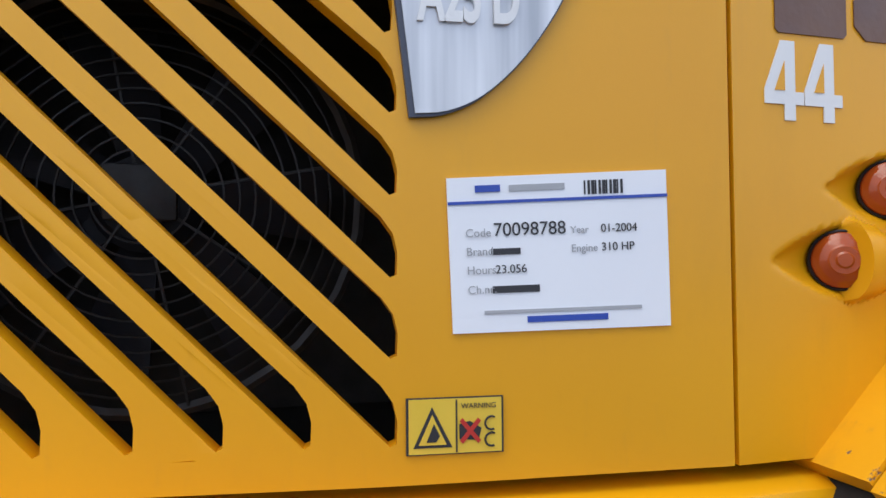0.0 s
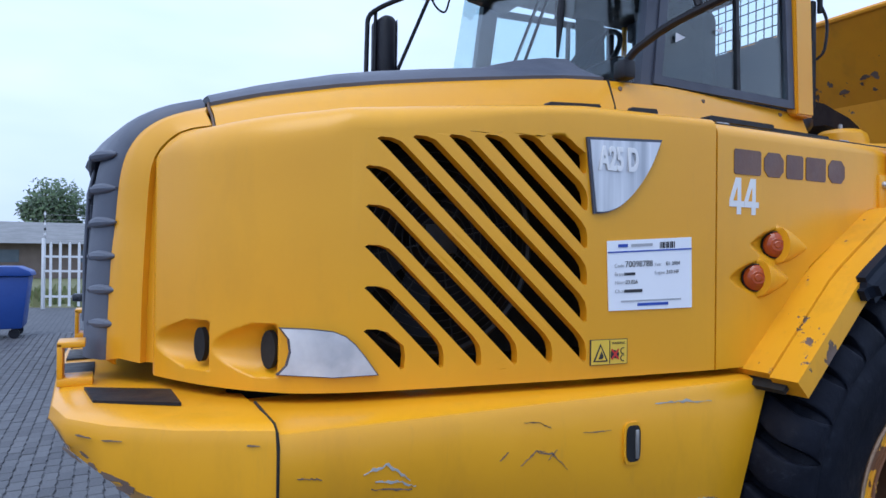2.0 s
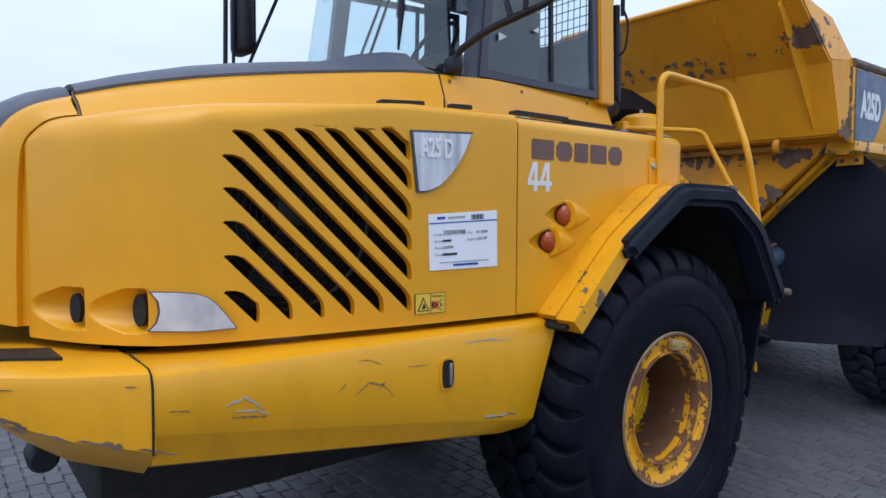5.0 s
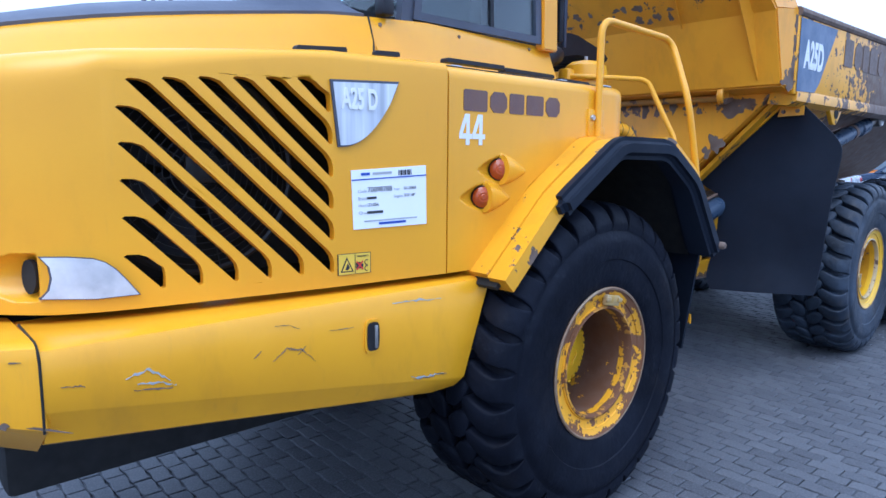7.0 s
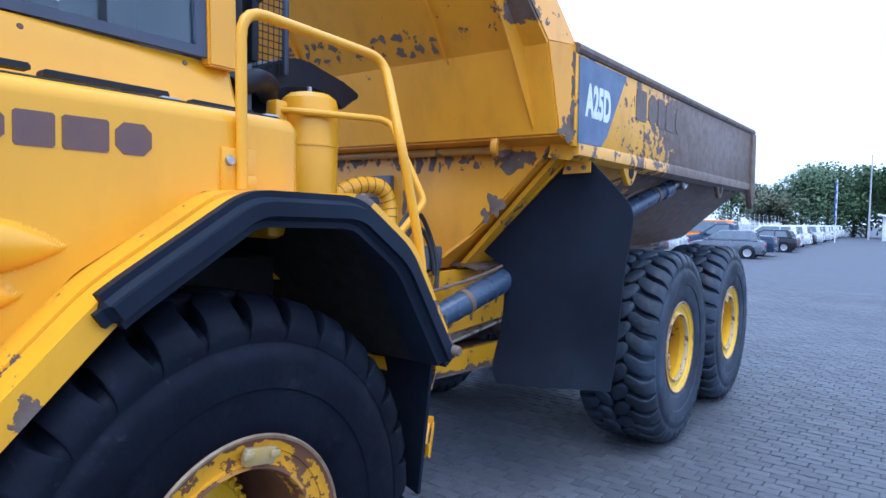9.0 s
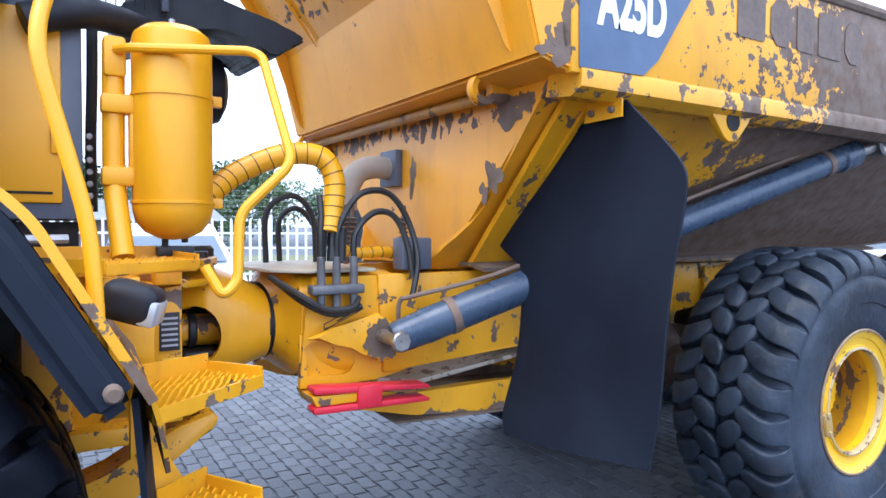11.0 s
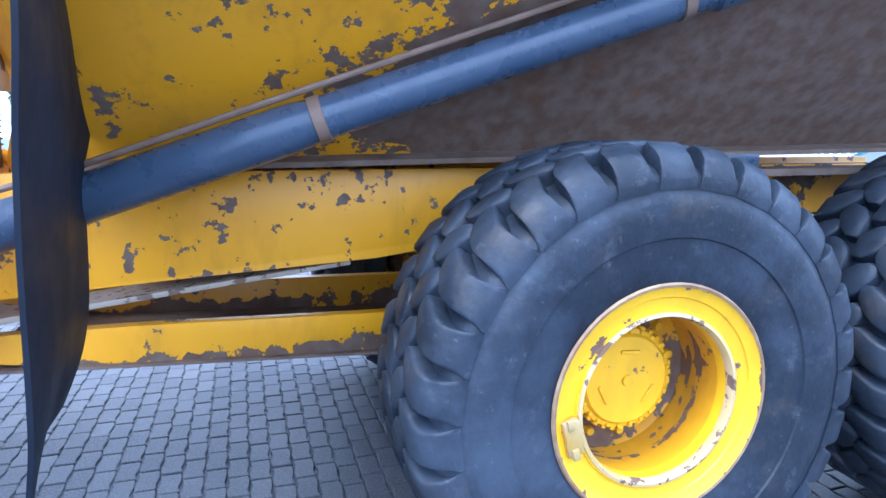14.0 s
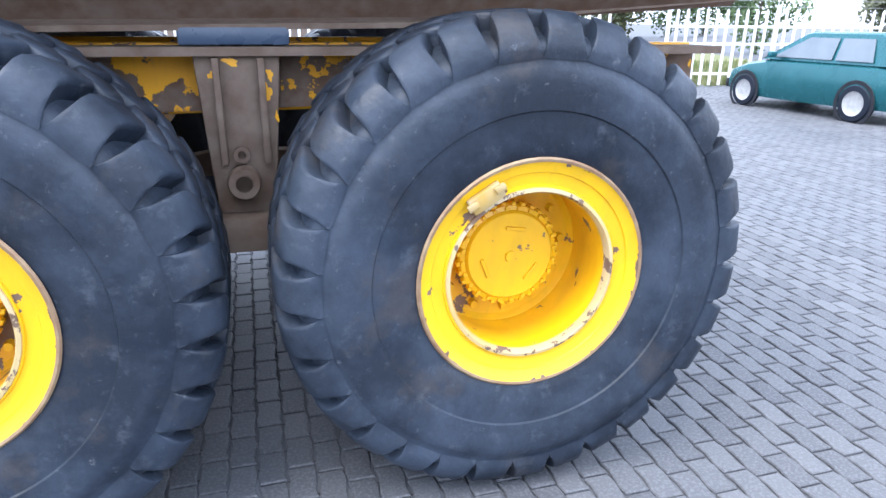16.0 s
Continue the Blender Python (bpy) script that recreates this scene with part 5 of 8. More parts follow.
pane = part("windscreen", bm, M_GLASS, cab, "large clear windscreen")
pane.visible_shadow = False
# rear wall with window and guard mesh
bm = B()
box(bm, (0.44, -0.58, 2.36), (0.48, 0.58, 2.80))
box(bm, (0.44, -0.58, 3.08), (0.48, 0.58, 3.2))
for y in (-0.55, 0.0, 0.50):
    box(bm, (0.44, y - 0.035, 2.79), (0.48, y + 0.035, 3.1))
part("rear_wall", bm, M_CABFRAME, cab)
GUARD_X = 0.56
bm = B()
box(bm, (GUARD_X - 0.02, -0.60, 2.42), (GUARD_X + 0.02, -0.57, 3.16), 0.008)
box(bm, (GUARD_X - 0.02, 0.57, 2.42), (GUARD_X + 0.02, 0.60, 3.16), 0.008)
box(bm, (GUARD_X - 0.02, -0.57, 3.13), (GUARD_X + 0.02, 0.57, 3.16), 0.008)
box(bm, (GUARD_X - 0.02, -0.57, 2.42), (GUARD_X + 0.02, 0.57, 2.45), 0.008)
guard = part("window_guard", bm, M_BLACK, cab, "black wire guard behind the rear window")
bm = B()
tube(bm, [(0, 0, -0.33), (0, 0, 0.33)], 0.0035, 5)
me_w = finish(bm, "guard_wire", M_BLACK)
bm = B()
tube(bm, [(0, -0.57, 0), (0, 0.57, 0)], 0.0035, 5)
me_c = finish(bm, "guard_wire", M_BLACK)
for k in range(23):
    again("guard_wire", me_w, guard, Matrix.Translation((GUARD_X, -0.55 + k * 0.05, 2.79)))
for k in range(11):
    again("guard_wire", me_c, guard, Matrix.Translation((GUARD_X, 0, 2.50 + k * 0.0585)))
bm = B()
prism(bm, [(0.03, 2.40), (0.47, 2.40), (0.47, 2.83), (0.27, 2.83), (0.255, 3.19), (0.03, 3.19)], "y", 0.600, 0.612)
part("door_post", bm, M_BLACK, cab)
# roof, visor and rail
bm = B()
prof = [(-0.84, 3.25), (-0.80, 3.285), (-0.3, 3.325), (0.3, 3.32), (0.48, 3.29), (0.53, 3.25)]
prism(bm, prof, "y", -0.645, 0.645, 0.02)
roof = part("roof", bm, M_HOOD, cab, "yellow cab roof with a dark visor")
VISOR = [(0.55, 0.67), (-0.85, 0.69), (-0.96, 0.64), (-1.045, 0.56), (-1.085, 0.47), (-1.10, 0.2), (-1.105, 0.0), (-1.10, -0.2), (-1.085, -0.47), (-1.045, -0.56), (-0.96, -0.64), (-0.85, -0.69), (0.55, -0.67)]
bm = B()
prism(bm, VISOR, "z", 3.195, 3.243)
for v in bm.verts:
    if v.co.x < -0.8 and v.co.z < 3.22:
        v.co.z += 0.02
prism(bm, [(-0.80, 3.20), (-0.78, 3.13), (-0.52, 3.10), (-0.50, 3.20)], "y", -0.60, 0.60, 0.01)
part("visor", bm, M_BLACK, roof, "black plastic sun visor")
bm = B()
loop = round_path([(0.57, -0.60, 3.29), (0.50, -0.70, 3.345), (0.1, -0.705, 3.365), (-0.45, -0.705, 3.35), (-0.85, -0.68, 3.335), (-1.08, -0.48, 3.33), (-1.12, 0.52, 3.33), (-0.98, 0.68, 3.33), (0.50, 0.68, 3.345)], 0.10, 5)
tube(bm, loop, 0.016, 8)
rail = part("roof_rail", bm, M_COPPER, roof, "faded orange tubular roof rail")
for x, y in ((0.30, -0.70), (-0.25, -0.70), (-1.0, 0.64), (0.45, 0.66), (-0.25, 0.67)):
    bm = B()
    tube(bm, [(x, y, 3.35), (x, y * 0.95, 3.24)], 0.012, 8)
    part("rail_foot", bm, M_COPPER, rail)
# lamps, brackets, mirrors
for s in (1, -1):
    bm = B()
    if s > 0:
        plate(bm, [(-0.93, -0.70, 3.30), (-0.80, -0.70, 3.32), (-0.82, -0.71, 3.20), (-0.855, -0.71, 3.155), (-0.89, -0.71, 3.20)], 0.02)
        m = Matrix.Translation((-0.955, -0.72, 3.335)) @ Matrix.Rotation(radians(32), 4, "Z") @ Matrix.Rotation(radians(-8), 4, "Y")
    else:
        plate(bm, [(-1.05, 0.66, 3.26), (-0.93, 0.69, 3.25), (-0.93, 0.70, 3.15), (-1.02, 0.68, 3.13)], 0.05)
        m = Matrix.Translation((-1.07, 0.70, 3.29)) @ Matrix.Rotation(radians(10), 4, "Z")
    part("bracket", bm, M_COPPER, roof)
    bm = B()
    box(bm, (-0.045, -0.065, -0.055), (0.05, 0.065, 0.055), 0.015, 2, m)
    lamp = part("work_lamp", bm, M_BLACK, roof, "square black work lamp")
    bm = B()
    box(bm, (-0.052, -0.056, -0.046), (-0.04, 0.056, 0.046), 0.004, 1, m)
    part("lamp_glass", bm, M_LAMPGLASS, lamp)
    bm = B()
    box(bm, (0.0, -0.02, -0.09), (0.03, 0.02, -0.05), 0.004, 1, m)
    part("lamp_foot", bm, M_BLACK, lamp)
# near mirror frame: upper arm, upright, lower arm and strut
bm = B()
tube(bm, round_path([(-0.74, -0.66, 3.26), (-0.66, -0.71, 3.325), (-0.70, -1.06, 3.345), (-0.66, -1.15, 3.40), (-0.565, -1.19, 3.40), (-0.565, -1.19, 2.72), (-0.604, -1.165, 2.63), (-0.687, -1.02, 2.577), (-0.725, -0.88, 2.544), (-0.758, -0.75, 2.484), (-0.762, -0.715, 2.456), (-0.776, -0.700, 2.406)], 0.06), 0.017, 8)
arm = part("mirror_arm", bm, M_BLACK, cab, "black tubular mirror frame")
bm = B()
tube(bm, [(-0.665, -0.70, 3.32), (-0.69, -1.01, 2.585)], 0.015, 8)
part("strut", bm, M_BLACK, arm)
bm = B()
tube(bm, [(-0.715, -1.16, 3.36), (-0.700, -1.11, 2.595)], 0.013, 8)
part("upright", bm, M_BLACK, arm)
bm = B()
box(bm, (-0.80, -0.735, 2.375), (-0.735, -0.665, 2.452), 0.012)
part("arm_foot", bm, M_BLACK, arm)
bm = B()
box(bm, (-0.72, -0.72, 3.20), (-0.58, -0.66, 3.34), 0.02)
part("arm_block", bm, M_BLACK, arm)


def mirror(c, turn, w, h, parent, label):
    mm = Matrix.Translation(c) @ Matrix.Rotation(radians(turn), 4, "Z")
    bm = B()
    box(bm, (-0.05, -w, -h), (0.055, w, h), 0.045, 4, mm)
    house = part("mirror", bm, M_BLACK, parent, label)
    bm = B()
    box(bm, (0.056, -w * 0.84, -h * 0.9), (0.060, w * 0.84, h * 0.9), 0.001, 1, mm)
    part("mirror_glass", bm, M_MIRROR, house)


mirror((-0.525, -1.10, 3.155), 32, 0.112, 0.268, arm, "large black mirror housing")
mirror((-0.590, -1.075, 2.795), 32, 0.128, 0.092, arm, "small black wide-angle mirror housing")
# far mirror frame, mounted further forward
bm = B()
tube(bm, round_path([(-0.90, 0.72, 3.26), (-1.12, 1.06, 3.20), (-1.195, 1.13, 3.15), (-1.205, 1.13, 2.62), (-1.10, 1.05, 2.53), (-0.95, 0.80, 2.44)], 0.05), 0.015, 8)
arm = part("mirror_arm", bm, M_BLACK, cab, "black tubular mirror frame")
for a, b in (((-0.88, 0.90, 3.24), (-1.07, 1.10, 2.66)), ((-1.145, 1.12, 3.19), (-1.155, 1.12, 2.60))):
    bm = B()
    tube(bm, [a, b], 0.012, 8)
    part("strut", bm, M_BLACK, arm)
mirror((-1.09, 1.13, 2.95), 6, 0.10, 0.20, arm, "large black mirror housing")
for y in (-0.69, 0.70):
    bm = B()
    x = -0.72 if y < 0 else -0.98
    tube(bm, smooth_path([(x, y, 3.18), (x + 0.05, y - 0.01, 3.10), (x + 0.11, y, 3.09), (x + 0.14, y, 3.17)]), 0.006, 6)
    part("lamp_cable", bm, M_BLACK, roof)
# beacon on its pole
bm = B()
rod(bm, (0.70, -0.575, 2.95), (0.70, -0.575, 3.30), 0.014, 10)
box(bm, (0.66, -0.56, 2.45), (0.70, -0.48, 3.02), 0.01)
tube(bm, smooth_path([(0.69, -0.57, 3.02), (0.72, -0.60, 2.9), (0.70, -0.60, 2.75), (0.68, -0.57, 2.7)]), 0.008, 6)
pole = part("beacon_pole", bm, M_BLACK, cab)
bm = B()
lathe(bm, [(0, 0.0), (0.062, 0.0), (0.064, 0.01), (0.064, 0.065), (0.058, 0.07)], 24, upright(0.70, -0.575, 3.29) @ Matrix.Rotation(math.pi, 4, "X") @ Matrix.Scale(-1, 4, (0, 1, 0)))
part("beacon_base", bm, M_BLACK, pole)
bm = B()
lathe(bm, [(0.060, 0.06), (0.063, 0.07), (0.059, 0.19), (0.05, 0.21), (0, 0.213)], 24, Matrix.Translation((0.70, -0.575, 3.29)) @ Matrix.Rotation(radians(90), 4, "X"))
part("beacon_lens", bm, M_REDLENS, pole, "red warning beacon lens")
bm = B()
tube(bm, smooth_path([(-0.95, 0.63, 3.25), (-0.96, 0.64, 3.6), (-0.97, 0.65, 4.0), (-0.955, 0.66, 4.4)]), 0.0025, 5)
part("aerial", bm, M_BLACK, roof)
# wipers: two parallel arms, a hanging blade, and the rod below the visor
bm = B()
tube(bm, [(-0.905, -0.05, 2.52), (-0.825, -0.262, 2.955)], 0.008, 6)
tube(bm, [(-0.905, -0.155, 2.52), (-0.825, -0.319, 2.938)], 0.008, 6)
box(bm, (-0.84, -0.36, 2.935), (-0.815, -0.24, 2.97), 0.006)
wiper = part("wiper_arm", bm, M_BLACK, cab, "black pair of wiper arms")
bm = B()
tube(bm, [(-0.900, -0.429, 2.52), (-0.87, -0.41, 2.72), (-0.815, -0.375, 3.08)], lambda t: 0.006 + 0.012 * math.sin(math.pi * t), 8)
tube(bm, [(-0.86, -0.36, 2.70), (-0.82, -0.345, 3.04)], 0.007, 6)
part("wiper_blade", bm, M_BLACK, wiper)
bm = B()
tube(bm, smooth_path([(-0.80, 0.32, 3.115), (-0.80, 0.25, 3.085), (-0.80, -0.08, 3.06), (-0.80, -0.45, 3.04)]), 0.011, 8)
part("blind_rod", bm, M_COPPER, cab, "brown rod below the visor")
# white arrow marks on the side pane
for pts in (((-0.425, 2.597), (-0.424, 2.641), (-0.366, 2.627)), ((-0.174, 2.691), (-0.128, 2.718), (-0.129, 2.685))):
    bm = B()
    prism(bm, list(pts), "y", -0.648, -0.646)
    part("arrow_mark", bm, M_LENS, cab, "small white arrow sticker")
# interior
bm = B()
box(bm, (-0.05, -0.25, 2.30), (0.30, 0.25, 2.55), 0.05)
box(bm, (0.20, -0.25, 2.45), (0.33, 0.25, 3.0), 0.05)
box(bm, (0.24, -0.13, 2.98), (0.32, 0.13, 3.13), 0.03)
part("driver_seat", bm, M_SEAT, cab)
bm = B()
prism(bm, [(-0.80, 2.38), (-0.82, 2.46), (-0.60, 2.56), (-0.45, 2.52), (-0.42, 2.38)], "y", -0.5, 0.5, 0.02)
part("dashboard", bm, M_BLACK, cab)
bm = B()
m = Matrix.Translation((-0.36, 0, 2.68)) @ Matrix.Rotation(radians(-60), 4, "Y") @ Matrix.Rotation(radians(90), 4, "X")
tube(bm, [m @ Vector((0.2 * math.cos(a), 0, 0.2 * math.sin(a))) for a in [2 * math.pi * j / 24 for j in range(25)]], 0.014, 8, False)
tube(bm, [m @ Vector((-0.2, 0, 0)), m @ Vector((0.2, 0, 0))], 0.012, 6)
tube(bm, [(-0.36, 0, 2.68), (-0.50, 0, 2.5)], 0.03, 8)
part("steering_wheel", bm, M_BLACK, cab)

# rails beside the cab
bm = B()
tube(bm, round_path([(0.10, -1.255, 1.86), (0.09, -1.26, 2.405), (0.735, -1.26, 2.385), (0.655, -1.42, 2.05), (0.76, -1.44, 1.64), (0.775, -1.45, 1.35)], 0.09), 0.0175, 12)
big_rail = part("hand_rail", bm, M_PIPE, truck, "tall bent yellow tubular hand rail")
bm = B()
box(bm, (0.035, -1.248, 1.855), (0.16, -1.232, 1.985), 0.004)
box(bm, (0.085, -1.262, 1.85), (0.155, -1.20, 1.905), 0.01)
foot = part("rail_foot", bm, M_FENDER, big_rail)
bm = B()
lathe(bm, [(0, -0.012), (0.013, -0.012), (0.016, -0.006), (0.016, 0)], 10, Matrix.Translation((0.06, -1.248, 1.945)))
part("rail_bolt", bm, M_STEEL, big_rail)


# ---- middle: platform, steps, tanks, hitch ----
bm = B()
box(bm, (0.30, -0.40, 1.725), (0.73, 0.30, 2.40), 0.010)
panel = part("body_panel", bm, M_HOOD, truck, "yellow rear body panel with a slot")
# slot and recess are dark bars on the face, shade as colour
bm = B()
box(bm, (0.42, -0.405, 1.757), (0.70, -0.398, 1.766), 0.002)
part("slot_shade", bm, M_SHADE, panel)
bm = B()
box(bm, (0.30, -0.406, 2.02), (0.36, -0.398, 2.13), 0.012)
part("recess_shade", bm, M_SHADE, panel)
bm = B()
box(bm, (0.695, -0.412, 1.90), (0.74, -0.398, 1.99), 0.005)
part("panel_hinge", bm, M_HOOD, panel)
bm = B()
box(bm, (0.30, -0.385, 1.668), (0.795, 0.35, 2.50), 0.008)
part("panel_backing", bm, M_GREY, truck, "dark grey backing plate")
# near-black filler that paints in the shade under the body panel
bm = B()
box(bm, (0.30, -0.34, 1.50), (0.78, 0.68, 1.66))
part("engine_shade_block", bm, M_SHADE, truck)
bm = B()
tube(bm, [(0.60, -0.55, 1.60), (0.74, -0.52, 1.602)], 0.016, 10)
part("hydraulic_fitting", bm, M_ZINC, truck)
bm = B()
tube(bm, smooth_path([(0.35, -0.6, 1.585), (0.5, -0.56, 1.59), (0.62, -0.55, 1.60)]), 0.02, 8)
part("hydraulic_hose", bm, M_HOSE, truck, "black hydraulic hose")
bm = B()
lathe(bm, [(0, -0.012), (0.011, -0.01), (0.013, 0)], 10)
me_link = finish(bm, "chain_link", M_ZINC)
bm = B()
tube(bm, smooth_path([(0.83, -0.25, 1.70), (0.828, -0.25, 1.95), (0.835, -0.24, 2.2), (0.84, -0.2, 2.45)]), 0.02, 8)
chain = part("cable_sleeve", bm, M_HOSE, truck, "black cable sleeve with bright links")
for k in range(7):
    again("chain_link", me_link, chain, Matrix.Translation((0.822, -0.268, 1.715 + 0.045 * k)))

bm = B()
TX, TY = 1.089, -0.45
lathe(bm, [(0, 1.595), (0.05, 1.60), (0.10, 1.625), (0.132, 1.665), (0.142, 1.71), (0.142, 2.32), (0.132, 2.355), (0.10, 2.38), (0.05, 2.39), (0, 2.392)], 40,
      Matrix.Translation((TX, TY, 0)) @ Matrix.Rotation(radians(90), 4, "X") @ Matrix.Scale(1, 4))
air_tank = part("air_tank", bm, M_PIPE, truck, "yellow upright air tank")
for z in (1.735, 2.125):
    bm = B()
    lathe(bm, [(0.142, z - 0.006), (0.147, z - 0.005), (0.147, z + 0.005), (0.142, z + 0.006)], 40, Matrix.Translation((TX, TY, 0)) @ Matrix.Rotation(radians(90), 4, "X"))
    box(bm, (TX + 0.135, TY - 0.03, z - 0.02), (TX + 0.175, TY + 0.0, z + 0.02), 0.004)
    part("tank_strap", bm, M_PIPE, air_tank)
bm = B()
rod(bm, (TX, TY, 2.385), (TX, TY, 2.42), 0.012, 8)
part("tank_bleed", bm, M_ZINC, air_tank)
bm = B()
for dx, dz in ((-0.03, 1.57), (0.04, 1.585)):
    rod(bm, (TX + dx, TY, dz), (TX + dx, TY, dz + 0.05), 0.012, 8)
box(bm, (TX - 0.06, TY - 0.03, 1.535), (TX + 0.07, TY + 0.03, 1.572), 0.008)
part("tank_valve", bm, M_HOSE, air_tank)
bm = B()
tube(bm, round_path([(0.893, -0.43, 2.26), (0.890, -0.43, 1.80), (0.908, -0.56, 1.535)], 0.1), 0.038, 14)
post = part("support_post", bm, M_PIPE, truck, "thick yellow support post")
bm = B()
box(bm, (0.857, -0.48, 2.18), (0.932, -0.40, 2.325), 0.015)
part("post_head", bm, M_PIPE, post)
bm = B()
for z0, z1 in ((1.79, 1.86), (2.05, 2.12)):
    box(bm, (0.848, -0.485, z0), (0.965, -0.41, z1), 0.012)
box(bm, (0.938, -0.48, 1.82), (0.964, -0.42, 2.10), 0.010)
part("tank_clamp", bm, M_PIPE, post)
bm = B()
tube(bm, round_path([(0.893, -0.46, 2.275), (0.93, -0.54, 2.272), (1.30, -0.74, 2.268), (1.335, -0.775, 2.245), (1.380, -0.965, 1.86), (1.215, -0.93, 1.69), (1.20, -0.96, 1.47), (1.15, -0.97, 1.425), (1.105, -0.93, 1.52)], 0.045), 0.017, 10)
part("hand_rail", bm, M_PIPE, truck, "bent yellow tubular hand rail round the tank")

# air intake in black
bm = B()
lathe(bm, [(0, 0), (0.15, 0), (0.165, 0.02), (0.165, 0.32), (0.15, 0.36), (0.10, 0.385), (0, 0.39)], 32, along((1.04, 0.20, 2.30), (1.50, 0.20, 2.30)))
drum = part("air_filter", bm, M_BLACK, truck, "black air filter drum")
bm = B()
tube(bm, [(1.20, 0.20, 1.80), (1.20, 0.20, 2.20)], 0.09, 16)
part("filter_neck", bm, M_BLACK, drum)
bm = B()
prism(bm, [(0.937, 2.523), (1.14, 2.601), (1.217, 2.62), (1.296, 2.612), (1.421, 2.58), (1.554, 2.55), (1.656, 2.519), (1.695, 2.492), (1.657, 2.459), (1.592, 2.443), (1.57, 2.395),
           (1.52, 2.396), (1.502, 2.442), (1.401, 2.483), (1.318, 2.493), (1.142, 2.454), (0.997, 2.40), (0.937, 2.38)], "y", -0.22, 0.44)
for v in bm.verts:
    v.co.z += 0.04 * (v.co.y + 0.22) / 0.66
bmesh.ops.bevel(bm, geom=bm.edges[:], offset=0.012, segments=2, affect="EDGES")
part("intake_hood", bm, M_BLACK, truck, "black sheet intake hood")
bm = B()
tube(bm, smooth_path([(0.62, -0.45, 2.34), (0.78, -0.42, 2.40), (0.95, -0.30, 2.42), (1.15, -0.05, 2.43)]), 0.055, 12)
part("intake_hose", bm, M_BLACK, truck)

# exhaust stack behind its wire guard
bm = B()
rod(bm, (1.03, -0.02, 2.45), (1.03, -0.02, 3.02), 0.055, 16)
stack = part("exhaust_stack", bm, M_GREY, truck, "grey exhaust stack behind a wire guard")
for x, w in ((0.845, 0.020), (1.095, 0.014)):
    bm = B()
    box(bm, (x - w, -0.27, 2.50), (x + w, -0.24, 3.03), 0.006)
    part("guard_post", bm, M_CABFRAME, stack)
bm = B()
tube(bm, [(0, 0, 2.50), (0, 0, 3.03)], 0.0028, 5)
me_gw = finish(bm, "stack_wire", M_BLACK)
bm = B()
tube(bm, [(0.85, 0, 0), (1.09, 0, 0)], 0.0028, 5)
me_gc = finish(bm, "stack_wire", M_BLACK)
for k in range(6):
    again("stack_wire", me_gw, stack, Matrix.Translation((0.885 + k * 0.034, -0.255, 0)))
for k in range(14):
    again("stack_wire", me_gc, stack, Matrix.Translation((0, -0.255, 2.55 + k * 0.035)))

# platform and steps with serrated gratings
def tread(name, fl, fr, bl, br, z, lip, wall, parent, label, rows):
    """A tread over four plan corners: edge plates, and serrated bars from side to side."""
    fl, fr, bl, br = (Vector((p[0], p[1], 0)) for p in (fl, fr, bl, br))

    def edge(a, b, z0, z1):
        bm = B()
        d = (b - a).normalized()
        nrm = Vector((-d.y, d.x, 0)) * 0.004
        low = [bm.verts.new((q.x, q.y, z0)) for q in (a - nrm, b - nrm, b + nrm, a + nrm)]
        high = [bm.verts.new((q.x, q.y, z1)) for q in (a - nrm, b - nrm, b + nrm, a + nrm)]
        bm.faces.new(low)
        bm.faces.new(high)
        for i in range(4):
            bm.faces.new((low[i], low[(i + 1) % 4], high[(i + 1) % 4], high[i]))
        return bm

    top = part(name, edge(fl, fr, z - lip, z + 0.010), M_STEP, parent, label)
    part("edge_plate", edge(bl, br, z - 0.03, z + wall), M_STEP, top)
    part("edge_plate", edge(fl, bl, z - lip * 0.8, z + wall * 0.5), M_STEP, top)
    part("edge_plate", edge(fr, br, z - lip * 0.8, z + wall * 0.6), M_STEP, top)
    for r in range(rows):
        t = (r + 0.5) / rows
        a, b = fl.lerp(bl, t), fr.lerp(br, t)
        n = max(4, int((b - a).length / 0.016))
        d = (b - a).normalized()
        nrm = Vector((-d.y, d.x, 0)) * 0.0045
        bm = B()
        loops = []
        for sgn in (-1, 1):
            pts = [a.lerp(b, k / n) + nrm * sgn + Vector((0, 0, z + (0.010 if k % 2 else -0.004))) for k in range(n + 1)]
            pts += [b + nrm * sgn + Vector((0, 0, z - 0.03)), a + nrm * sgn + Vector((0, 0, z - 0.03))]
            loops.append([bm.verts.new(p) for p in pts])
        bm.faces.new(loops[0])
        bm.faces.new(loops[1][::-1])
        m_ = len(loops[0])
        for i in range(m_):
            j = (i + 1) % m_
            bm.faces.new((loops[0][i], loops[0][j], loops[1][j], loops[1][i]))
        part("grating_bar", bm, M_STEP, top)
    return top


deck = tread("platform", (0.82, -1.0), (1.11, -0.80), (0.42, -0.42), (1.08, -0.42), 1.528, 0.022, 0.045, truck, "yellow serrated walking platform", 9)
bm = B()
box(bm, (0.775, -0.955, 1.385), (0.915, -0.945, 1.495), 0.004)
box(bm, (0.775, -0.945, 1.485), (0.915, -0.86, 1.495), 0.003)
bracket = part("switch_bracket", bm, M_STEP, truck, "yellow switch bracket below the platform")
for x, z, r in ((0.80, 1.465, 0.020), (0.802, 1.412, 0.022)):
    bm = B()
    lathe(bm, [(0, -0.03), (r * 0.8, -0.028), (r, -0.018), (r, 0)], 16, Matrix.Translation((x, -0.955, z)))
    part("switch_cap", bm, M_HOSE, bracket)
bm = B()
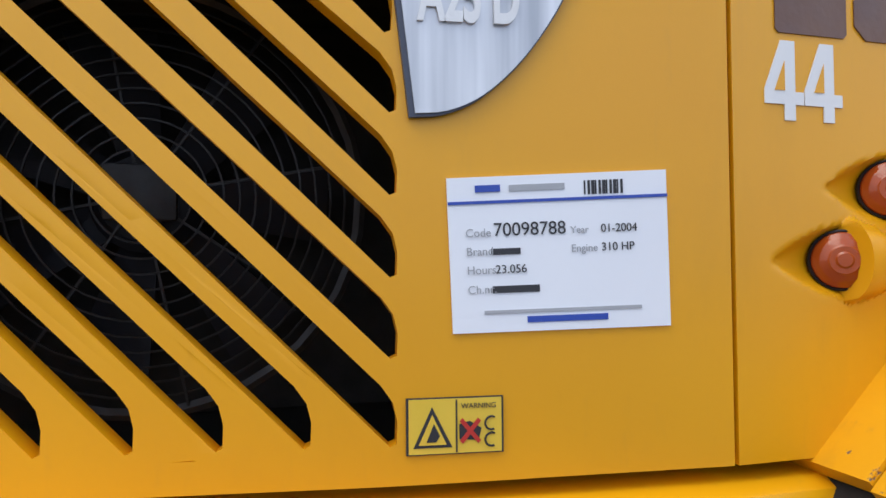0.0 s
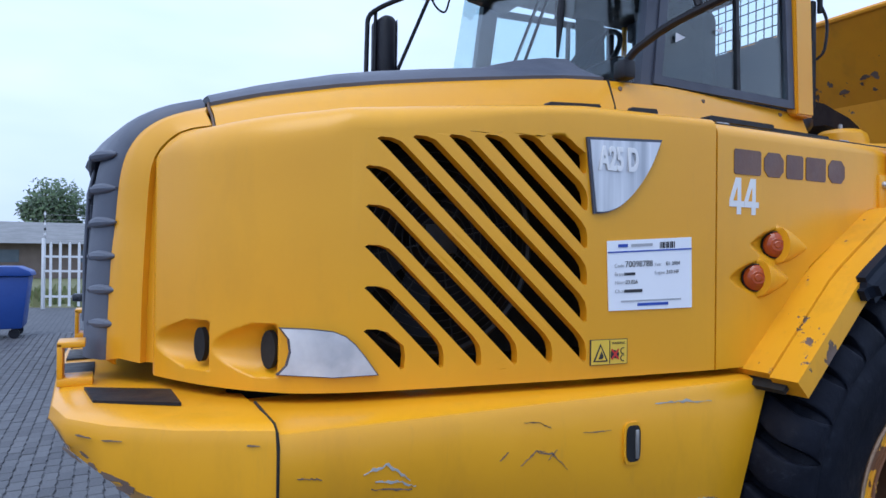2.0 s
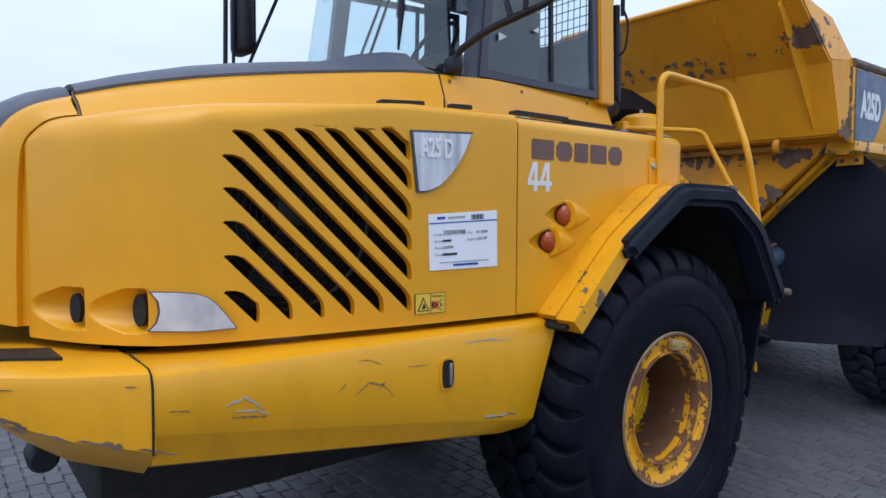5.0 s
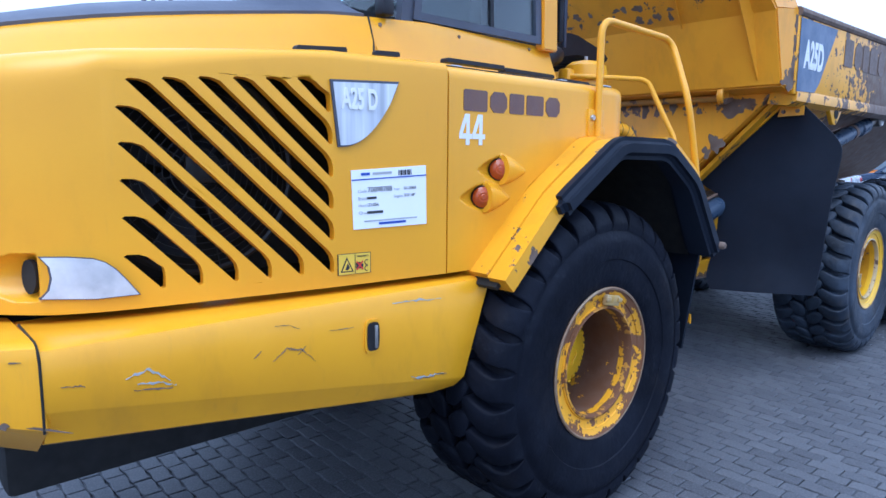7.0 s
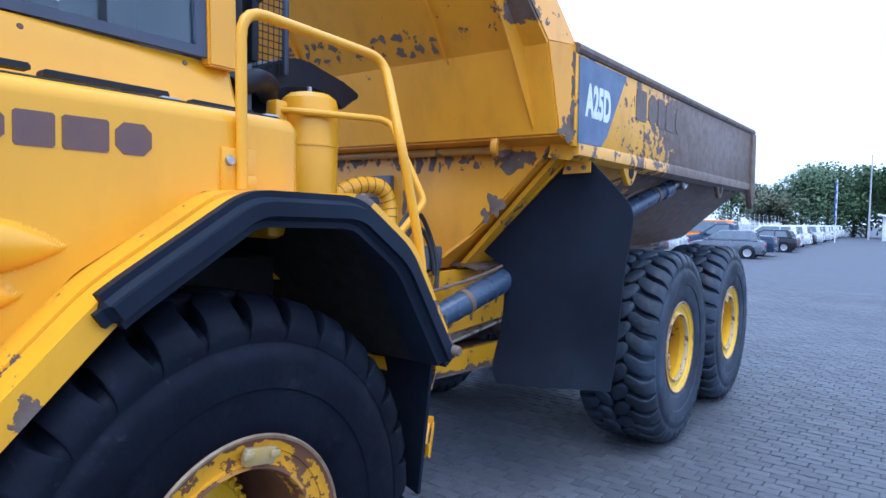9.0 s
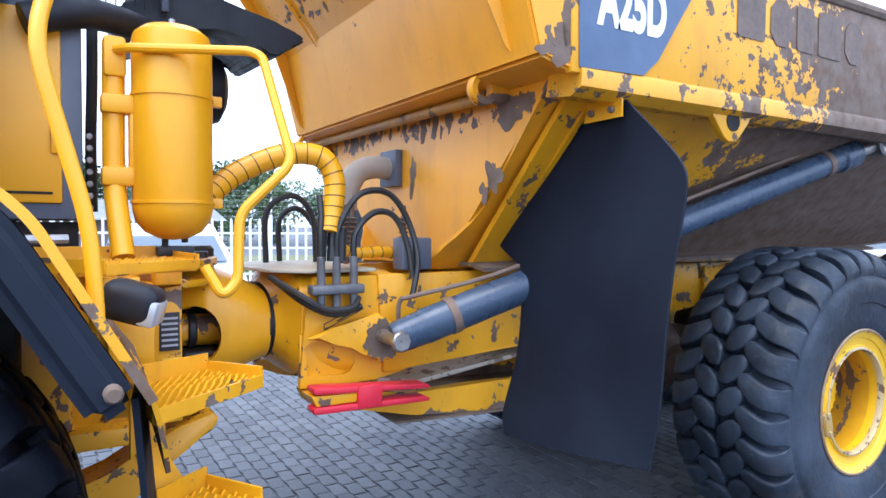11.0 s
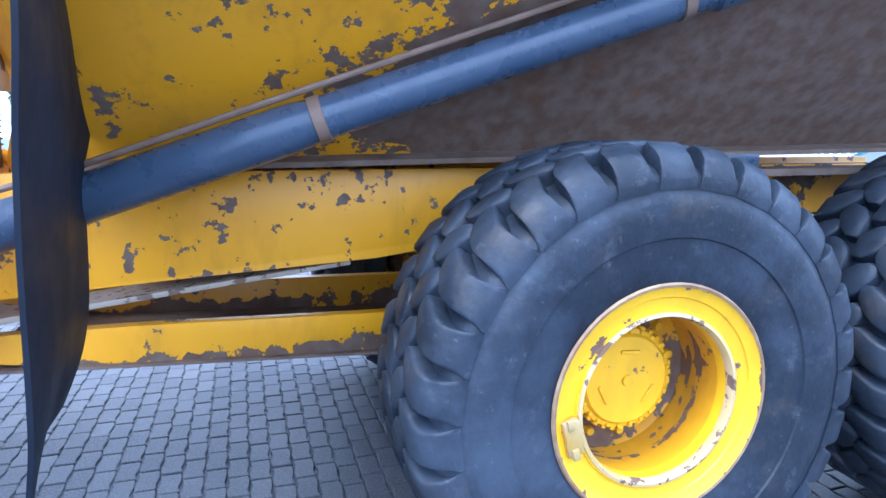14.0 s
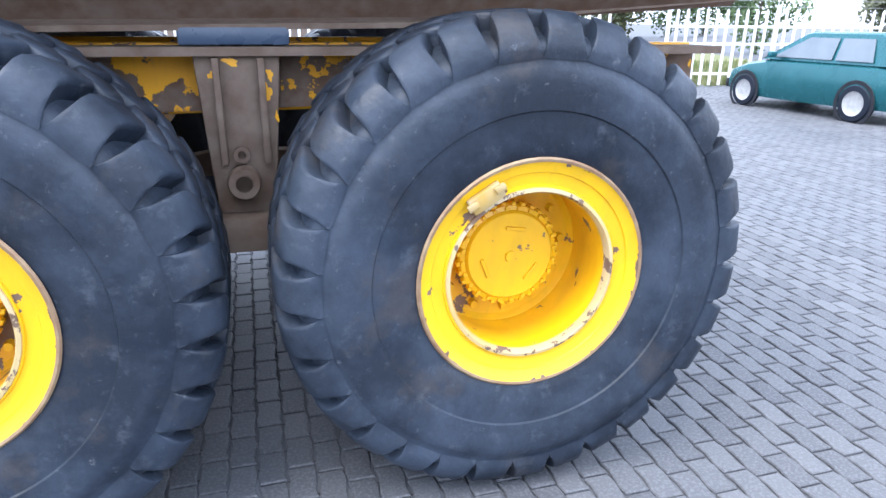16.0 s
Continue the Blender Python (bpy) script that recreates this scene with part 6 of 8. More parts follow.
box(bm, (0.845, -0.975, 1.432), (0.885, -0.955, 1.468), 0.006)
tube(bm, smooth_path([(0.87, -0.972, 1.46), (0.892, -0.985, 1.45), (0.896, -0.985, 1.415)]), 0.007, 6)
part("battery_switch", bm, M_ZINC, bracket)
bm = B()
box(bm, (0.85, -0.9575, 1.394), (0.89, -0.9555, 1.43), 0.0005)
part("switch_label", bm, M_INK, bracket)
bm = B()
box(bm, (0.838, -0.82, 1.04), (0.972, -0.72, 1.462), 0.006)
carrier = part("step_carrier", bm, M_STEP, truck, "worn yellow step carrier")
bm = B()
box(bm, (0.975, -0.80, 1.455), (1.06, -0.70, 1.51), 0.006)
part("carrier_ear", bm, M_STEP, carrier)
bm = B()
plate(bm, [(0.885, -0.925, 1.15), (0.988, -0.885, 1.15), (0.988, -0.885, 0.94), (0.885, -0.925, 0.94)], 0.012)
part("carrier_plate", bm, M_STEP, carrier)
bm = B()
plate(bm, [(0.885, -0.80, 1.10), (0.985, -0.80, 1.10), (0.985, -0.89, 1.14), (0.885, -0.925, 1.14)], 0.012)
part("carrier_plate", bm, M_STEP, carrier)
bm = B()
lathe(bm, [(0, -0.01), (0.012, -0.01), (0.014, 0)], 8)
me_sb = finish(bm, "step_bolt", M_DARKRUST)
for x, y, z in ((0.912, -0.921, 1.105), (0.965, -0.900, 1.105), (0.912, -0.921, 0.985), (0.965, -0.900, 0.985)):
    again("step_bolt", me_sb, carrier, Matrix.Translation((x, y, z)) @ Matrix.Rotation(radians(21), 4, "Z"))
bm = B()
plate(bm, [(0.90, -0.93, 0.955), (0.975, -0.90, 0.955), (1.05, -1.0, 0.825), (0.96, -1.06, 0.825)], 0.014)
part("carrier_leg", bm, M_STEP, carrier)
tread("step", (0.905, -1.30), (1.255, -1.04), (0.868, -0.97), (1.125, -0.86), 1.170, 0.030, 0.060, truck, "yellow serrated step with chipped paint", 6)
tread("step", (0.925, -1.37), (1.215, -1.17), (0.935, -1.09), (1.095, -0.975), 0.835, 0.025, 0.06, truck, "yellow serrated step with chipped paint", 6)
# back sheet of the wheel arch and the lamp wires
bm = B()
grid(bm, [[(0.888, -1.43, 1.25), (0.905, -1.42, 1.19), (0.925, -1.38, 1.10), (0.94, -1.32, 1.02)], [(0.850, -1.22, 1.335), (0.895, -1.20, 1.25), (0.925, -1.16, 1.15), (0.945, -1.12, 1.05)], [(0.82, -1.0, 1.40), (0.89, -1.0, 1.30), (0.925, -1.0, 1.20), (0.94, -1.0, 1.10)]])
part("arch_back_sheet", thicken(bm, 0.012), paint("arch_back_paint", 0.46, 0.55, seed=3.3, dirt=0.6, warm=0.3), truck, "flaking yellow sheet with bare rust")
bm = B()
box(bm, (0.785, -1.22, 1.40), (0.81, -1.12, 1.49), 0.006)
part("lamp_bracket", bm, M_ZINC, truck)
bm = B()
tube(bm, smooth_path([(0.74, -1.16, 1.47), (0.76, -1.23, 1.435), (0.79, -1.26, 1.44), (0.83, -1.25, 1.45)]), 0.006, 6)
part("lamp_wire", bm, M_HOSE, truck)
# black side lamp under the platform
bm = B()
m = Matrix.Translation((0.862, -1.27, 1.455)) @ Matrix.Rotation(radians(-25), 4, "Z") @ Matrix.Rotation(radians(15), 4, "Y")
box(bm, (-0.072, -0.055, -0.052), (0.070, 0.055, 0.052), 0.034, 3, m)
lamp = part("side_lamp", bm, M_BLACK, truck, "black side work lamp with a clear glass")
bm = B()
box(bm, (0.030, -0.048, -0.046), (0.073, 0.044, 0.020), 0.008, 2, m)
part("lamp_glass", bm, M_LAMPGLASS, lamp)

# front hitch fork and joint
bm = B()
box(bm, (0.4, -0.45, 0.55), (0.75, 0.45, 1.5), 0.02)
fork = part("hitch_fork", bm, M_FRAME, truck, "heavy yellow articulation fork")
for ob_, lo_, hi_ in (("fork_cheek", -0.40, -0.36), ("fork_cheek", 0.36, 0.40)):
    part(ob_, prism(B(), [(0.55, 0.90), (0.55, 1.50), (1.02, 1.50), (1.02, 0.90)], "y", lo_, hi_, 0.006), M_FRAME, fork)
part("label_plate", prism(B(), [(0.98, 0.92), (1.00, 1.40), (1.03, 1.42), (1.105, 1.43), (1.105, 0.92)], "y", -0.525, -0.47, 0.006), M_FRAME, fork)
part("fork_cap", prism(B(), [(0.90, 1.428), (1.115, 1.440), (1.115, 1.452), (0.90, 1.440)], "y", -0.56, -0.36, 0.003), M_FRAME, fork)
bm = B()
box(bm, (0.5, -0.5, 0.85), (0.95, 0.5, 0.92), 0.01)
part("fork_floor", bm, M_FRAME, fork)
for z, t in ((1.495, 0.035), (1.42, 0.03), (0.925, 0.05)):
    bm = B()
    poly = [(0.85, -0.42), (1.15, -0.40), (1.25, -0.30), (1.32, -0.12), (1.33, 0.0), (1.32, 0.12), (1.25, 0.30), (1.15, 0.40), (0.85, 0.42)]
    prism(bm, [(x_, y_) for x_, y_ in poly], "z", z - t / 2, z + t / 2, 0.006)
    part("fork_lug", bm, M_FRAME, fork)
bm = B()
poly = [(0.62, 0.66), (0.86, 0.72), (0.99, 0.815), (1.12, 0.872), (1.235, 0.905), (1.262, 0.88), (1.235, 0.835), (1.14, 0.79), (1.05, 0.725), (0.97, 0.64), (0.90, 0.54), (0.80, 0.45), (0.62, 0.40)]
prism(bm, poly, "y", -0.42, -0.24, 0.010)
part("fork_brace", bm, M_FRAME, fork)
# hitch body: bell that turns into the round collar, with an oval window
BELL = [(1.03, 0.12, 0.95, 1.455), (1.08, 0.18, 0.95, 1.46), (1.16, 0.25, 0.95, 1.475), (1.24, 0.30, 0.955, 1.475), (1.32, 0.31, 0.975, 1.465), (1.40, 0.30, 1.005, 1.43), (1.47, 0.285, 1.03, 1.395), (1.51, 0.28, 1.04, 1.375)]
bm = B()
rows = []
for x, hw, z0, z1 in [BELL[0]] + [tuple(p[k] + (q[k] - p[k]) * j / 6 for k in range(4)) for p, q in zip(BELL, BELL[1:]) for j in range(1, 7)]:
    zc, hz = (z0 + z1) / 2, (z1 - z0) / 2
    rows.append([(x, hw * math.copysign(abs(math.cos(a)) ** 0.75, math.cos(a)), zc + hz * math.copysign(abs(math.sin(a)) ** 0.75, math.sin(a))) for a in [2 * math.pi * j / 96 for j in range(97)]])
grid(bm, rows)
bmesh.ops.remove_doubles(bm, verts=bm.verts[:], dist=0.0005)


def in_window(p, k=1.0):
    return p.y < 0 and ((p.x - 1.195) / 0.100) ** 2 + ((p.z - 1.19) / 0.128) ** 2 < k


gone = [f for f in bm.faces if in_window(f.calc_center_median())]
rim = {v for f in gone for v in f.verts}
bmesh.ops.delete(bm, geom=gone, context="FACES")
for v in rim:
    if v.is_valid and v.link_faces:
        d = Vector(((v.co.x - 1.195) / 0.100, (v.co.z - 1.19) / 0.128)).normalized()
        v.co.x, v.co.z = 1.195 + d.x * 0.100, 1.19 + d.y * 0.128
hitch = part("hitch_bell", thicken(bm, 0.022), M_CAST, truck, "cast yellow articulation joint with an oval window")
bm = B()
rod(bm, (1.10, -0.10, 1.20), (1.40, -0.10, 1.19), 0.07, 16)
part("drive_shaft", bm, M_FRAME, hitch)
bm = B()
rod(bm, (1.19, -0.10, 1.20), (1.225, -0.10, 1.20), 0.085, 16)
part("shaft_seal", bm, M_HOSE, hitch)
bm = B()
box(bm, (1.16, -0.24, 1.09), (1.30, -0.10, 1.12), 0.01)
part("grease_block", bm, M_HOSE, hitch)
# added near-black sheet: the shade seen through the oval window
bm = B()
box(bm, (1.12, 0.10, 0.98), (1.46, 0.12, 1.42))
part("bell_shade_sheet", bm, M_SHADE, hitch)
bm = B()
lathe(bm, [(0.255, -0.012), (0.285, -0.012), (0.285, 0.012), (0.255, 0.012)], 32, Matrix.Translation((1.518, 0, 1.21)) @ Matrix.Diagonal((1, 1, 0.62, 1)) @ Matrix.Rotation(radians(90), 4, "Z"))
part("joint_seal", bm, M_BLACK, hitch)
for z0, z1 in ((0.88, 1.0), (1.40, 1.56)):
    bm = B()
    rod(bm, (1.24, 0, z0), (1.24, 0, z1), 0.09, 20)
    part("pivot_pin", bm, M_HOSE, hitch)
bm = B()
lathe(bm, [(0.09, 0.948), (0.20, 0.948), (0.205, 0.958), (0.20, 0.968), (0.09, 0.968)], 28, Matrix.Translation((1.24, 0, 0)) @ Matrix.Rotation(radians(90), 4, "X"))
part("pivot_seal", bm, M_HOSE, hitch)
bm = B()
rod(bm, (1.24, -0.18, 1.51), (1.24, -0.18, 1.54), 0.03, 10)
part("grease_cap", bm, M_HOSE, hitch)
bm = B()
box(bm, (1.025, -0.532, 1.19), (1.095, -0.524, 1.33), 0.001)
tag_ = part("data_label", bm, M_INK, fork, "small black data label")
for k in range(6):
    bm = B()
    box(bm, (1.032, -0.5345, 1.205 + 0.02 * k), (1.088, -0.5325, 1.213 + 0.02 * k))
    part("printed_bar", bm, M_INKGREY, tag_)
bm = B()
box(bm, (1.035, -0.530, 1.06), (1.09, -0.524, 1.16), 0.001)
part("warning_label", bm, M_DECALYEL, fork)

# ---- rear frame ----
bm = B()
# round collar and box head
rows = []
for x, hw, z0, z1, sq in ((1.53, 0.285, 1.035, 1.385, 0.9), (1.57, 0.31, 1.02, 1.42, 0.7), (1.61, 0.39, 0.98, 1.445, 0.45), (1.80, 0.42, 0.97, 1.445, 0.3), (2.05, 0.42, 0.97, 1.445, 0.25)):
    zc, hz = (z0 + z1) / 2, (z1 - z0) / 2
    rows.append([(x, hw * math.copysign(abs(math.cos(a)) ** sq, math.cos(a)), zc + hz * math.copysign(abs(math.sin(a)) ** sq, math.sin(a))) for a in [2 * math.pi * (j + 0.5) / 32 for j in range(33)]])
grid(bm, rows)
bmesh.ops.remove_doubles(bm, verts=bm.verts[:], dist=0.0005)
bmesh.ops.holes_fill(bm, edges=[e for e in bm.edges if e.is_boundary])
head = part("frame_head", bm, M_FRAME, truck, "yellow box head of the rear frame")
for s in (1, -1):
    bm = B()
    prism(bm, [(1.95, 1.435), (7.0, 1.435), (7.0, 1.20), (4.2, 1.17), (3.5, 1.08), (2.7, 1.035), (1.98, 0.985)], "y", s * -0.44, s * -0.38, 0.006)
    rail_ = part("frame_rail", bm, M_FRAME, truck, "yellow rear frame rail with chipped paint")
    bm = B()
    prism(bm, [(1.60, 0.95), (2.15, 0.862), (2.57, 0.862), (3.9, 0.835), (3.9, 0.665), (2.52, 0.718), (2.16, 0.755), (1.75, 0.85), (1.62, 0.90)], "y", s * -0.40, s * -0.34, 0.006)
    part("lower_rail", bm, M_RAIL, truck, "yellow lower frame rail with bare rusty edge")
    bm = B()
    prism(bm, [(1.95, 0.945), (2.15, 0.905), (3.4, 1.055), (3.4, 1.075), (2.15, 0.925), (1.97, 0.965)], "y", s * -0.425, s * -0.20, 0.003)
    part("rail_flange", bm, M_SCRAPED, truck, "pale scraped steel flange")
    bm = B()
    prism(bm, [(2.05, 0.745), (3.9, 0.665), (3.9, 0.655), (2.05, 0.735)], "y", s * -0.43, s * 0.0)
    part("belly_plate", bm, M_DARKRUST, truck)
    # side plate of the head with a pocket, and the worn patch round the cylinder pin
    bm = B()
    outer = [(1.60, 1.05), (1.592, 0.955), (1.95, 0.955), (2.10, 0.985), (2.10, 1.43), (1.66, 1.43), (1.62, 1.30)]
    pocket = [(1.625, 1.005), (1.615, 1.13), (1.64, 1.15), (1.73, 1.150), (1.79, 1.125), (1.835, 1.09), (1.845, 1.045), (1.825, 1.01), (1.79, 0.995)]
    loops = [[bm.verts.new((x, s * -0.421, z)) for x, z in poly] for poly in (outer, pocket)]
    flat = [v for vs in loops for v in vs]
    for tri in tessellate_polygon([[Vector((x, z, 0)) for x, z in poly] for poly in (outer, pocket)]):
        bm.faces.new([flat[k] for k in tri])
    pb = B()
    box(pb, (1.60, s * -0.395, 0.97), (1.88, s * -0.375, 1.18), 0.004)
    part("pocket_floor", pb, M_FRAME, head)
    part("head_side", thicken(bm, 0.035 if s > 0 else 0.03), M_FRAME, head, "yellow side plate with a pocket")
    bm = B()
    prism(bm, [(1.60, 1.175), (1.73, 1.155), (1.80, 1.125), (1.86, 1.10), (1.93, 1.05), (2.02, 1.06), (2.04, 1.20), (1.93, 1.27), (1.86, 1.25), (1.72, 1.215)], "y", s * -0.485, s * -0.455, 0.012)
    boss = part("cylinder_boss", bm, M_FRAME, head)
    bm = B()
    rg = random.Random(5)
    ragged = [(1.947 + r_ * math.cos(a_), 1.145 + r_ * 1.05 * math.sin(a_)) for a_, r_ in [(2 * math.pi * k / 36, rg.uniform(0.072, 0.098)) for k in range(36)]]
    prism(bm, ragged, "y", s * -0.489, s * -0.484)
    part("boss_face", bm, M_DARKRUST, boss, "bare dark rusty patch")
    # lift cylinder
    p0, p1 = Vector((1.945, s * -0.60, 1.167)), Vector((4.80, s * -1.165, 2.153))
    d = (p1 - p0).normalized()
    bm = B()
    L = (p1 - p0).length
    lathe(bm, [(0, 0.0), (0.062, 0.0), (0.07, 0.02), (0.075, 0.14), (0.078, 0.145), (0.077, L * 0.43), (0.069, L * 0.45), (0.069, L * 0.885), (0.082, L * 0.89), (0.082, L * 0.93), (0.06, L * 0.94), (0, L * 0.94)], 28, along(p0, p1))
    cyl = part("lift_cylinder", bm, M_BLUE, truck, "dark blue steel hoist cylinder")
    bm = B()
    rod(bm, p0 + d * (L * 0.93), p1, 0.045, 16)
    rod(bm, p1 + Vector((0, s * -0.06, 0)), p1 + Vector((0, s * 0.06, 0)), 0.08, 20)
    part("cylinder_rod", bm, M_STEEL, cyl)
    bm = B()
    rod(bm, p0 + Vector((0, s * -0.08, 0)), p0 + Vector((0, s * 0.15, 0)), 0.03, 14)
    rod(bm, p0 + Vector((0, s * -0.085, 0)), p0 + Vector((0, s * -0.055, 0)), 0.045, 8)
    part("cylinder_pin", bm, M_STEEL, cyl)
    for t in (0.092, 0.455, 0.855):
        bm = B()
        rc = 0.077 if t < 0.45 else 0.069
        lathe(bm, [(rc, -0.02), (rc + 0.006, -0.018), (rc + 0.006, 0.018), (rc, 0.02)], 28, along(p0 + d * (L * t), p1))
        part("cylinder_clamp", bm, M_LINE, cyl)
    bm = B()
    up = Vector((0, 0, 0.105))
    tube(bm, smooth_path([(2.02, s * -0.50, 1.22), (2.02, s * -0.52, 1.32), (2.08, s * -0.56, 1.345), p0 + d * 0.55 + up, p0 + d * 1.4 + up, p0 + d * (L * 0.86) + up, p0 + d * (L * 0.90) + up * 0.8]), 0.011, 8)
    part("hydraulic_line", bm, M_LINE, cyl)
    # bogie post between the rear wheels
    bm = B()
    prism(bm, [(4.875, 1.40), (5.17, 1.40), (5.12, 0.82), (5.06, 0.76), (4.95, 0.76), (4.91, 0.85)], "y", s * -0.63, s * -0.55, 0.01)
    bogie = part("bogie_post", bm, M_DARKRUST, truck, "rusty brown bogie post")
    near_bogie = bogie if s > 0 else near_bogie
    for x in (4.95, 5.10):
        bm = B()
        box(bm, (x - 0.012, s * -0.64, 1.02), (x + 0.012, s * -0.68, 1.39), 0.004)
        part("post_rib", bm, M_DARKRUST, bogie)
    bm = B()
    lathe(bm, [(0.03, -0.70), (0.055, -0.70), (0.06, -0.69), (0.06, -0.60)], 20, Matrix.Translation((5.01, 0, 0.95)) @ Matrix.Scale(s, 4, (0, 1, 0)))
    lathe(bm, [(0.015, -0.66), (0.03, -0.66), (0.03, -0.60)], 14, Matrix.Translation((5.01, 0, 1.05)) @ Matrix.Scale(s, 4, (0, 1, 0)))
    part("post_eye", bm, M_DARKRUST, bogie)
    bm = B()
    prism(bm, [(4.2, 1.41), (7.0, 1.41), (7.0, 1.22), (4.2, 1.18)], "y", s * -0.47, s * -0.45)
    part("rail_plate", bm, paint("rail_rust", 0.5, 0.6, seed=2.6, dirt=0.6), truck)
    bm = B()
    prism(bm, [(4.45, 1.425), (7.0, 1.425), (7.0, 1.395), (4.45, 1.395)], "y", s * -0.66, s * -0.44)
    part("rail_flange", bm, M_DARKRUST, truck)
    bm = B()
    box(bm, (4.83, s * -0.60, 1.428), (5.21, s * -0.42, 1.50), 0.012)
    part("rubber_pad", bm, M_BLUE, truck, "dark blue rubber support pad")
    bm = B()
    rows = []
    prism(bm, [(4.35, 0.75), (4.8, 0.83), (5.3, 0.83), (5.7, 0.75), (5.7, 0.65), (5.3, 0.70), (4.8, 0.70), (4.35, 0.65)], "y", s * -0.72, s * -0.62, 0.01)
    part("bogie_beam", bm, M_DARKRUST, truck)
bm = B()
for x in (2.6, 3.6, 4.6, 6.3):
    box(bm, (x, -0.39, 1.1), (x + 0.12, 0.39, 1.38))
part("frame_crossmember", bm, M_FRAME, truck)

# red steering lock bar
bm = B()
for z, e in ((0.968, 0.93), (0.885, 0.872)):
    prism(bm, [(1.605, z + 0.013), (1.62, z + 0.016), (2.13, e + 0.014), (2.16, e), (2.15, e - 0.012), (1.62, z - 0.013), (1.605, z - 0.008)], "y", -0.555, -0.47, 0.004)
box(bm, (1.80, -0.562, 0.872), (1.915, -0.54, 0.972), 0.006)
bar_ = part("steering_lock", bm, M_RED, truck, "bright red steering lock bar")
bm = B()
prism(bm, [(1.60, 0.948), (1.80, 0.942), (1.80, 0.902), (1.62, 0.902)], "y", -0.545, -0.42, 0.004)
part("lock_lug", bm, M_FRAME, bar_)
# head top plate, hoses, valves
bm = B()
prism(bm, [(1.46, -0.12), (1.50, -0.30), (1.62, -0.42), (1.95, -0.42), (1.95, 0.42), (1.62, 0.42), (1.50, 0.30), (1.46, 0.12)], "z", 1.448, 1.462, 0.003)
part("head_plate", bm, plain("dusty_plate", (0.45, 0.38, 0.27), (0.52, 0.45, 0.34), 0.6, 0, 6), head)
bm = B()
box(bm, (1.62, -0.50, 1.36), (1.86, -0.43, 1.40), 0.008)
for x in (1.67, 1.74, 1.82):
    rod(bm, (x, -0.465, 1.30), (x, -0.465, 1.52), 0.018, 10)
part("hose_manifold", bm, M_FITTING, head)
hoses = [
    [(1.67, -0.465, 1.52), (1.67, -0.46, 1.62), (1.68, -0.44, 1.70), (1.68, -0.42, 1.78)],
    [(1.74, -0.465, 1.52), (1.75, -0.47, 1.65), (1.85, -0.46, 1.79), (2.0, -0.44, 1.80), (2.10, -0.44, 1.68), (2.13, -0.48, 1.50), (2.08, -0.52, 1.33)],
    [(1.82, -0.465, 1.50), (1.83, -0.46, 1.62), (1.92, -0.45, 1.71), (2.02, -0.45, 1.70), (2.08, -0.47, 1.58), (2.10, -0.49, 1.42)],
    [(1.50, -0.30, 1.43), (1.58, -0.46, 1.36), (1.68, -0.50, 1.30), (1.80, -0.50, 1.30), (1.84, -0.47, 1.34)],
    [(1.52, -0.28, 1.42), (1.60, -0.44, 1.33), (1.72, -0.48, 1.275), (1.85, -0.48, 1.30)],
    [(1.60, 0.1, 1.47), (1.60, 0.08, 1.72), (1.72, 0.05, 1.80), (1.82, 0.05, 1.70), (1.84, 0.05, 1.47)],
    [(1.70, 0.2, 1.47), (1.70, 0.2, 1.68), (1.80, 0.2, 1.74), (1.90, 0.2, 1.62), (1.90, 0.2, 1.47)],
]
for pts in hoses:
    bm = B()
    tube(bm, smooth_path(pts), 0.0145, 8)
    part("hydraulic_hose", bm, M_HOSE, truck, "black hydraulic hose")


def spiral_hose(pts, r, name):
    path = smooth_path(pts, 10)
    n = len(path)
    bm = B()
    tube(bm, path, r, 14)
    hose = part(name, bm, M_PIPE, truck, "thick hose in yellow spiral wrap")
    run = 0.0
    for a, b in zip(path, path[1:]):
        run += (b - a).length
        if run > 0.045:
            run = 0.0
            d = (b - a).normalized()
            u = d.cross(Vector((0, 1, 0.1))).normalized()
            v = d.cross(u)
            bm = B()
            tube(bm, [b + (u * math.cos(k * 0.4) + v * math.sin(k * 0.4)) * (r + 0.0003) + d * (0.016 * k / 16 - 0.008) for k in range(17)], 0.0022, 5)
            part("wrap_seam", bm, M_HOSE, hose)
    return hose


spiral_hose([(1.19, -0.40, 1.74), (1.36, -0.32, 1.87), (1.55, -0.34, 1.955), (1.70, -0.38, 1.95), (1.755, -0.40, 1.85), (1.735, -0.42, 1.70), (1.715, -0.44, 1.62)], 0.048, "wrapped_hose")
for x in (1.675, 1.725, 1.765):
    bm = B()
    tube(bm, [(x + 0.01, -0.44, 1.64), (x, -0.45, 1.50)], 0.024, 8)
    part("hose_end", bm, M_HOSE, truck)
spiral_hose([(1.78, -0.30, 1.58), (1.88, -0.30, 1.53), (2.05, -0.30, 1.53), (2.16, -0.30, 1.50), (2.25, -0.28, 1.47)], 0.026, "wrapped_hose")
for y, x in ((0.0, 1.98), (0.1, 2.06), (-0.1, 2.26)):
    bm = B()
    rod(bm, (x, y, 1.45), (x, y, 1.76), 0.012, 8)
    for k in range(9):
        lathe(bm, [(0.012, -0.008), (0.03, 0), (0.012, 0.008)], 12, Matrix.Translation((x, y, 1.50 + 0.024 * k)) @ Matrix.Rotation(radians(90), 4, "X"))
    part("spring_damper", bm, M_DARKRUST, truck)
bm = B()
box(bm, (2.06, -0.46, 1.45), (2.22, -0.36, 1.60), 0.012)
part("valve_block", bm, M_GREY, truck)
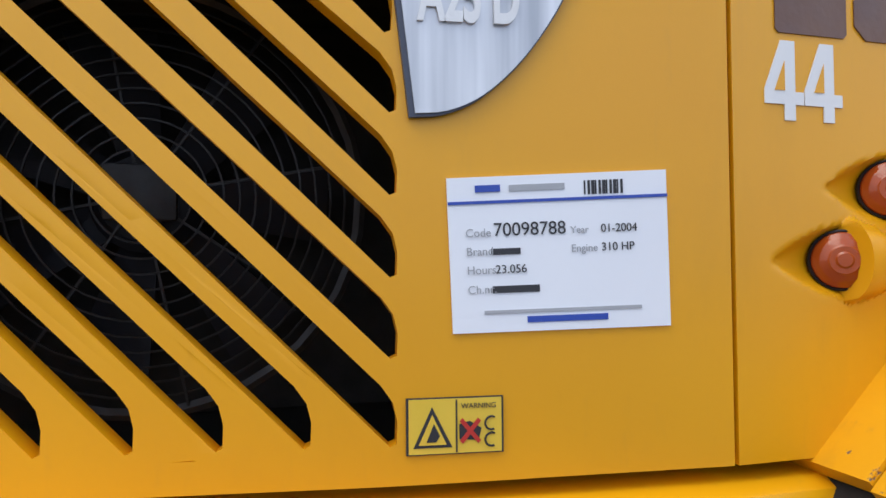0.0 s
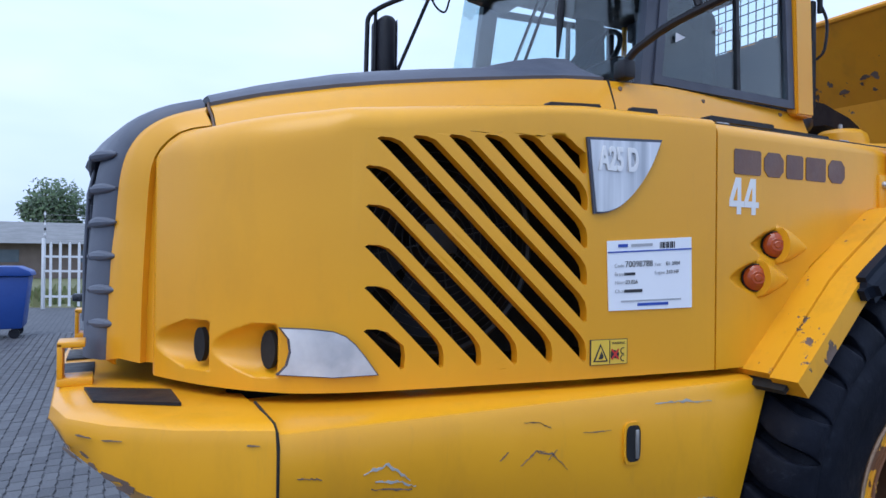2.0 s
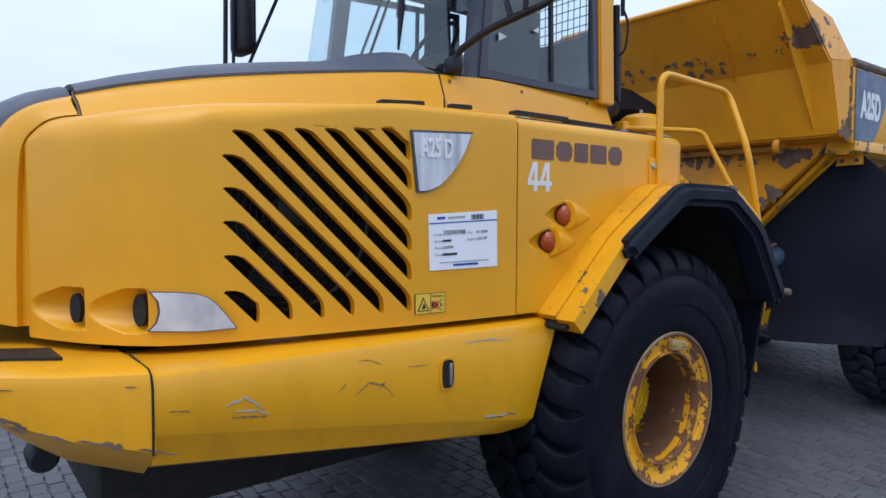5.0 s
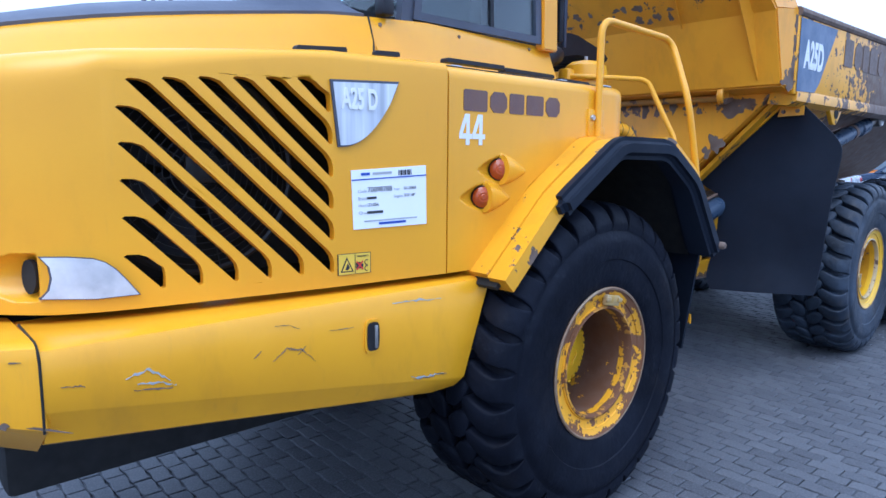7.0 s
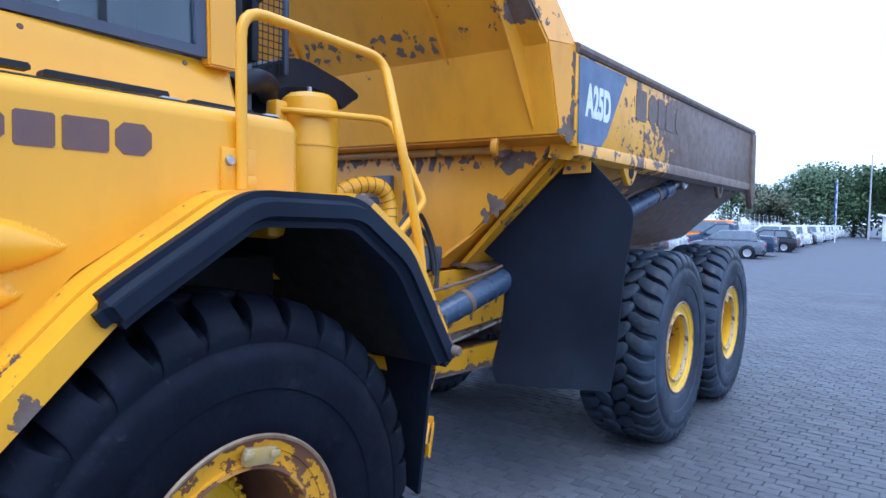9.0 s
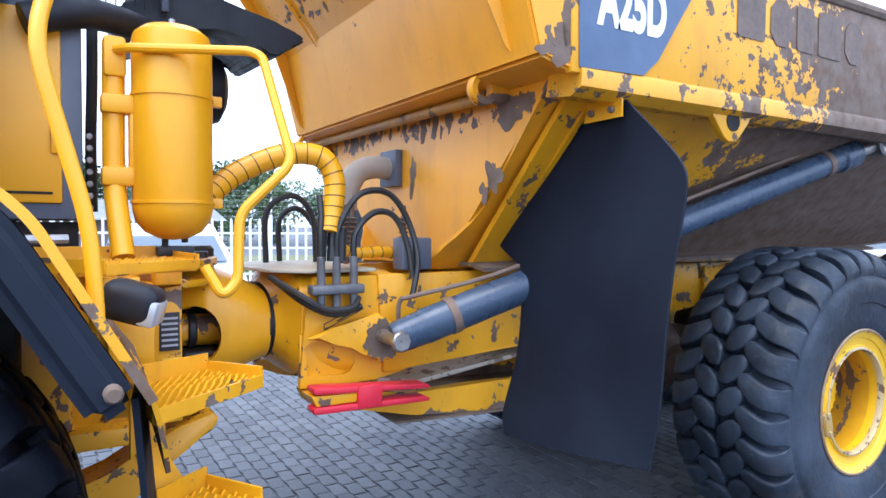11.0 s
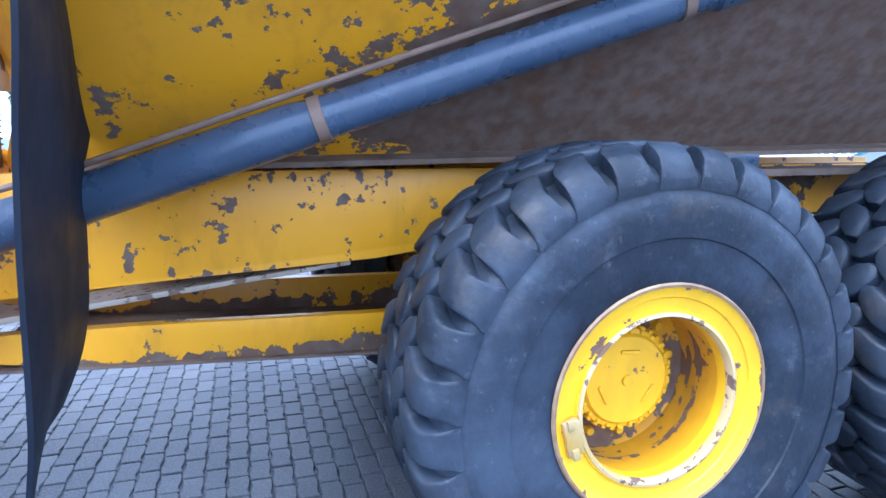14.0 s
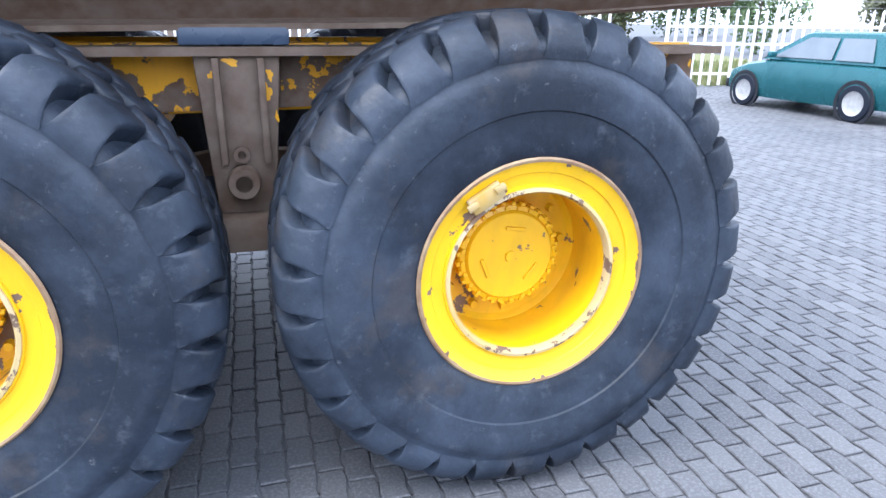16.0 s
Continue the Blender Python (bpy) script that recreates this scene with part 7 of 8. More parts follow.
# decal outlines on the head
bm = B()
pts = [Vector((1.70, -0.423, 1.20)), Vector((1.70, -0.423, 1.225)), Vector((1.87, -0.423, 1.30)), Vector((1.87, -0.423, 1.275))]
for a, b in zip(pts, pts[1:] + pts[:1]):
    tube(bm, [a, b], 0.0025, 4)
tube(bm, [(1.76, -0.423, 1.235), (1.82, -0.423, 1.262)], 0.004, 4)
part("decal_outline", bm, M_INK, head)

# ---- dump body ----
XF, XR = 2.28, 7.02
bm = B()
lathe(bm, [(0, -0.016), (0.012, -0.016), (0.015, 0)], 8)
ME_BOLT = finish(bm, "bolt", M_DARKRUST)
dump = None
for s in (-1, 1):
    bm = prism(B(), [(XF, 2.205), (XF, 2.735), (7.0, 2.80), (XR, 2.15)], "y", s * -1.33, s * -1.29, 0.006)
    dump = part("dump_side", bm, M_SIDE, truck, "steel dump body side, yellow paint worn to brown rust")
for s in (1, -1):
    bm = B()
    tube(bm, [(XF, s * -1.315, 2.755), (7.0, s * -1.315, 2.82)], 0.035, 10)
    part("top_rail", bm, M_DARKRUST, dump, "rusty steel top rail")
    bm = B()
    prism(bm, [(-1.34, 2.215), (-1.33, 2.235), (-1.16, 2.235), (-1.14, 2.15), (-1.28, 2.13), (-1.335, 2.16)] if s > 0 else [(1.34, 2.215), (1.33, 2.235), (1.16, 2.235), (1.14, 2.15), (1.28, 2.13), (1.335, 2.16)], "x", XF + 0.04, XR)
    part("lower_sill", bm, M_SIDE, dump)
    # sloped belly
    bm = B()
    plate(bm, [(2.42, s * -1.16, 2.18), (XR, s * -1.16, 2.15), (XR + 0.1, s * -0.52, 1.60), (6.0, s * -0.47, 1.525), (2.42, s * -0.47, 1.47)], 0.03)
    part("belly", bm, M_BELLY, dump, "sloped dump body belly, flaking yellow paint")
    bm = B()
    plate(bm, [(2.42, s * -0.49, 1.47), (6.0, s * -0.49, 1.525), (6.0, s * -0.60, 1.505), (2.42, s * -0.60, 1.45)], 0.02)
    part("belly_edge", bm, M_DARKRUST, dump)
    for x in (3.25, 5.71):
        bm = B()
        prism(bm, [(x - 0.19, 2.20), (x + 0.19, 2.20), (x + 0.05, 2.05), (x + 0.02, 2.03), (x - 0.03, 2.03), (x - 0.06, 2.05)], "y", s * -1.30, s * -1.265, 0.006)
        lug = part("lift_lug", bm, M_SIDE, dump, "steel lifting lug with an eye")
        # dark disc on the lug paints the shade of its eye
        bm = B()
        lathe(bm, [(0, -0.004), (0.045, -0.003), (0.045, 0.0)], 20, Matrix.Translation((x, s * -1.302, 2.12)) if s > 0 else Matrix.Translation((x, 1.302, 2.12)) @ Matrix.Rotation(math.pi, 4, "Z"))
        part("eye_shade_disc", bm, M_SHADE, lug)
    # rear corner post
    bm = B()
    prism(bm, [(6.86, 2.80), (7.02, 2.80), (7.06, 2.10), (6.95, 1.95), (6.84, 2.15)], "y", s * -1.355, s * -1.29, 0.01)
    part("corner_post", bm, M_DARKRUST, dump)
    # cylinder bracket
    bm = B()
    prism(bm, [(4.66, 2.24), (4.96, 2.24), (4.88, 2.09), (4.72, 2.09)], "y", s * -1.12, s * -1.08, 0.006)
    part("cylinder_bracket", bm, M_DARKRUST, dump)
bm = B()
plate(bm, [(2.42, -0.5, 1.47), (6.0, -0.5, 1.525), (6.0, 0.5, 1.525), (2.42, 0.5, 1.47)], 0.02)
plate(bm, [(6.0, -0.5, 1.525), (7.12, -0.56, 1.62), (7.12, 0.56, 1.62), (6.0, 0.5, 1.525)], 0.02)
part("dump_floor", bm, M_DARKRUST, dump)
# front wall: lower face, ledge, upper face and guard leaning over the cab
bm = B()
plate(bm, [(2.36, -1.17, 2.24), (2.36, 1.17, 2.24), (2.36, 0.35, 1.455), (2.36, -0.35, 1.455)], 0.03)
front = part("front_wall", bm, M_DUMP, dump, "yellow dump body front with rust patches")
bm = B()
plate(bm, [(2.175, -1.28, 2.27), (2.175, 1.28, 2.27), (2.05, 1.26, 2.75), (2.05, -1.26, 2.75)], 0.025)
plate(bm, [(2.18, -1.28, 2.265), (2.18, 1.28, 2.265), (2.35, 1.20, 2.235), (2.35, -1.20, 2.235)], 0.025)
for s in (1, -1):
    plate(bm, [(2.175, s * -1.28, 2.27), (2.05, s * -1.26, 2.75), (2.29, s * -1.31, 2.77), (2.29, s * -1.31, 2.22)], 0.02)
    plate(bm, [(2.176, s * -1.282, 2.262), (2.30, s * -1.308, 2.214), (2.40, s * -1.30, 2.212), (2.40, s * -1.17, 2.222), (2.20, s * -1.17, 2.255)], 0.014)
part("upper_wall", bm, M_DUMP, dump)
GX = 1.66
bm = B()
plate(bm, [(2.054, -1.265, 2.735), (2.054, 1.265, 2.735), (1.735, 1.18, 3.146), (GX, 0.74, 3.243), (GX, -0.74, 3.243), (1.735, -1.18, 3.146)], 0.02)
part("spill_guard", bm, M_DUMP, dump, "yellow spill guard leaning over the cab")
for s in (1, -1):
    bm = B()
    plate(bm, [(2.05, s * -1.26, 2.755), (1.735, s * -1.18, 3.156), (2.2, s * -1.20, 3.07), (2.28, s * -1.28, 2.84), (2.29, s * -1.31, 2.77)], 0.016)
    part("guard_wing", bm, M_DUMP, dump)
bm = B()
tube(bm, [(1.735, -1.18, 3.146), (GX, -0.74, 3.243), (GX, 0.74, 3.243), (1.735, 1.18, 3.146)], 0.022, 8)
part("guard_edge", bm, M_DUMP, dump)
for y, ytop in ((-1.13, -1.07), (-0.60, -0.60), (0.60, 0.60), (1.13, 1.07)):
    bm = B()
    if abs(y) > 1:
        plate(bm, [(2.165, y, 2.29), (2.04, y * 0.985, 2.76), (1.735, ytop, 3.150), (1.70, ytop, 3.09), (1.94, y * 0.95, 2.76), (2.13, y, 2.32)], 0.012)
    else:
        plate(bm, [(2.05, y, 2.70), (1.76, ytop, 3.115), (1.74, ytop, 3.09), (1.98, y, 2.77)], 0.012)
    part("guard_rib", bm, M_DUMP, dump)
for s in (1, -1):
    # slanted corner plate with bolted flange
    bm = B()
    edge = [(2.325, 2.255), (2.325, 2.206), (2.337, 2.08), (2.353, 1.936), (2.372, 1.747), (2.352, 1.679), (2.318, 1.62), (2.278, 1.563), (2.24, 1.491), (2.235, 1.45), (2.545, 1.45), (2.545, 2.225)]
    plate(bm, [(x, s * (-1.20 + 1.049 * (2.26 - z)), z) for x, z in edge], 0.018)
    cp = part("corner_plate", bm, M_DUMP, dump)
    bm = B()
    plate(bm, [(2.535, s * -1.15, 2.20), (2.535, s * -0.355, 1.44), (2.535, s * -0.405, 1.42), (2.535, s * -1.20, 2.17)], 0.022)
    part("bolt_flange", bm, M_FENDER, cp)
    for k in range(9):
        t = (k + 0.5) / 9
        again("flange_bolt", ME_BOLT, cp, Matrix.Translation((2.522, s * (-1.15 + 0.76 * t), 2.165 - 0.73 * t)) @ Matrix.Rotation(radians(-90), 4, "Z"))
    yy = -0.865 if s > 0 else 1.22
    bm = B()
    lathe(bm, [(0.037, -0.022), (0.062, -0.022), (0.066, -0.016), (0.066, 0.016), (0.062, 0.022), (0.037, 0.022)], 28, Matrix.Translation((2.215, yy, 2.215)), True)
    eye = part("lift_eye", bm, M_DUMP, dump, "yellow lifting eye")
    bm = B()
    prism(bm, [(2.255, 2.29), (2.24, 2.275), (2.275, 2.225), (2.255, 2.17), (2.30, 2.165), (2.35, 2.19), (2.36, 2.25)], "y", yy - 0.018, yy + 0.018, 0.004)
    part("eye_web", bm, M_DUMP, eye)
    # rubber mud flap hanging before the rear wheels
    bm = B()
    rows = []
    inner = [(2.20, -1.14), (1.95, -0.88), (1.72, -0.66), (1.60, -0.565), (1.565, -0.575), (1.51, -0.66), (1.46, -0.735), (1.30, -0.745), (1.08, -0.735), (0.93, -0.715), (0.85, -0.71), (0.78, -0.725), (0.72, -0.77)]
    outer = [(2.20, -1.25), (2.12, -1.325), (2.00, -1.44), (1.90, -1.525), (1.84, -1.555), (1.76, -1.558), (1.50, -1.535), (1.25, -1.52), (1.0, -1.51), (0.88, -1.50), (0.80, -1.495), (0.72, -1.49)]
    near_x = [(2.20, 2.555), (1.60, 2.550), (1.30, 2.543), (1.06, 2.522), (0.90, 2.485), (0.78, 2.440), (0.66, 2.385)]
    far_x = [(2.20, 2.600), (1.85, 2.630), (1.50, 2.600), (1.30, 2.582), (1.00, 2.558), (0.66, 2.520)]
    for z in [2.20 - 1.48 * k / 60 for k in range(61)]:
        y0, y1 = smooth_y(inner, z), smooth_y(outer, z)
        row = []
        for k in range(13):
            t = k / 12
            y = y0 + (y1 - y0) * t
            q = (-0.74 - y) / 0.80
            row.append((smooth_y(near_x, z) * (1 - q) + smooth_y(far_x, z) * q + 0.010 * math.sin(q * 6 + z * 3) * (2.2 - z), s * y, z + 0.05 * t * max(0.0, min(1.0, (0.95 - z) / 0.2))))
        rows.append(row)
    grid(bm, rows)
    flap = part("mud_flap", thicken(bm, 0.012), M_RUBBER, dump, "large hanging black rubber mud flap")
    bm = B()
    plate(bm, [(2.530, s * -1.17, 2.19), (2.556, s * -1.31, 2.19), (2.556, s * -1.31, 2.075), (2.526, s * -1.14, 2.065)], 0.012)
    cl = part("flap_clamp", bm, M_FENDER, flap)
    for x, z in ((-1.195, 2.155), (-1.27, 2.16), (-1.18, 2.10), (-1.27, 2.105)):
        again("clamp_bolt", ME_BOLT, cl, Matrix.Translation((2.524 - 0.19 * (x + 1.17), s * x, z)) @ Matrix.Rotation(radians(-90), 4, "Z"))
bm = B()
rod(bm, (2.285, -0.80, 2.205), (2.275, 1.20, 2.215), 0.026, 16)
part("cross_tube", bm, M_TUBE, dump, "worn brownish yellow cross tube")
# lettering panel on the side
side = B()
prism(side, [(2.31, 2.225), (2.30, 2.715), (3.02, 2.725), (2.86, 2.50), (2.72, 2.30), (2.64, 2.235)], "y", -1.3365, -1.333)
decal = part("side_decal", side, M_DECALBLUE, dump, "navy blue decal with white model letters, chipped")
letters("A25D", 0.25, M_WHITE, decal, Matrix.Translation((2.40, -1.338, 2.40)) @ Matrix.Rotation(radians(90), 4, "X"), "model_lettering", "white model letters", 0.0006, 0.6, 0.012)
x = 3.22
for k, w in enumerate((0.24, 0.21, 0.18, 0.24, 0.21)):
    bm = B()
    prism(bm, soft_rect(x, x + w - 0.04, 2.48, 2.69, 0.05 if k in (1, 4) else 0.012), "y", -1.3345, -1.3325)
    part("brand_block", bm, M_FADED, dump, "faded brown vinyl block")
    x += w
# grey elbow on the front wall
bm = B()
tube(bm, smooth_path([(2.33, 0.17, 1.965), (2.22, 0.17, 1.975), (2.12, 0.17, 1.94), (2.06, 0.17, 1.84), (2.05, 0.17, 1.74)]), 0.062, 16)
elbow = part("exhaust_elbow", bm, M_GREYPIPE, dump, "grey exhaust elbow")
bm = B()
box(bm, (2.30, 0.07, 1.87), (2.345, 0.27, 2.07), 0.008)
part("elbow_flange", bm, M_GREY, elbow)


def blob(c, u, v, ru, rv, mat, parent, seed, name="rust_patch"):
    """A ragged flake lying on a surface spanned by u and v."""
    rg = random.Random(seed)
    c, u, v = Vector(c), Vector(u).normalized(), Vector(v).normalized()
    n = 26
    rad, ph = [], [rg.uniform(0, 6.28) for k in range(4)]
    for k in range(n):
        a = 2 * math.pi * k / n
        f = 1.0 + 0.22 * math.sin(2 * a + ph[0]) + 0.18 * math.sin(3 * a + ph[1]) + 0.14 * math.sin(5 * a + ph[2]) + rg.uniform(-0.16, 0.16)
        rad.append(c + u * (ru * f * math.cos(a)) + v * (rv * f * math.sin(a)))
    bm = B()
    plate(bm, rad, 0.002)
    return part(name, bm, mat, parent)


# flaked paint on the dump front, and paint left on the bogie post
FX = 2.3445
for k, (y, z, ru, rv) in enumerate(((-0.87, 2.125, 0.085, 0.055), (-0.77, 1.87, 0.05, 0.075), (-0.70, 1.80, 0.03, 0.045), (-0.525, 2.155, 0.03, 0.03), (-0.40, 2.17, 0.026, 0.065), (-0.27, 2.165, 0.034, 0.07), (-0.15, 2.155, 0.04, 0.06),
                                    (-0.21, 2.20, 0.02, 0.04), (0.05, 2.175, 0.018, 0.05), (0.12, 2.21, 0.014, 0.04), (0.22, 2.17, 0.02, 0.03), (0.34, 2.19, 0.016, 0.05), (0.47, 2.20, 0.03, 0.03), (0.60, 2.19, 0.03, 0.06), (0.68, 2.17, 0.025, 0.05), (0.85, 2.18, 0.03, 0.04),
                                    (1.02, 2.15, 0.02, 0.05), (-0.04, 1.915, 0.03, 0.10), (-0.62, 2.12, 0.02, 0.03), (-0.33, 2.12, 0.012, 0.03))):
    blob((FX, y, z), (0, 1, 0), (0, 0, 1), ru, rv, M_DARKRUST, dump, k)
for k, (x, z, ru, rv) in enumerate(((5.0, 1.375, 0.022, 0.014), (5.115, 1.27, 0.014, 0.035), (5.13, 1.33, 0.012, 0.018), (4.93, 1.33, 0.010, 0.012), (5.145, 1.18, 0.006, 0.02))):
    blob((x, -0.6315, z), (1, 0, 0), (0, 0, 1), ru, rv, M_HOOD, near_bogie, 40 + k, "paint_flake")
rg = random.Random(5)
for k in range(26):
    y = rg.uniform(-0.55, 0.75)
    z = 2.85 + 0.03 * math.sin(y * 2.3) + rg.uniform(-0.055, 0.05)
    blob((2.054 - (z - 2.735) * 0.7756 - 0.0165, y, z), (0, 1, 0), (-0.613, 0, 0.790), rg.uniform(0.012, 0.04), rg.uniform(0.010, 0.030), M_DARKRUST, dump, 70 + k)
# bare corner edge of the dump front
for k, (x, z, ru, rv) in enumerate(((2.262, 2.655, 0.030, 0.062), (2.255, 2.52, 0.040, 0.060), (2.262, 2.40, 0.032, 0.055), (2.245, 2.305, 0.050, 0.050), (2.20, 2.285, 0.045, 0.026), (2.245, 2.74, 0.035, 0.022))):
    blob((x, -1.3185 - (x - 2.29) * 0.222, z), (0.24, -0.053, 0), (0, 0, 1), ru, rv, M_DARKRUST, dump, 300 + k)
# chipped lower edge, edge wear and a dark tube for the shade in the bumper gap
rg = random.Random(9)
for i in range(4):
    (xa, ya), (xb, yb) = BUMP[i], BUMP[i + 1]
    la, lb = min(0.96 + 0.05 * i, 1.13) + 0.085, min(1.01 + 0.05 * i, 1.13) + 0.085
    d = Vector((xb - xa, yb - ya, lb - la))
    out = Vector((d.y, -d.x, 0)).normalized()
    out = out if out.y < 0 else -out
    for k in range(4):
        t = rg.random()
        c = Vector((xa + 0.012, ya, la)) + d * t + out * 0.002
        blob(c + Vector((0, 0, rg.uniform(-0.008, 0.02))), d, (0, 0, 1), rg.uniform(0.012, 0.045), rg.uniform(0.003, 0.009), M_DARKRUST, bumper, 120 + 9 * i + k, "edge_chip")
    for k in range(1):
        t = rg.random()
        c = Vector((xa, ya, 1.236)) + Vector((xb - xa, yb - ya, 0)) * t + out * 0.002
        blob(c, (xb - xa, yb - ya, 0), (0, 0, 1), rg.uniform(0.01, 0.025), rg.uniform(0.0015, 0.003), M_DARKRUST, bumper, 180 + 9 * i + k, "edge_chip")
bm = B()
tube(bm, [(-2.289, -1.02, 1.278), (-2.289, -1.24, 1.274), (-2.289, -1.268, 1.260), (-2.289, -1.279, 1.232), (-2.289, -1.277, 1.10), (-2.289, -1.272, 1.04)], 0.0035, 6)
part("bumper_shade_line", bm, M_SHADE, bumper)
# bare corner of the dump front
for k, (f, z, ru, rv) in enumerate(((0.70, 2.29, 0.052, 0.060), (0.84, 2.39, 0.026, 0.075), (0.88, 2.54, 0.020, 0.075), (0.86, 2.67, 0.024, 0.05), (0.20, 2.34, 0.010, 0.03), (0.10, 2.45, 0.006, 0.05))):
    blob((2.175 + 0.115 * f - 0.003, -1.28 - 0.03 * f - 0.0118, z), (0.115, -0.03, 0), (0, 0, 1), ru, rv, M_DARKRUST, dump, 230 + k)


# ---- ground and paving ----
def ground_mat():
    m = Mat("paved_yard", 0.7)
    m.b.inputs["Specular IOR Level"].default_value = 0.22
    br = m.n.new("ShaderNodeTexBrick")
    br.inputs["Scale"].default_value = 1.0
    br.inputs["Brick Width"].default_value = 0.178
    br.inputs["Row Height"].default_value = 0.100
    br.inputs["Mortar Size"].default_value = 0.006
    br.inputs["Mortar Smooth"].default_value = 0.5
    br.inputs["Color1"].default_value = (0.082, 0.088, 0.103, 1)
    br.inputs["Color2"].default_value = (0.115, 0.123, 0.140, 1)
    br.inputs["Mortar"].default_value = (0.03, 0.031, 0.035, 1)
    mp = m.n.new("ShaderNodeMapping")
    mp.inputs["Rotation"].default_value = (0, 0, radians(90))
    m.l.new(m.co, mp.inputs["Vector"])
    m.l.new(mp.outputs["Vector"], br.inputs["Vector"])
    stain = m.ramp(m.noise(0.22, 6, 0.6), 0.35, 0.7)
    m.color(m.mix(m.math("MULTIPLY", stain, 0.45), br.outputs["Color"], (0.10, 0.105, 0.115)))
    m.bump(m.noise(25, 4), 0.3, 0.01)
    return m.m


def stone_mat():
    m = Mat("paving_stone", 0.62)
    m.b.inputs["Specular IOR Level"].default_value = 0.22
    info = m.n.new("ShaderNodeObjectInfo")
    geo = m.n.new("ShaderNodeNewGeometry")
    rnd = m.math("FRACT", m.math("ADD", info.outputs["Random"], geo.outputs["Random Per Island"]), 0)
    tc = geo.outputs["Position"]
    t = m.n.new("ShaderNodeTexNoise")
    t.inputs["Scale"].default_value = 0.55
    t.inputs["Detail"].default_value = 6
    m.l.new(tc, t.inputs["Vector"])
    g = m.n.new("ShaderNodeTexNoise")
    g.inputs["Scale"].default_value = 90
    g.inputs["Detail"].default_value = 4
    m.l.new(tc, g.inputs["Vector"])
    col = m.mix(rnd, (0.070, 0.073, 0.083), (0.118, 0.122, 0.133))
    col = m.mix(m.ramp(t.outputs["Fac"], 0.35, 0.68, 0, 0.6), col, (0.058, 0.062, 0.073))
    col = m.mix(m.ramp(g.outputs["Fac"], 0.45, 0.7, 0, 0.35), col, (0.21, 0.215, 0.235))
    m.color(col).bump(g.outputs["Fac"], 0.35, 0.003)
    m.rough(m.ramp(t.outputs["Fac"], 0.35, 0.65, 0.72, 0.5))
    return m.m


bm = B()
grid(bm, [[(x, y, -0.012) for y in (-900, -60, -12, 0, 12, 60, 900)] for x in (-900, -60, -12, 0, 12, 60, 900)])
ground = tagged(new("ground", finish(bm, "ground", ground_mat())), "grey paved yard reaching the horizon", "ground", "", "structure")

M_STONE = stone_mat()
PW, PL_ = 0.100, 0.178
J = 0.0042


def stone_ring(inset, z, wob=(0, 0)):
    """Outline of one stone: wavy long sides along y."""
    w, l = PW / 2 - inset, PL_ / 2 - inset
    zig = 0.0055
    side = [(-l, zig * 0.4), (-l * 0.5, -zig), (0.0, zig * 0.4), (l * 0.5, zig), (l, -zig * 0.4)]
    pts = [(w + d, y, z) for y, d in side] + [(-w + d, y, z) for y, d in side[::-1]]
    return pts


def stone_arrays():
    top, mid, low = stone_ring(J + 0.0045, 0.0), stone_ring(J, -0.004), stone_ring(J, -0.03)
    v = top + mid + low
    n = len(top)
    f = [tuple(range(n))]
    for a, b in ((0, n), (n, 2 * n)):
        for i in range(n):
            j = (i + 1) % n
            f.append((a + i, b + i, b + j, a + j))
    return v, f


SV, SF = stone_arrays()
me = bpy.data.meshes.new("paving_stone")
me.from_pydata(SV, [], SF)
me.materials.append(M_STONE)
rng = random.Random(11)
near, rest = [], []
for i in range(-69, 190):
    for j in range(-30, 69):
        x = i * PW + 0.02
        y = j * PL_ + (0.5 * PL_ if i % 2 else 0.0) + 0.03 * math.sin(i * 1.7)
        (near if (6.5 < x < 7.65 and -1.8 < y < -0.35) or (1.75 < x < 2.7 and -0.2 < y < 1.2) else rest).append((x, y, rng.uniform(-0.003, 0.002)))
for x, y, z in near[:300]:
    ob = new("paving_stone", me)
    ob.parent = ground
    ob.location = (x, y, z)
rest += near[300:]
av = np.array(SV)
nv = len(SV)
verts = np.concatenate([av + np.array(p) for p in rest])
faces = []
for k in range(len(rest)):
    o = k * nv
    faces += [tuple(o + q for q in f) for f in SF]
me = bpy.data.meshes.new("paving")
me.from_pydata(verts.tolist(), [], faces)
me.materials.append(M_STONE)
paving = new("paving", me)
tagged(paving, "field of wavy grey concrete paving stones", "paving", "", "stuff")


# ---- yard edge: fence, cars, trees, buildings ----
M_FENCE = plain("fence_white", (0.72, 0.73, 0.74), (0.62, 0.63, 0.64), 0.5, 0, 5)
M_BARK = plain("bark", (0.06, 0.05, 0.04), (0.10, 0.085, 0.07), 0.9, 0, 12)
M_POLE = plain("pole_grey", (0.40, 0.41, 0.42), (0.5, 0.5, 0.5), 0.5, 0.3, 9)


def leaf_mat(name, a, b):
    m = Mat(name, 0.6)
    geo = m.n.new("ShaderNodeNewGeometry")
    m.color(m.mix(geo.outputs["Random Per Island"], a, b))
    return m.m


M_LEAF = leaf_mat("leaves", (0.045, 0.085, 0.035), (0.095, 0.15, 0.06))
M_LEAF2 = leaf_mat("leaves_dull", (0.08, 0.095, 0.05), (0.13, 0.135, 0.08))

FENCE = [(-34.0, 30.5), (-4.2, 18.2), (14.8, 11.2), (21.0, 9.9), (130.0, 12.5)]


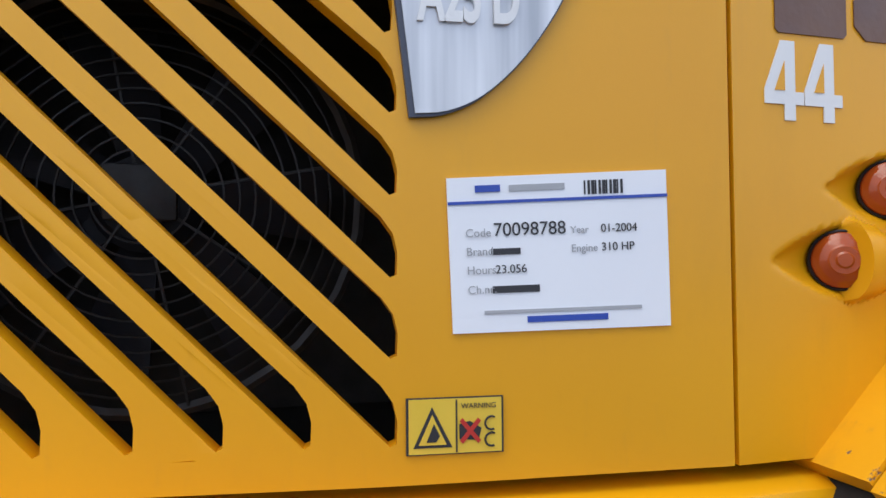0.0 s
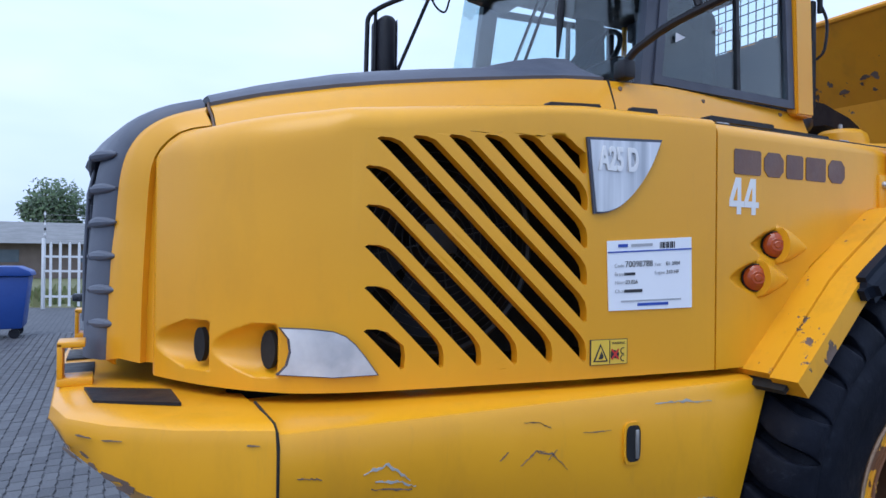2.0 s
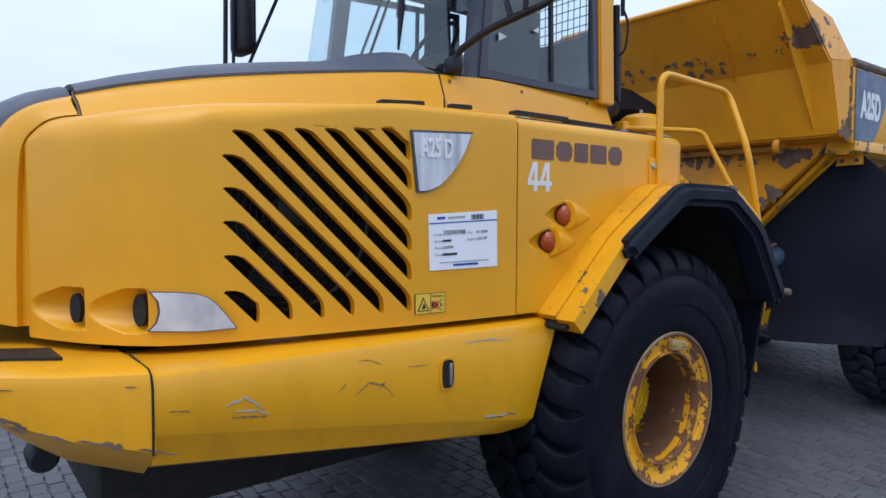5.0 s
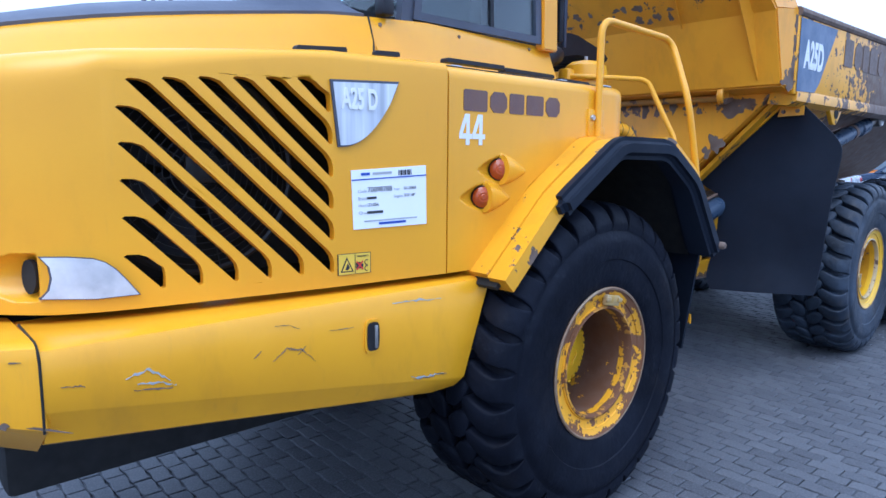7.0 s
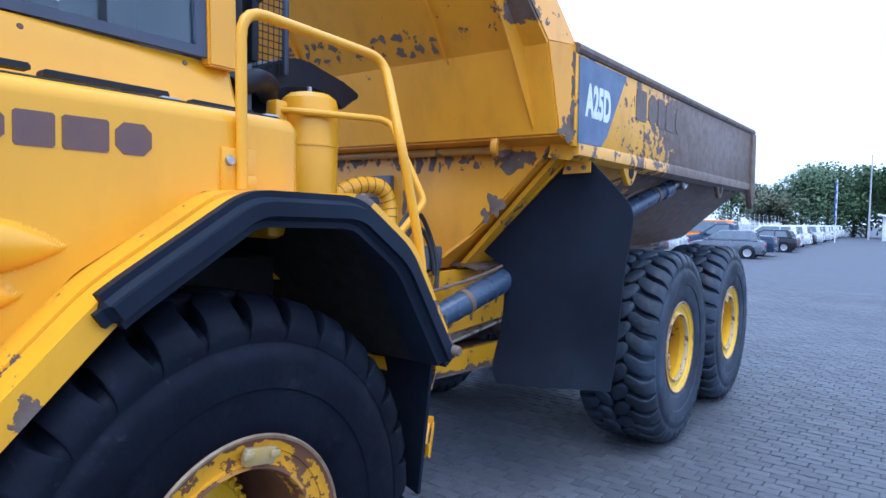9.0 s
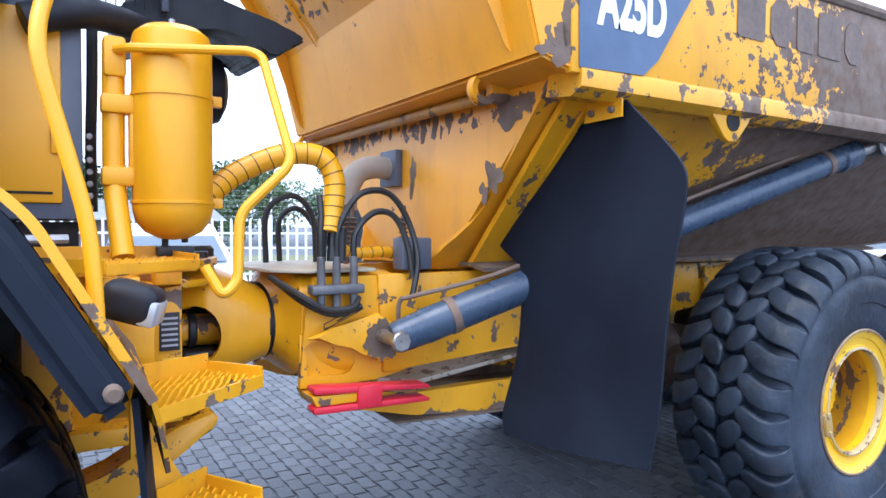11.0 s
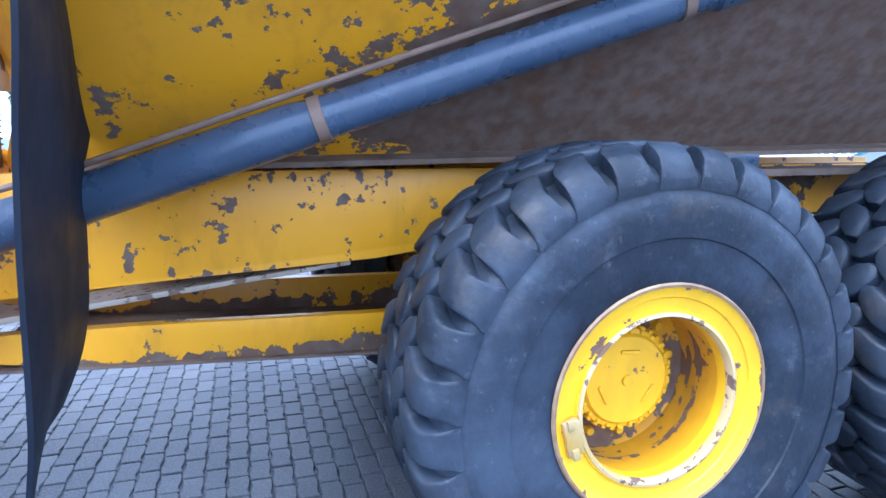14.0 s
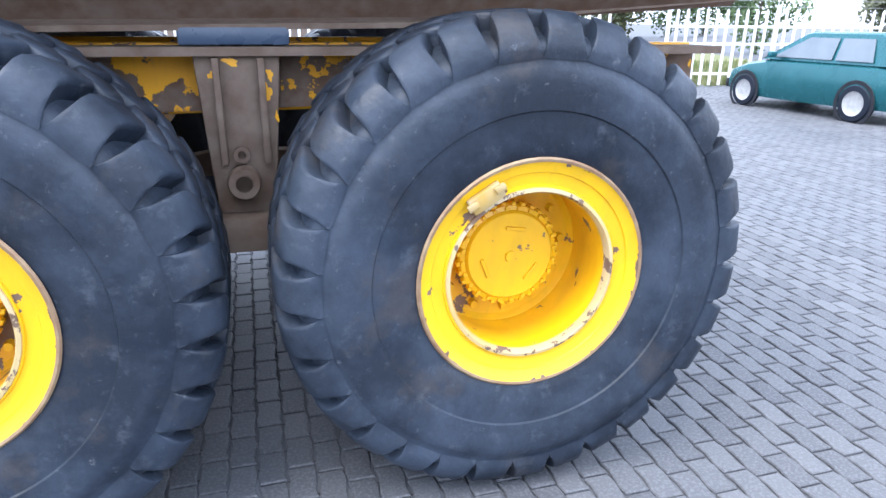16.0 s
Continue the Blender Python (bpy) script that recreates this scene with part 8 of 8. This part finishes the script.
def fence_panel():
    """A palisade panel 2.7 m long along x, with its post at the origin."""
    top = empty("fence_panel", "white steel palisade fence panel with pointed pales", "fence", "", "fence panels")
    bm = B()
    box(bm, (-0.04, -0.04, 0), (0.04, 0.04, 1.95), 0.008)
    part("post", bm, M_FENCE, top)
    for z in (0.35, 1.05, 1.45):
        bm = B()
        box(bm, (0.0, -0.02, z - 0.03), (2.7, 0.02, z + 0.03))
        part("rail", bm, M_FENCE, top)
    bm = B()
    prism(bm, [(-0.035, 0.08), (0.035, 0.08), (0.035, 1.80), (0.0, 1.86), (-0.035, 1.80)], "y", -0.034, -0.022)
    pale = part("pale", bm, M_FENCE, top)
    pale.location = (0.2, 0, 0)
    for k in range(1, 11):
        again("pale", pale.data, top, Matrix.Translation((0.2 + 0.245 * k, 0, 0)))
    bm = B()
    tube(bm, [(0, 0.06, 1.7), (0, 0.06, 2.7)], 0.015, 6)
    pole = part("wire_pole", bm, M_POLE, top, "thin pole with black and white insulators")
    for k in range(7):
        bm = B()
        rod(bm, (0, 0.06, 1.75 + 0.14 * k), (0, 0.06, 1.82 + 0.14 * k), 0.03, 8)
        part("insulator", bm, M_BLACK if k % 2 else M_WHITE, pole)
    bm = B()
    tube(bm, [(0, 0.06, 0), (2.7, 0.06, 0)], 0.004, 4, False)
    me_wire = finish(bm, "wire", M_POLE)
    for k in range(6):
        again("wire", me_wire, top, Matrix.Translation((0, 0, 1.9 + 0.14 * k)))
    return top


panel_0 = None
for (xa, ya), (xb, yb) in zip(FENCE, FENCE[1:]):
    d = Vector((xb - xa, yb - ya, 0))
    n = max(1, int(d.length / 2.7))
    if xa > 20:
        n = 26
    for k in range(n):
        p = Vector((xa, ya, 0)) + d.normalized() * 2.7 * k
        m = Matrix.Translation(p) @ Matrix.Rotation(math.atan2(d.y, d.x), 4, "Z")
        if panel_0 is None:
            panel_0 = fence_panel()
            panel_0.matrix_basis = m
        else:
            copy_thing(panel_0, m)


def car_paint(name, c, metal=0.3):
    return plain(name, c, tuple(v * 0.85 for v in c), 0.25, metal, 2, 0.02)


WHEEL_MAT = M_ZINC


def loft_car(bm, stations):
    """Body skin from stations (y, half width, z low, z high)."""
    rows = []
    for y, w, z0, z1 in stations:
        h = z1 - z0
        rows.append([(-w * 0.93, y, z0), (-w, y, z0 + h * 0.25), (-w, y, z0 + h * 0.62), (-w * 0.95, y, z0 + h * 0.92), (-w * 0.86, y, z1), (0, y, z1 + 0.015),
                     (w * 0.86, y, z1), (w * 0.95, y, z0 + h * 0.92), (w, y, z0 + h * 0.62), (w, y, z0 + h * 0.25), (w * 0.93, y, z0), (-w * 0.93, y, z0)])
    grid(bm, rows)
    bmesh.ops.remove_doubles(bm, verts=bm.verts[:], dist=0.001)
    bmesh.ops.holes_fill(bm, edges=[e for e in bm.edges if e.is_boundary])
    return bm


def make_car(color, label, kind="hatch"):
    """A small car: front to +y, origin on the ground amidships."""
    top = empty("parked_car", label, "car", "", "parked cars")
    mat = car_paint("car_paint", color)
    L, W, H, roof0, roof1, bonnet = {"hatch": (3.75, 0.80, 1.40, -1.62, 0.50, 0.92), "suv": (4.5, 0.90, 1.68, -2.05, 0.55, 1.05), "van": (4.9, 0.95, 1.95, -2.38, 1.0, 1.15),
                                     "pickup": (5.1, 0.92, 1.75, -0.55, 0.85, 1.10)}[kind]
    f, r = L / 2, -L / 2
    belt = bonnet
    bm = loft_car(B(), [(r, W * 0.88, 0.34, belt * 0.80), (r + 0.06, W * 0.95, 0.24, belt * 0.97), (r + 0.5, W, 0.22, belt), (0, W, 0.20, belt), (f - 1.15, W, 0.20, belt - 0.01),
                        (f - 0.55, W * 0.97, 0.21, belt - 0.10), (f - 0.12, W * 0.90, 0.24, belt - 0.24), (f, W * 0.80, 0.32, belt - 0.36)])
    body = part("body", bm, mat, top)
    bm = B()
    ys = [roof0 - 0.02 if kind != "pickup" else roof0, roof0 + 0.28, roof1 - 0.45, roof1 + 0.45]
    rows = []
    zt = H
    for y, z, w in ((ys[0], belt - 0.02, 0.93), (ys[0] + (0.20 if kind == "hatch" else 0.08), zt - 0.08, 0.77), (ys[0] + 0.36, zt, 0.74), (ys[2], zt, 0.74), (ys[2] + 0.10, zt - 0.03, 0.75), (ys[3], belt - 0.02, 0.93)):
        rows.append([(-W * 0.93, y, belt - 0.02), (-W * (w + 0.02), y, max(belt - 0.02, z - 0.03)), (-W * (w - 0.04), y, z), (W * (w - 0.04), y, z), (W * (w + 0.02), y, max(belt - 0.02, z - 0.03)), (W * 0.93, y, belt - 0.02)])
    grid(bm, rows)
    cabin = part("cabin", bm, mat, top)
    # glass: sides, front and rear laid just proud
    for s in (-1, 1):
        yb, yf = ys[0] + 0.30, ys[3] - 0.16
        parts_ = [(yb, ys[0] + 0.42, ys[0] + 1.0, ys[0] + 1.0), (ys[0] + 1.07, ys[0] + 1.07, ys[2] - 0.03, yf - 0.10)] if kind != "pickup" else [(yb, ys[0] + 0.3, ys[2], yf - 0.1)]
        for a0, a1, b1, b0 in parts_:
            bm = B()
            plate(bm, [(s * W * 0.945, a0, belt + 0.03), (s * W * 0.80, a1, zt - 0.10), (s * W * 0.80, b1, zt - 0.10), (s * W * 0.945, b0, belt + 0.03)], 0.012)
            part("side_window", bm, M_CARGLASS, cabin)
    bm = B()
    plate(bm, [(-W * 0.80, ys[3] - 0.02, belt + 0.03), (W * 0.80, ys[3] - 0.02, belt + 0.03), (W * 0.68, ys[2] + 0.10, zt - 0.06), (-W * 0.68, ys[2] + 0.10, zt - 0.06)], 0.02)
    part("windscreen", bm, M_CARGLASS, cabin)
    bm = B()
    k_ = 0.20 if kind == "hatch" else 0.08
    plate(bm, [(-W * 0.78, ys[0] - 0.01 + k_ * 0.15, belt + 0.05), (W * 0.78, ys[0] - 0.01 + k_ * 0.15, belt + 0.05), (W * 0.66, ys[0] + k_ - 0.015, zt - 0.10), (-W * 0.66, ys[0] + k_ - 0.015, zt - 0.10)], 0.02)
    part("rear_window", bm, M_CARGLASS, cabin)
    for s in (-1, 1):
        bm = B()
        box(bm, (s * W * 0.68 - 0.09, r - 0.012, belt - 0.30), (s * W * 0.80 + 0.05, r + 0.07, belt - 0.12), 0.02)
        part("tail_light", bm, M_REDLENS, body)
        bm = B()
        box(bm, (s * W * 0.62 - 0.13, f - 0.10, belt - 0.40), (s * W * 0.62 + 0.13, f + 0.0, belt - 0.27), 0.02)
        part("headlight", bm, M_LAMPGLASS, body)
        bm = B()
        box(bm, (s * (W + 0.10) - 0.08, ys[3] - 0.42, belt + 0.02), (s * (W + 0.10) + 0.08, ys[3] - 0.32, belt + 0.13), 0.03)
        part("wing_mirror", bm, mat, body)
        for y in (-L * 0.315, L * 0.335):
            bm = B()
            lathe(bm, [(0.20, -0.09), (0.28, -0.085), (0.30, -0.06), (0.30, 0.06), (0.28, 0.085), (0.20, 0.09)], 28, Matrix.Translation((s * (W - 0.07), y, 0.30)) @ Matrix.Rotation(radians(90), 4, "Z"))
            wheel = part("wheel", bm, M_RUBBER, top)
            bm = B()
            lathe(bm, [(0, -0.075), (0.06, -0.08), (0.17, -0.07), (0.20, -0.085), (0.205, -0.06)], 20, Matrix.Translation((s * (W - 0.07), y, 0.30)) @ Matrix.Rotation(radians(90 if s > 0 else -90), 4, "Z"))
            part("hub_cap", bm, WHEEL_MAT, wheel)
            bm = B()
            lathe(bm, [(0.31, -0.002), (0.37, -0.004), (0.375, 0.0)], 28, Matrix.Translation((s * (W + 0.002), y, 0.30)) @ Matrix.Rotation(radians(90 if s > 0 else -90), 4, "Z"))
            part("arch_trim", bm, M_BLACK, body)
    for yy in (r - 0.02, f - 0.08):
        bm = B()
        box(bm, (-W * 0.86, yy, 0.30), (W * 0.86, yy + 0.12, 0.48), 0.04)
        part("bumper", bm, mat if kind != "hatch" else M_BLACK, body)
    return top


teal = make_car((0.012, 0.105, 0.125), "teal green five-door hatchback parked on the paving", "hatch")
teal.matrix_basis = pose(15.22, 6.60, 0, 0, 0, 2.5)
dark = make_car((0.04, 0.045, 0.055), "dark grey hatchback parked before the white fence", "hatch")
dark.matrix_basis = pose(-2.08, 8.15, 0, 0, 0, 180)
white = make_car((0.62, 0.65, 0.70), "pale silver estate car parked before the white fence", "suv")
white.matrix_basis = pose(2.45, 8.6, 0, 0, 0, 180)
copy_thing(white, pose(-0.38, 8.5, 0, 0, 0, 180))
grey = make_car((0.16, 0.18, 0.21), "grey metallic hatchback parked in a row", "hatch")
grey.matrix_basis = pose(34.6, 5.3, 0, 0, 0, 4)
pick = make_car((0.035, 0.055, 0.10), "dark blue pickup parked in a row", "pickup")
pick.matrix_basis = pose(38.0, 6.0, 0, 0, 0, 2)
van = make_car((0.85, 0.27, 0.05), "orange van parked in a row", "van")
van.matrix_basis = pose(43.0, 9.0, 0, 0, 0, 0)
suv = make_car((0.75, 0.76, 0.78), "white estate car parked in a row", "suv")
suv.matrix_basis = pose(49.0, 6.0, 0, 0, 0, 2)
black = make_car((0.03, 0.03, 0.035), "black hatchback parked in a row", "hatch")
black.matrix_basis = pose(45.0, 5.2, 0, 0, 0, 0)
kinds = [white, suv, grey, dark, white, black, suv, white, grey, suv]
for k, x in enumerate((20.5, 23.6, 26.5, 29.3, 31.9)):
    copy_thing((suv, white, grey, dark, white)[k], pose(x, 8.0 + 0.2 * k, 0, 0, 0, rng.uniform(-3, 3)))
for k in range(17):
    copy_thing(kinds[k % 10], pose(53.0 + 3.2 * k, 6.2 + 0.12 * k + rng.uniform(-0.3, 0.3), 0, 0, 0, rng.uniform(-3, 3)))


# trees
def make_tree(seed, h, spread, mat, label):
    rg = random.Random(seed)
    top = empty("tree", label, "tree", "", "far trees")
    bm = B()
    tube(bm, smooth_path([(0, 0, 0), (0.05, 0.03, h * 0.25), (-0.05, 0.05, h * 0.5), (0.05, 0, h * 0.8)]), lambda t: 0.24 * (1 - t) + 0.04, 8)
    tips = []
    for k in range(9):
        a, z = rg.uniform(0, 6.3), h * rg.uniform(0.28, 0.7)
        tip = (spread * rg.uniform(0.45, 0.8) * math.cos(a), spread * rg.uniform(0.45, 0.8) * math.sin(a), z + h * rg.uniform(0.12, 0.28))
        tube(bm, [(0, 0, z), (tip[0] * 0.5, tip[1] * 0.5, (z + tip[2]) / 2 + 0.1), tip], lambda t: 0.09 * (1 - t) + 0.015, 6)
        tips.append(tip)
    part("trunk", bm, M_BARK, top)
    cl = [(0, 0, h * 0.86, spread * 0.5), (0, 0, h * 0.66, spread * 0.65), (0.3, 0, h * 0.42, spread * 0.62), (-0.2, 0.3, h * 0.24, spread * 0.55)] + [(x, y, z, spread * rg.uniform(0.28, 0.5)) for x, y, z in tips]
    vs, fs = [], []
    for x, y, z, r in cl:
        for _ in range(260):
            d = Vector((rg.gauss(0, 1), rg.gauss(0, 1), rg.gauss(0, 0.8))).normalized() * r * rg.uniform(0.55, 1.08)
            p = Vector((x, y, z)) + d
            s = rg.uniform(0.16, 0.34)
            u = Vector((rg.gauss(0, 1), rg.gauss(0, 1), rg.gauss(0, 1))).normalized()
            v = u.orthogonal().normalized()
            o = len(vs)
            vs += [tuple(p + u * s), tuple(p + v * s * 0.6), tuple(p - u * s), tuple(p - v * s * 0.6)]
            fs.append((o, o + 1, o + 2, o + 3))
    me = bpy.data.meshes.new("crown")
    me.from_pydata(vs, [], fs)
    me.materials.append(mat)
    again("crown", me, top)
    return top


t1 = make_tree(3, 9.5, 4.2, M_LEAF, "broad green tree behind the yard fence")
t1.matrix_basis = pose(86, 34, 0, 0, 0, 20)
t2 = make_tree(8, 8.0, 3.0, M_LEAF2, "sparse dull green tree behind the yard fence")
t2.matrix_basis = pose(70, 33, 0, 0, 0, 0)
spots = [(x_, 57 + 3 * math.sin(x_ * 1.3), 0, 0.58 + 0.12 * math.sin(x_ * 0.7)) for x_ in range(-42, 40, 5)]
spots += [(100, 15.5, 1, 0.85), (103, 11.0, 0, 1.0), (106, 8.0, 0, 1.05), (101, 13.0, 1, 0.7), (110, 3.5, 0, 1.0), (108, 0.0, 0, 0.98), (114, 5.5, 0, 1.0), (112, -3.5, 0, 1.0), (116, -7.0, 0, 1.05), (96, 38, 0, 1.0), (108, 36, 0, 0.95), (120, 33, 0, 1.05), (78, 42, 1, 1.0), (132, 36, 0, 1.0), (146, 30, 0, 1.05), (160, 26, 0, 1.0), (176, 22, 0, 1.05), (190, 16, 0, 1.1),
         (30, 62, 0, 0.95), (36, 66, 0, 0.8), (44, 64, 1, 0.9), (52, 66, 0, 0.85), (60, 70, 0, 0.8), (20, 72, 0, 0.9), (8, 76, 0, 0.8), (0, 74, 0, 0.9), (-8, 78, 1, 0.85), (-16, 76, 0, 0.8), (-25, 74, 0, 0.95), (-34, 78, 0, 0.85), (-44, 74, 0, 0.9),
         (24, 30, 1, 0.55), (31, 27, 0, 0.5), (38, 25, 1, 0.6), (46, 24, 0, 0.5), (27, 45, 0, 0.7), (14, 60, 0, 0.75)]
for x, y, k, s in spots:
    src = (t1, t2)[k]
    ob = copy_thing(src, pose(x, y, 0, 0, 0, rng.uniform(0, 360)) @ Matrix.Scale(s, 4))
# verge of grass and shrubs beyond the fence
bm = B()
vs, fs = [], []
for _ in range(9000):
    t = rng.random()
    k = rng.randrange(3)
    (xa, ya), (xb, yb) = FENCE[k], FENCE[k + 1]
    x, y = xa + (xb - xa) * t + rng.uniform(0.5, 4), ya + (yb - ya) * t + rng.uniform(0.3, 7.0)
    h = rng.uniform(0.12, 0.4)
    a = rng.uniform(0, 6.3)
    o = len(vs)
    c, s = math.cos(a) * 0.10, math.sin(a) * 0.10
    vs += [(x - c, y - s, -0.01), (x + c, y + s, -0.01), (x + rng.uniform(-0.1, 0.1), y, h)]
    fs.append((o, o + 1, o + 2))
bm.free()
me = bpy.data.meshes.new("grass_verge")
me.from_pydata(vs, [], fs)
me.materials.append(leaf_mat("verge_grass", (0.10, 0.14, 0.04), (0.20, 0.20, 0.09)))
tagged(new("grass_verge", me), "tufts of dry green grass beyond the fence", "grass", "", "stuff")
bm = B()
grid(bm, [[(xa + 0.5, ya + 0.4, -0.004), (xa + 8, ya + 18, -0.004)] for xa, ya in FENCE[:4]])
field = tagged(new("field", finish(bm, "field", plain("meadow", (0.10, 0.12, 0.045), (0.16, 0.15, 0.07), 0.9, 0, 0.6))), "green meadow beyond the fence", "meadow", "", "structure")

# low barn behind the fence
barn = empty("barn", "long low grey-roofed barn behind the fence", "barn")
bm = B()
box(bm, (-30, 40, 0), (10, 52, 2.0))
part("wall", bm, plain("barn_wall", (0.16, 0.12, 0.10), (0.22, 0.17, 0.14), 0.85, 0, 1.5), barn)
bm = B()
prism(bm, [(39.2, 1.95), (46, 3.35), (52.8, 1.95)], "x", -30.6, 10.6)
part("roof", bm, plain("barn_roof", (0.15, 0.155, 0.16), (0.21, 0.215, 0.22), 0.8, 0, 1.2), barn)
for k in range(8):
    bm = B()
    box(bm, (-27 + 4.6 * k, 39.97, 0.9), (-25.4 + 4.6 * k, 40.02, 1.6))
    part("window", bm, M_CARGLASS, barn)

# blue waste container
bin_ = empty("waste_container", "blue plastic waste container with a lid on wheels", "container")
bm = B()
prism(bm, [(-4.85, 0.18), (-4.02, 0.18), (-3.92, 1.15), (-4.95, 1.15)], "y", 11.5, 12.3, 0.03)
M_BIN = plain("bin_blue", (0.015, 0.06, 0.28), (0.012, 0.05, 0.24), 0.45, 0, 4)
part("body", bm, M_BIN, bin_)
bm = B()
prism(bm, [(-5.00, 1.15), (-3.87, 1.15), (-3.90, 1.24), (-4.1, 1.33), (-4.77, 1.33), (-4.97, 1.24)], "y", 11.45, 12.36, 0.02)
part("lid", bm, M_BIN, bin_)
for x in (-4.7, -4.15):
    for y in (11.6, 12.2):
        bm = B()
        lathe(bm, [(0, -0.03), (0.09, -0.03), (0.09, 0.03), (0, 0.03)], 16, Matrix.Translation((x, y, 0.09)))
        part("wheel", bm, M_BLACK, bin_)

# banner, tall pole and white portal far down the yard
flag = empty("banner_flag", "tall narrow blue banner flag on a white pole", "flag")
bm = B()
tube(bm, [(73.0, 4.0, 0), (73.0, 4.0, 6.2)], 0.05, 8)
part("pole", bm, M_WHITE, flag)
bm = B()
prism(bm, [(72.95, 6.0), (71.7, 5.9), (71.6, 3.4), (71.75, 2.2), (72.9, 2.0), (72.95, 4.0)], "y", 3.98, 4.02)
part("cloth", bm, plain("banner_blue", (0.03, 0.09, 0.38), (0.025, 0.08, 0.33), 0.7, 0, 2), flag)
for z, w in ((5.3, 0.5), (4.5, 0.42), (3.6, 0.42), (2.9, 0.38)):
    bm = B()
    box(bm, (72.05, 3.955, z - 0.22), (72.05 + w, 3.965, z + 0.22), 0.05, 1)
    part("banner_mark", bm, M_WHITE, flag)
mast = empty("light_mast", "tall grey steel light mast", "mast")
bm = B()
tube(bm, [(95.0, 2.5, 0), (95.0, 2.5, 10.5)], lambda t: 0.12 - 0.06 * t, 8)
part("pole", bm, M_POLE, mast)
gate = empty("white_portal", "white steel gantry at the yard entrance", "gantry")
bm = B()
for x in (88, 92):
    box(bm, (x, 0.4, 0), (x + 0.35, 0.8, 2.9), 0.02)
box(bm, (76, 0.45, 2.75), (108, 0.75, 2.95), 0.02)
box(bm, (87.5, 0.4, 2.6), (93, 0.8, 3.05), 0.02)
part("frame", bm, M_WHITE, gate)
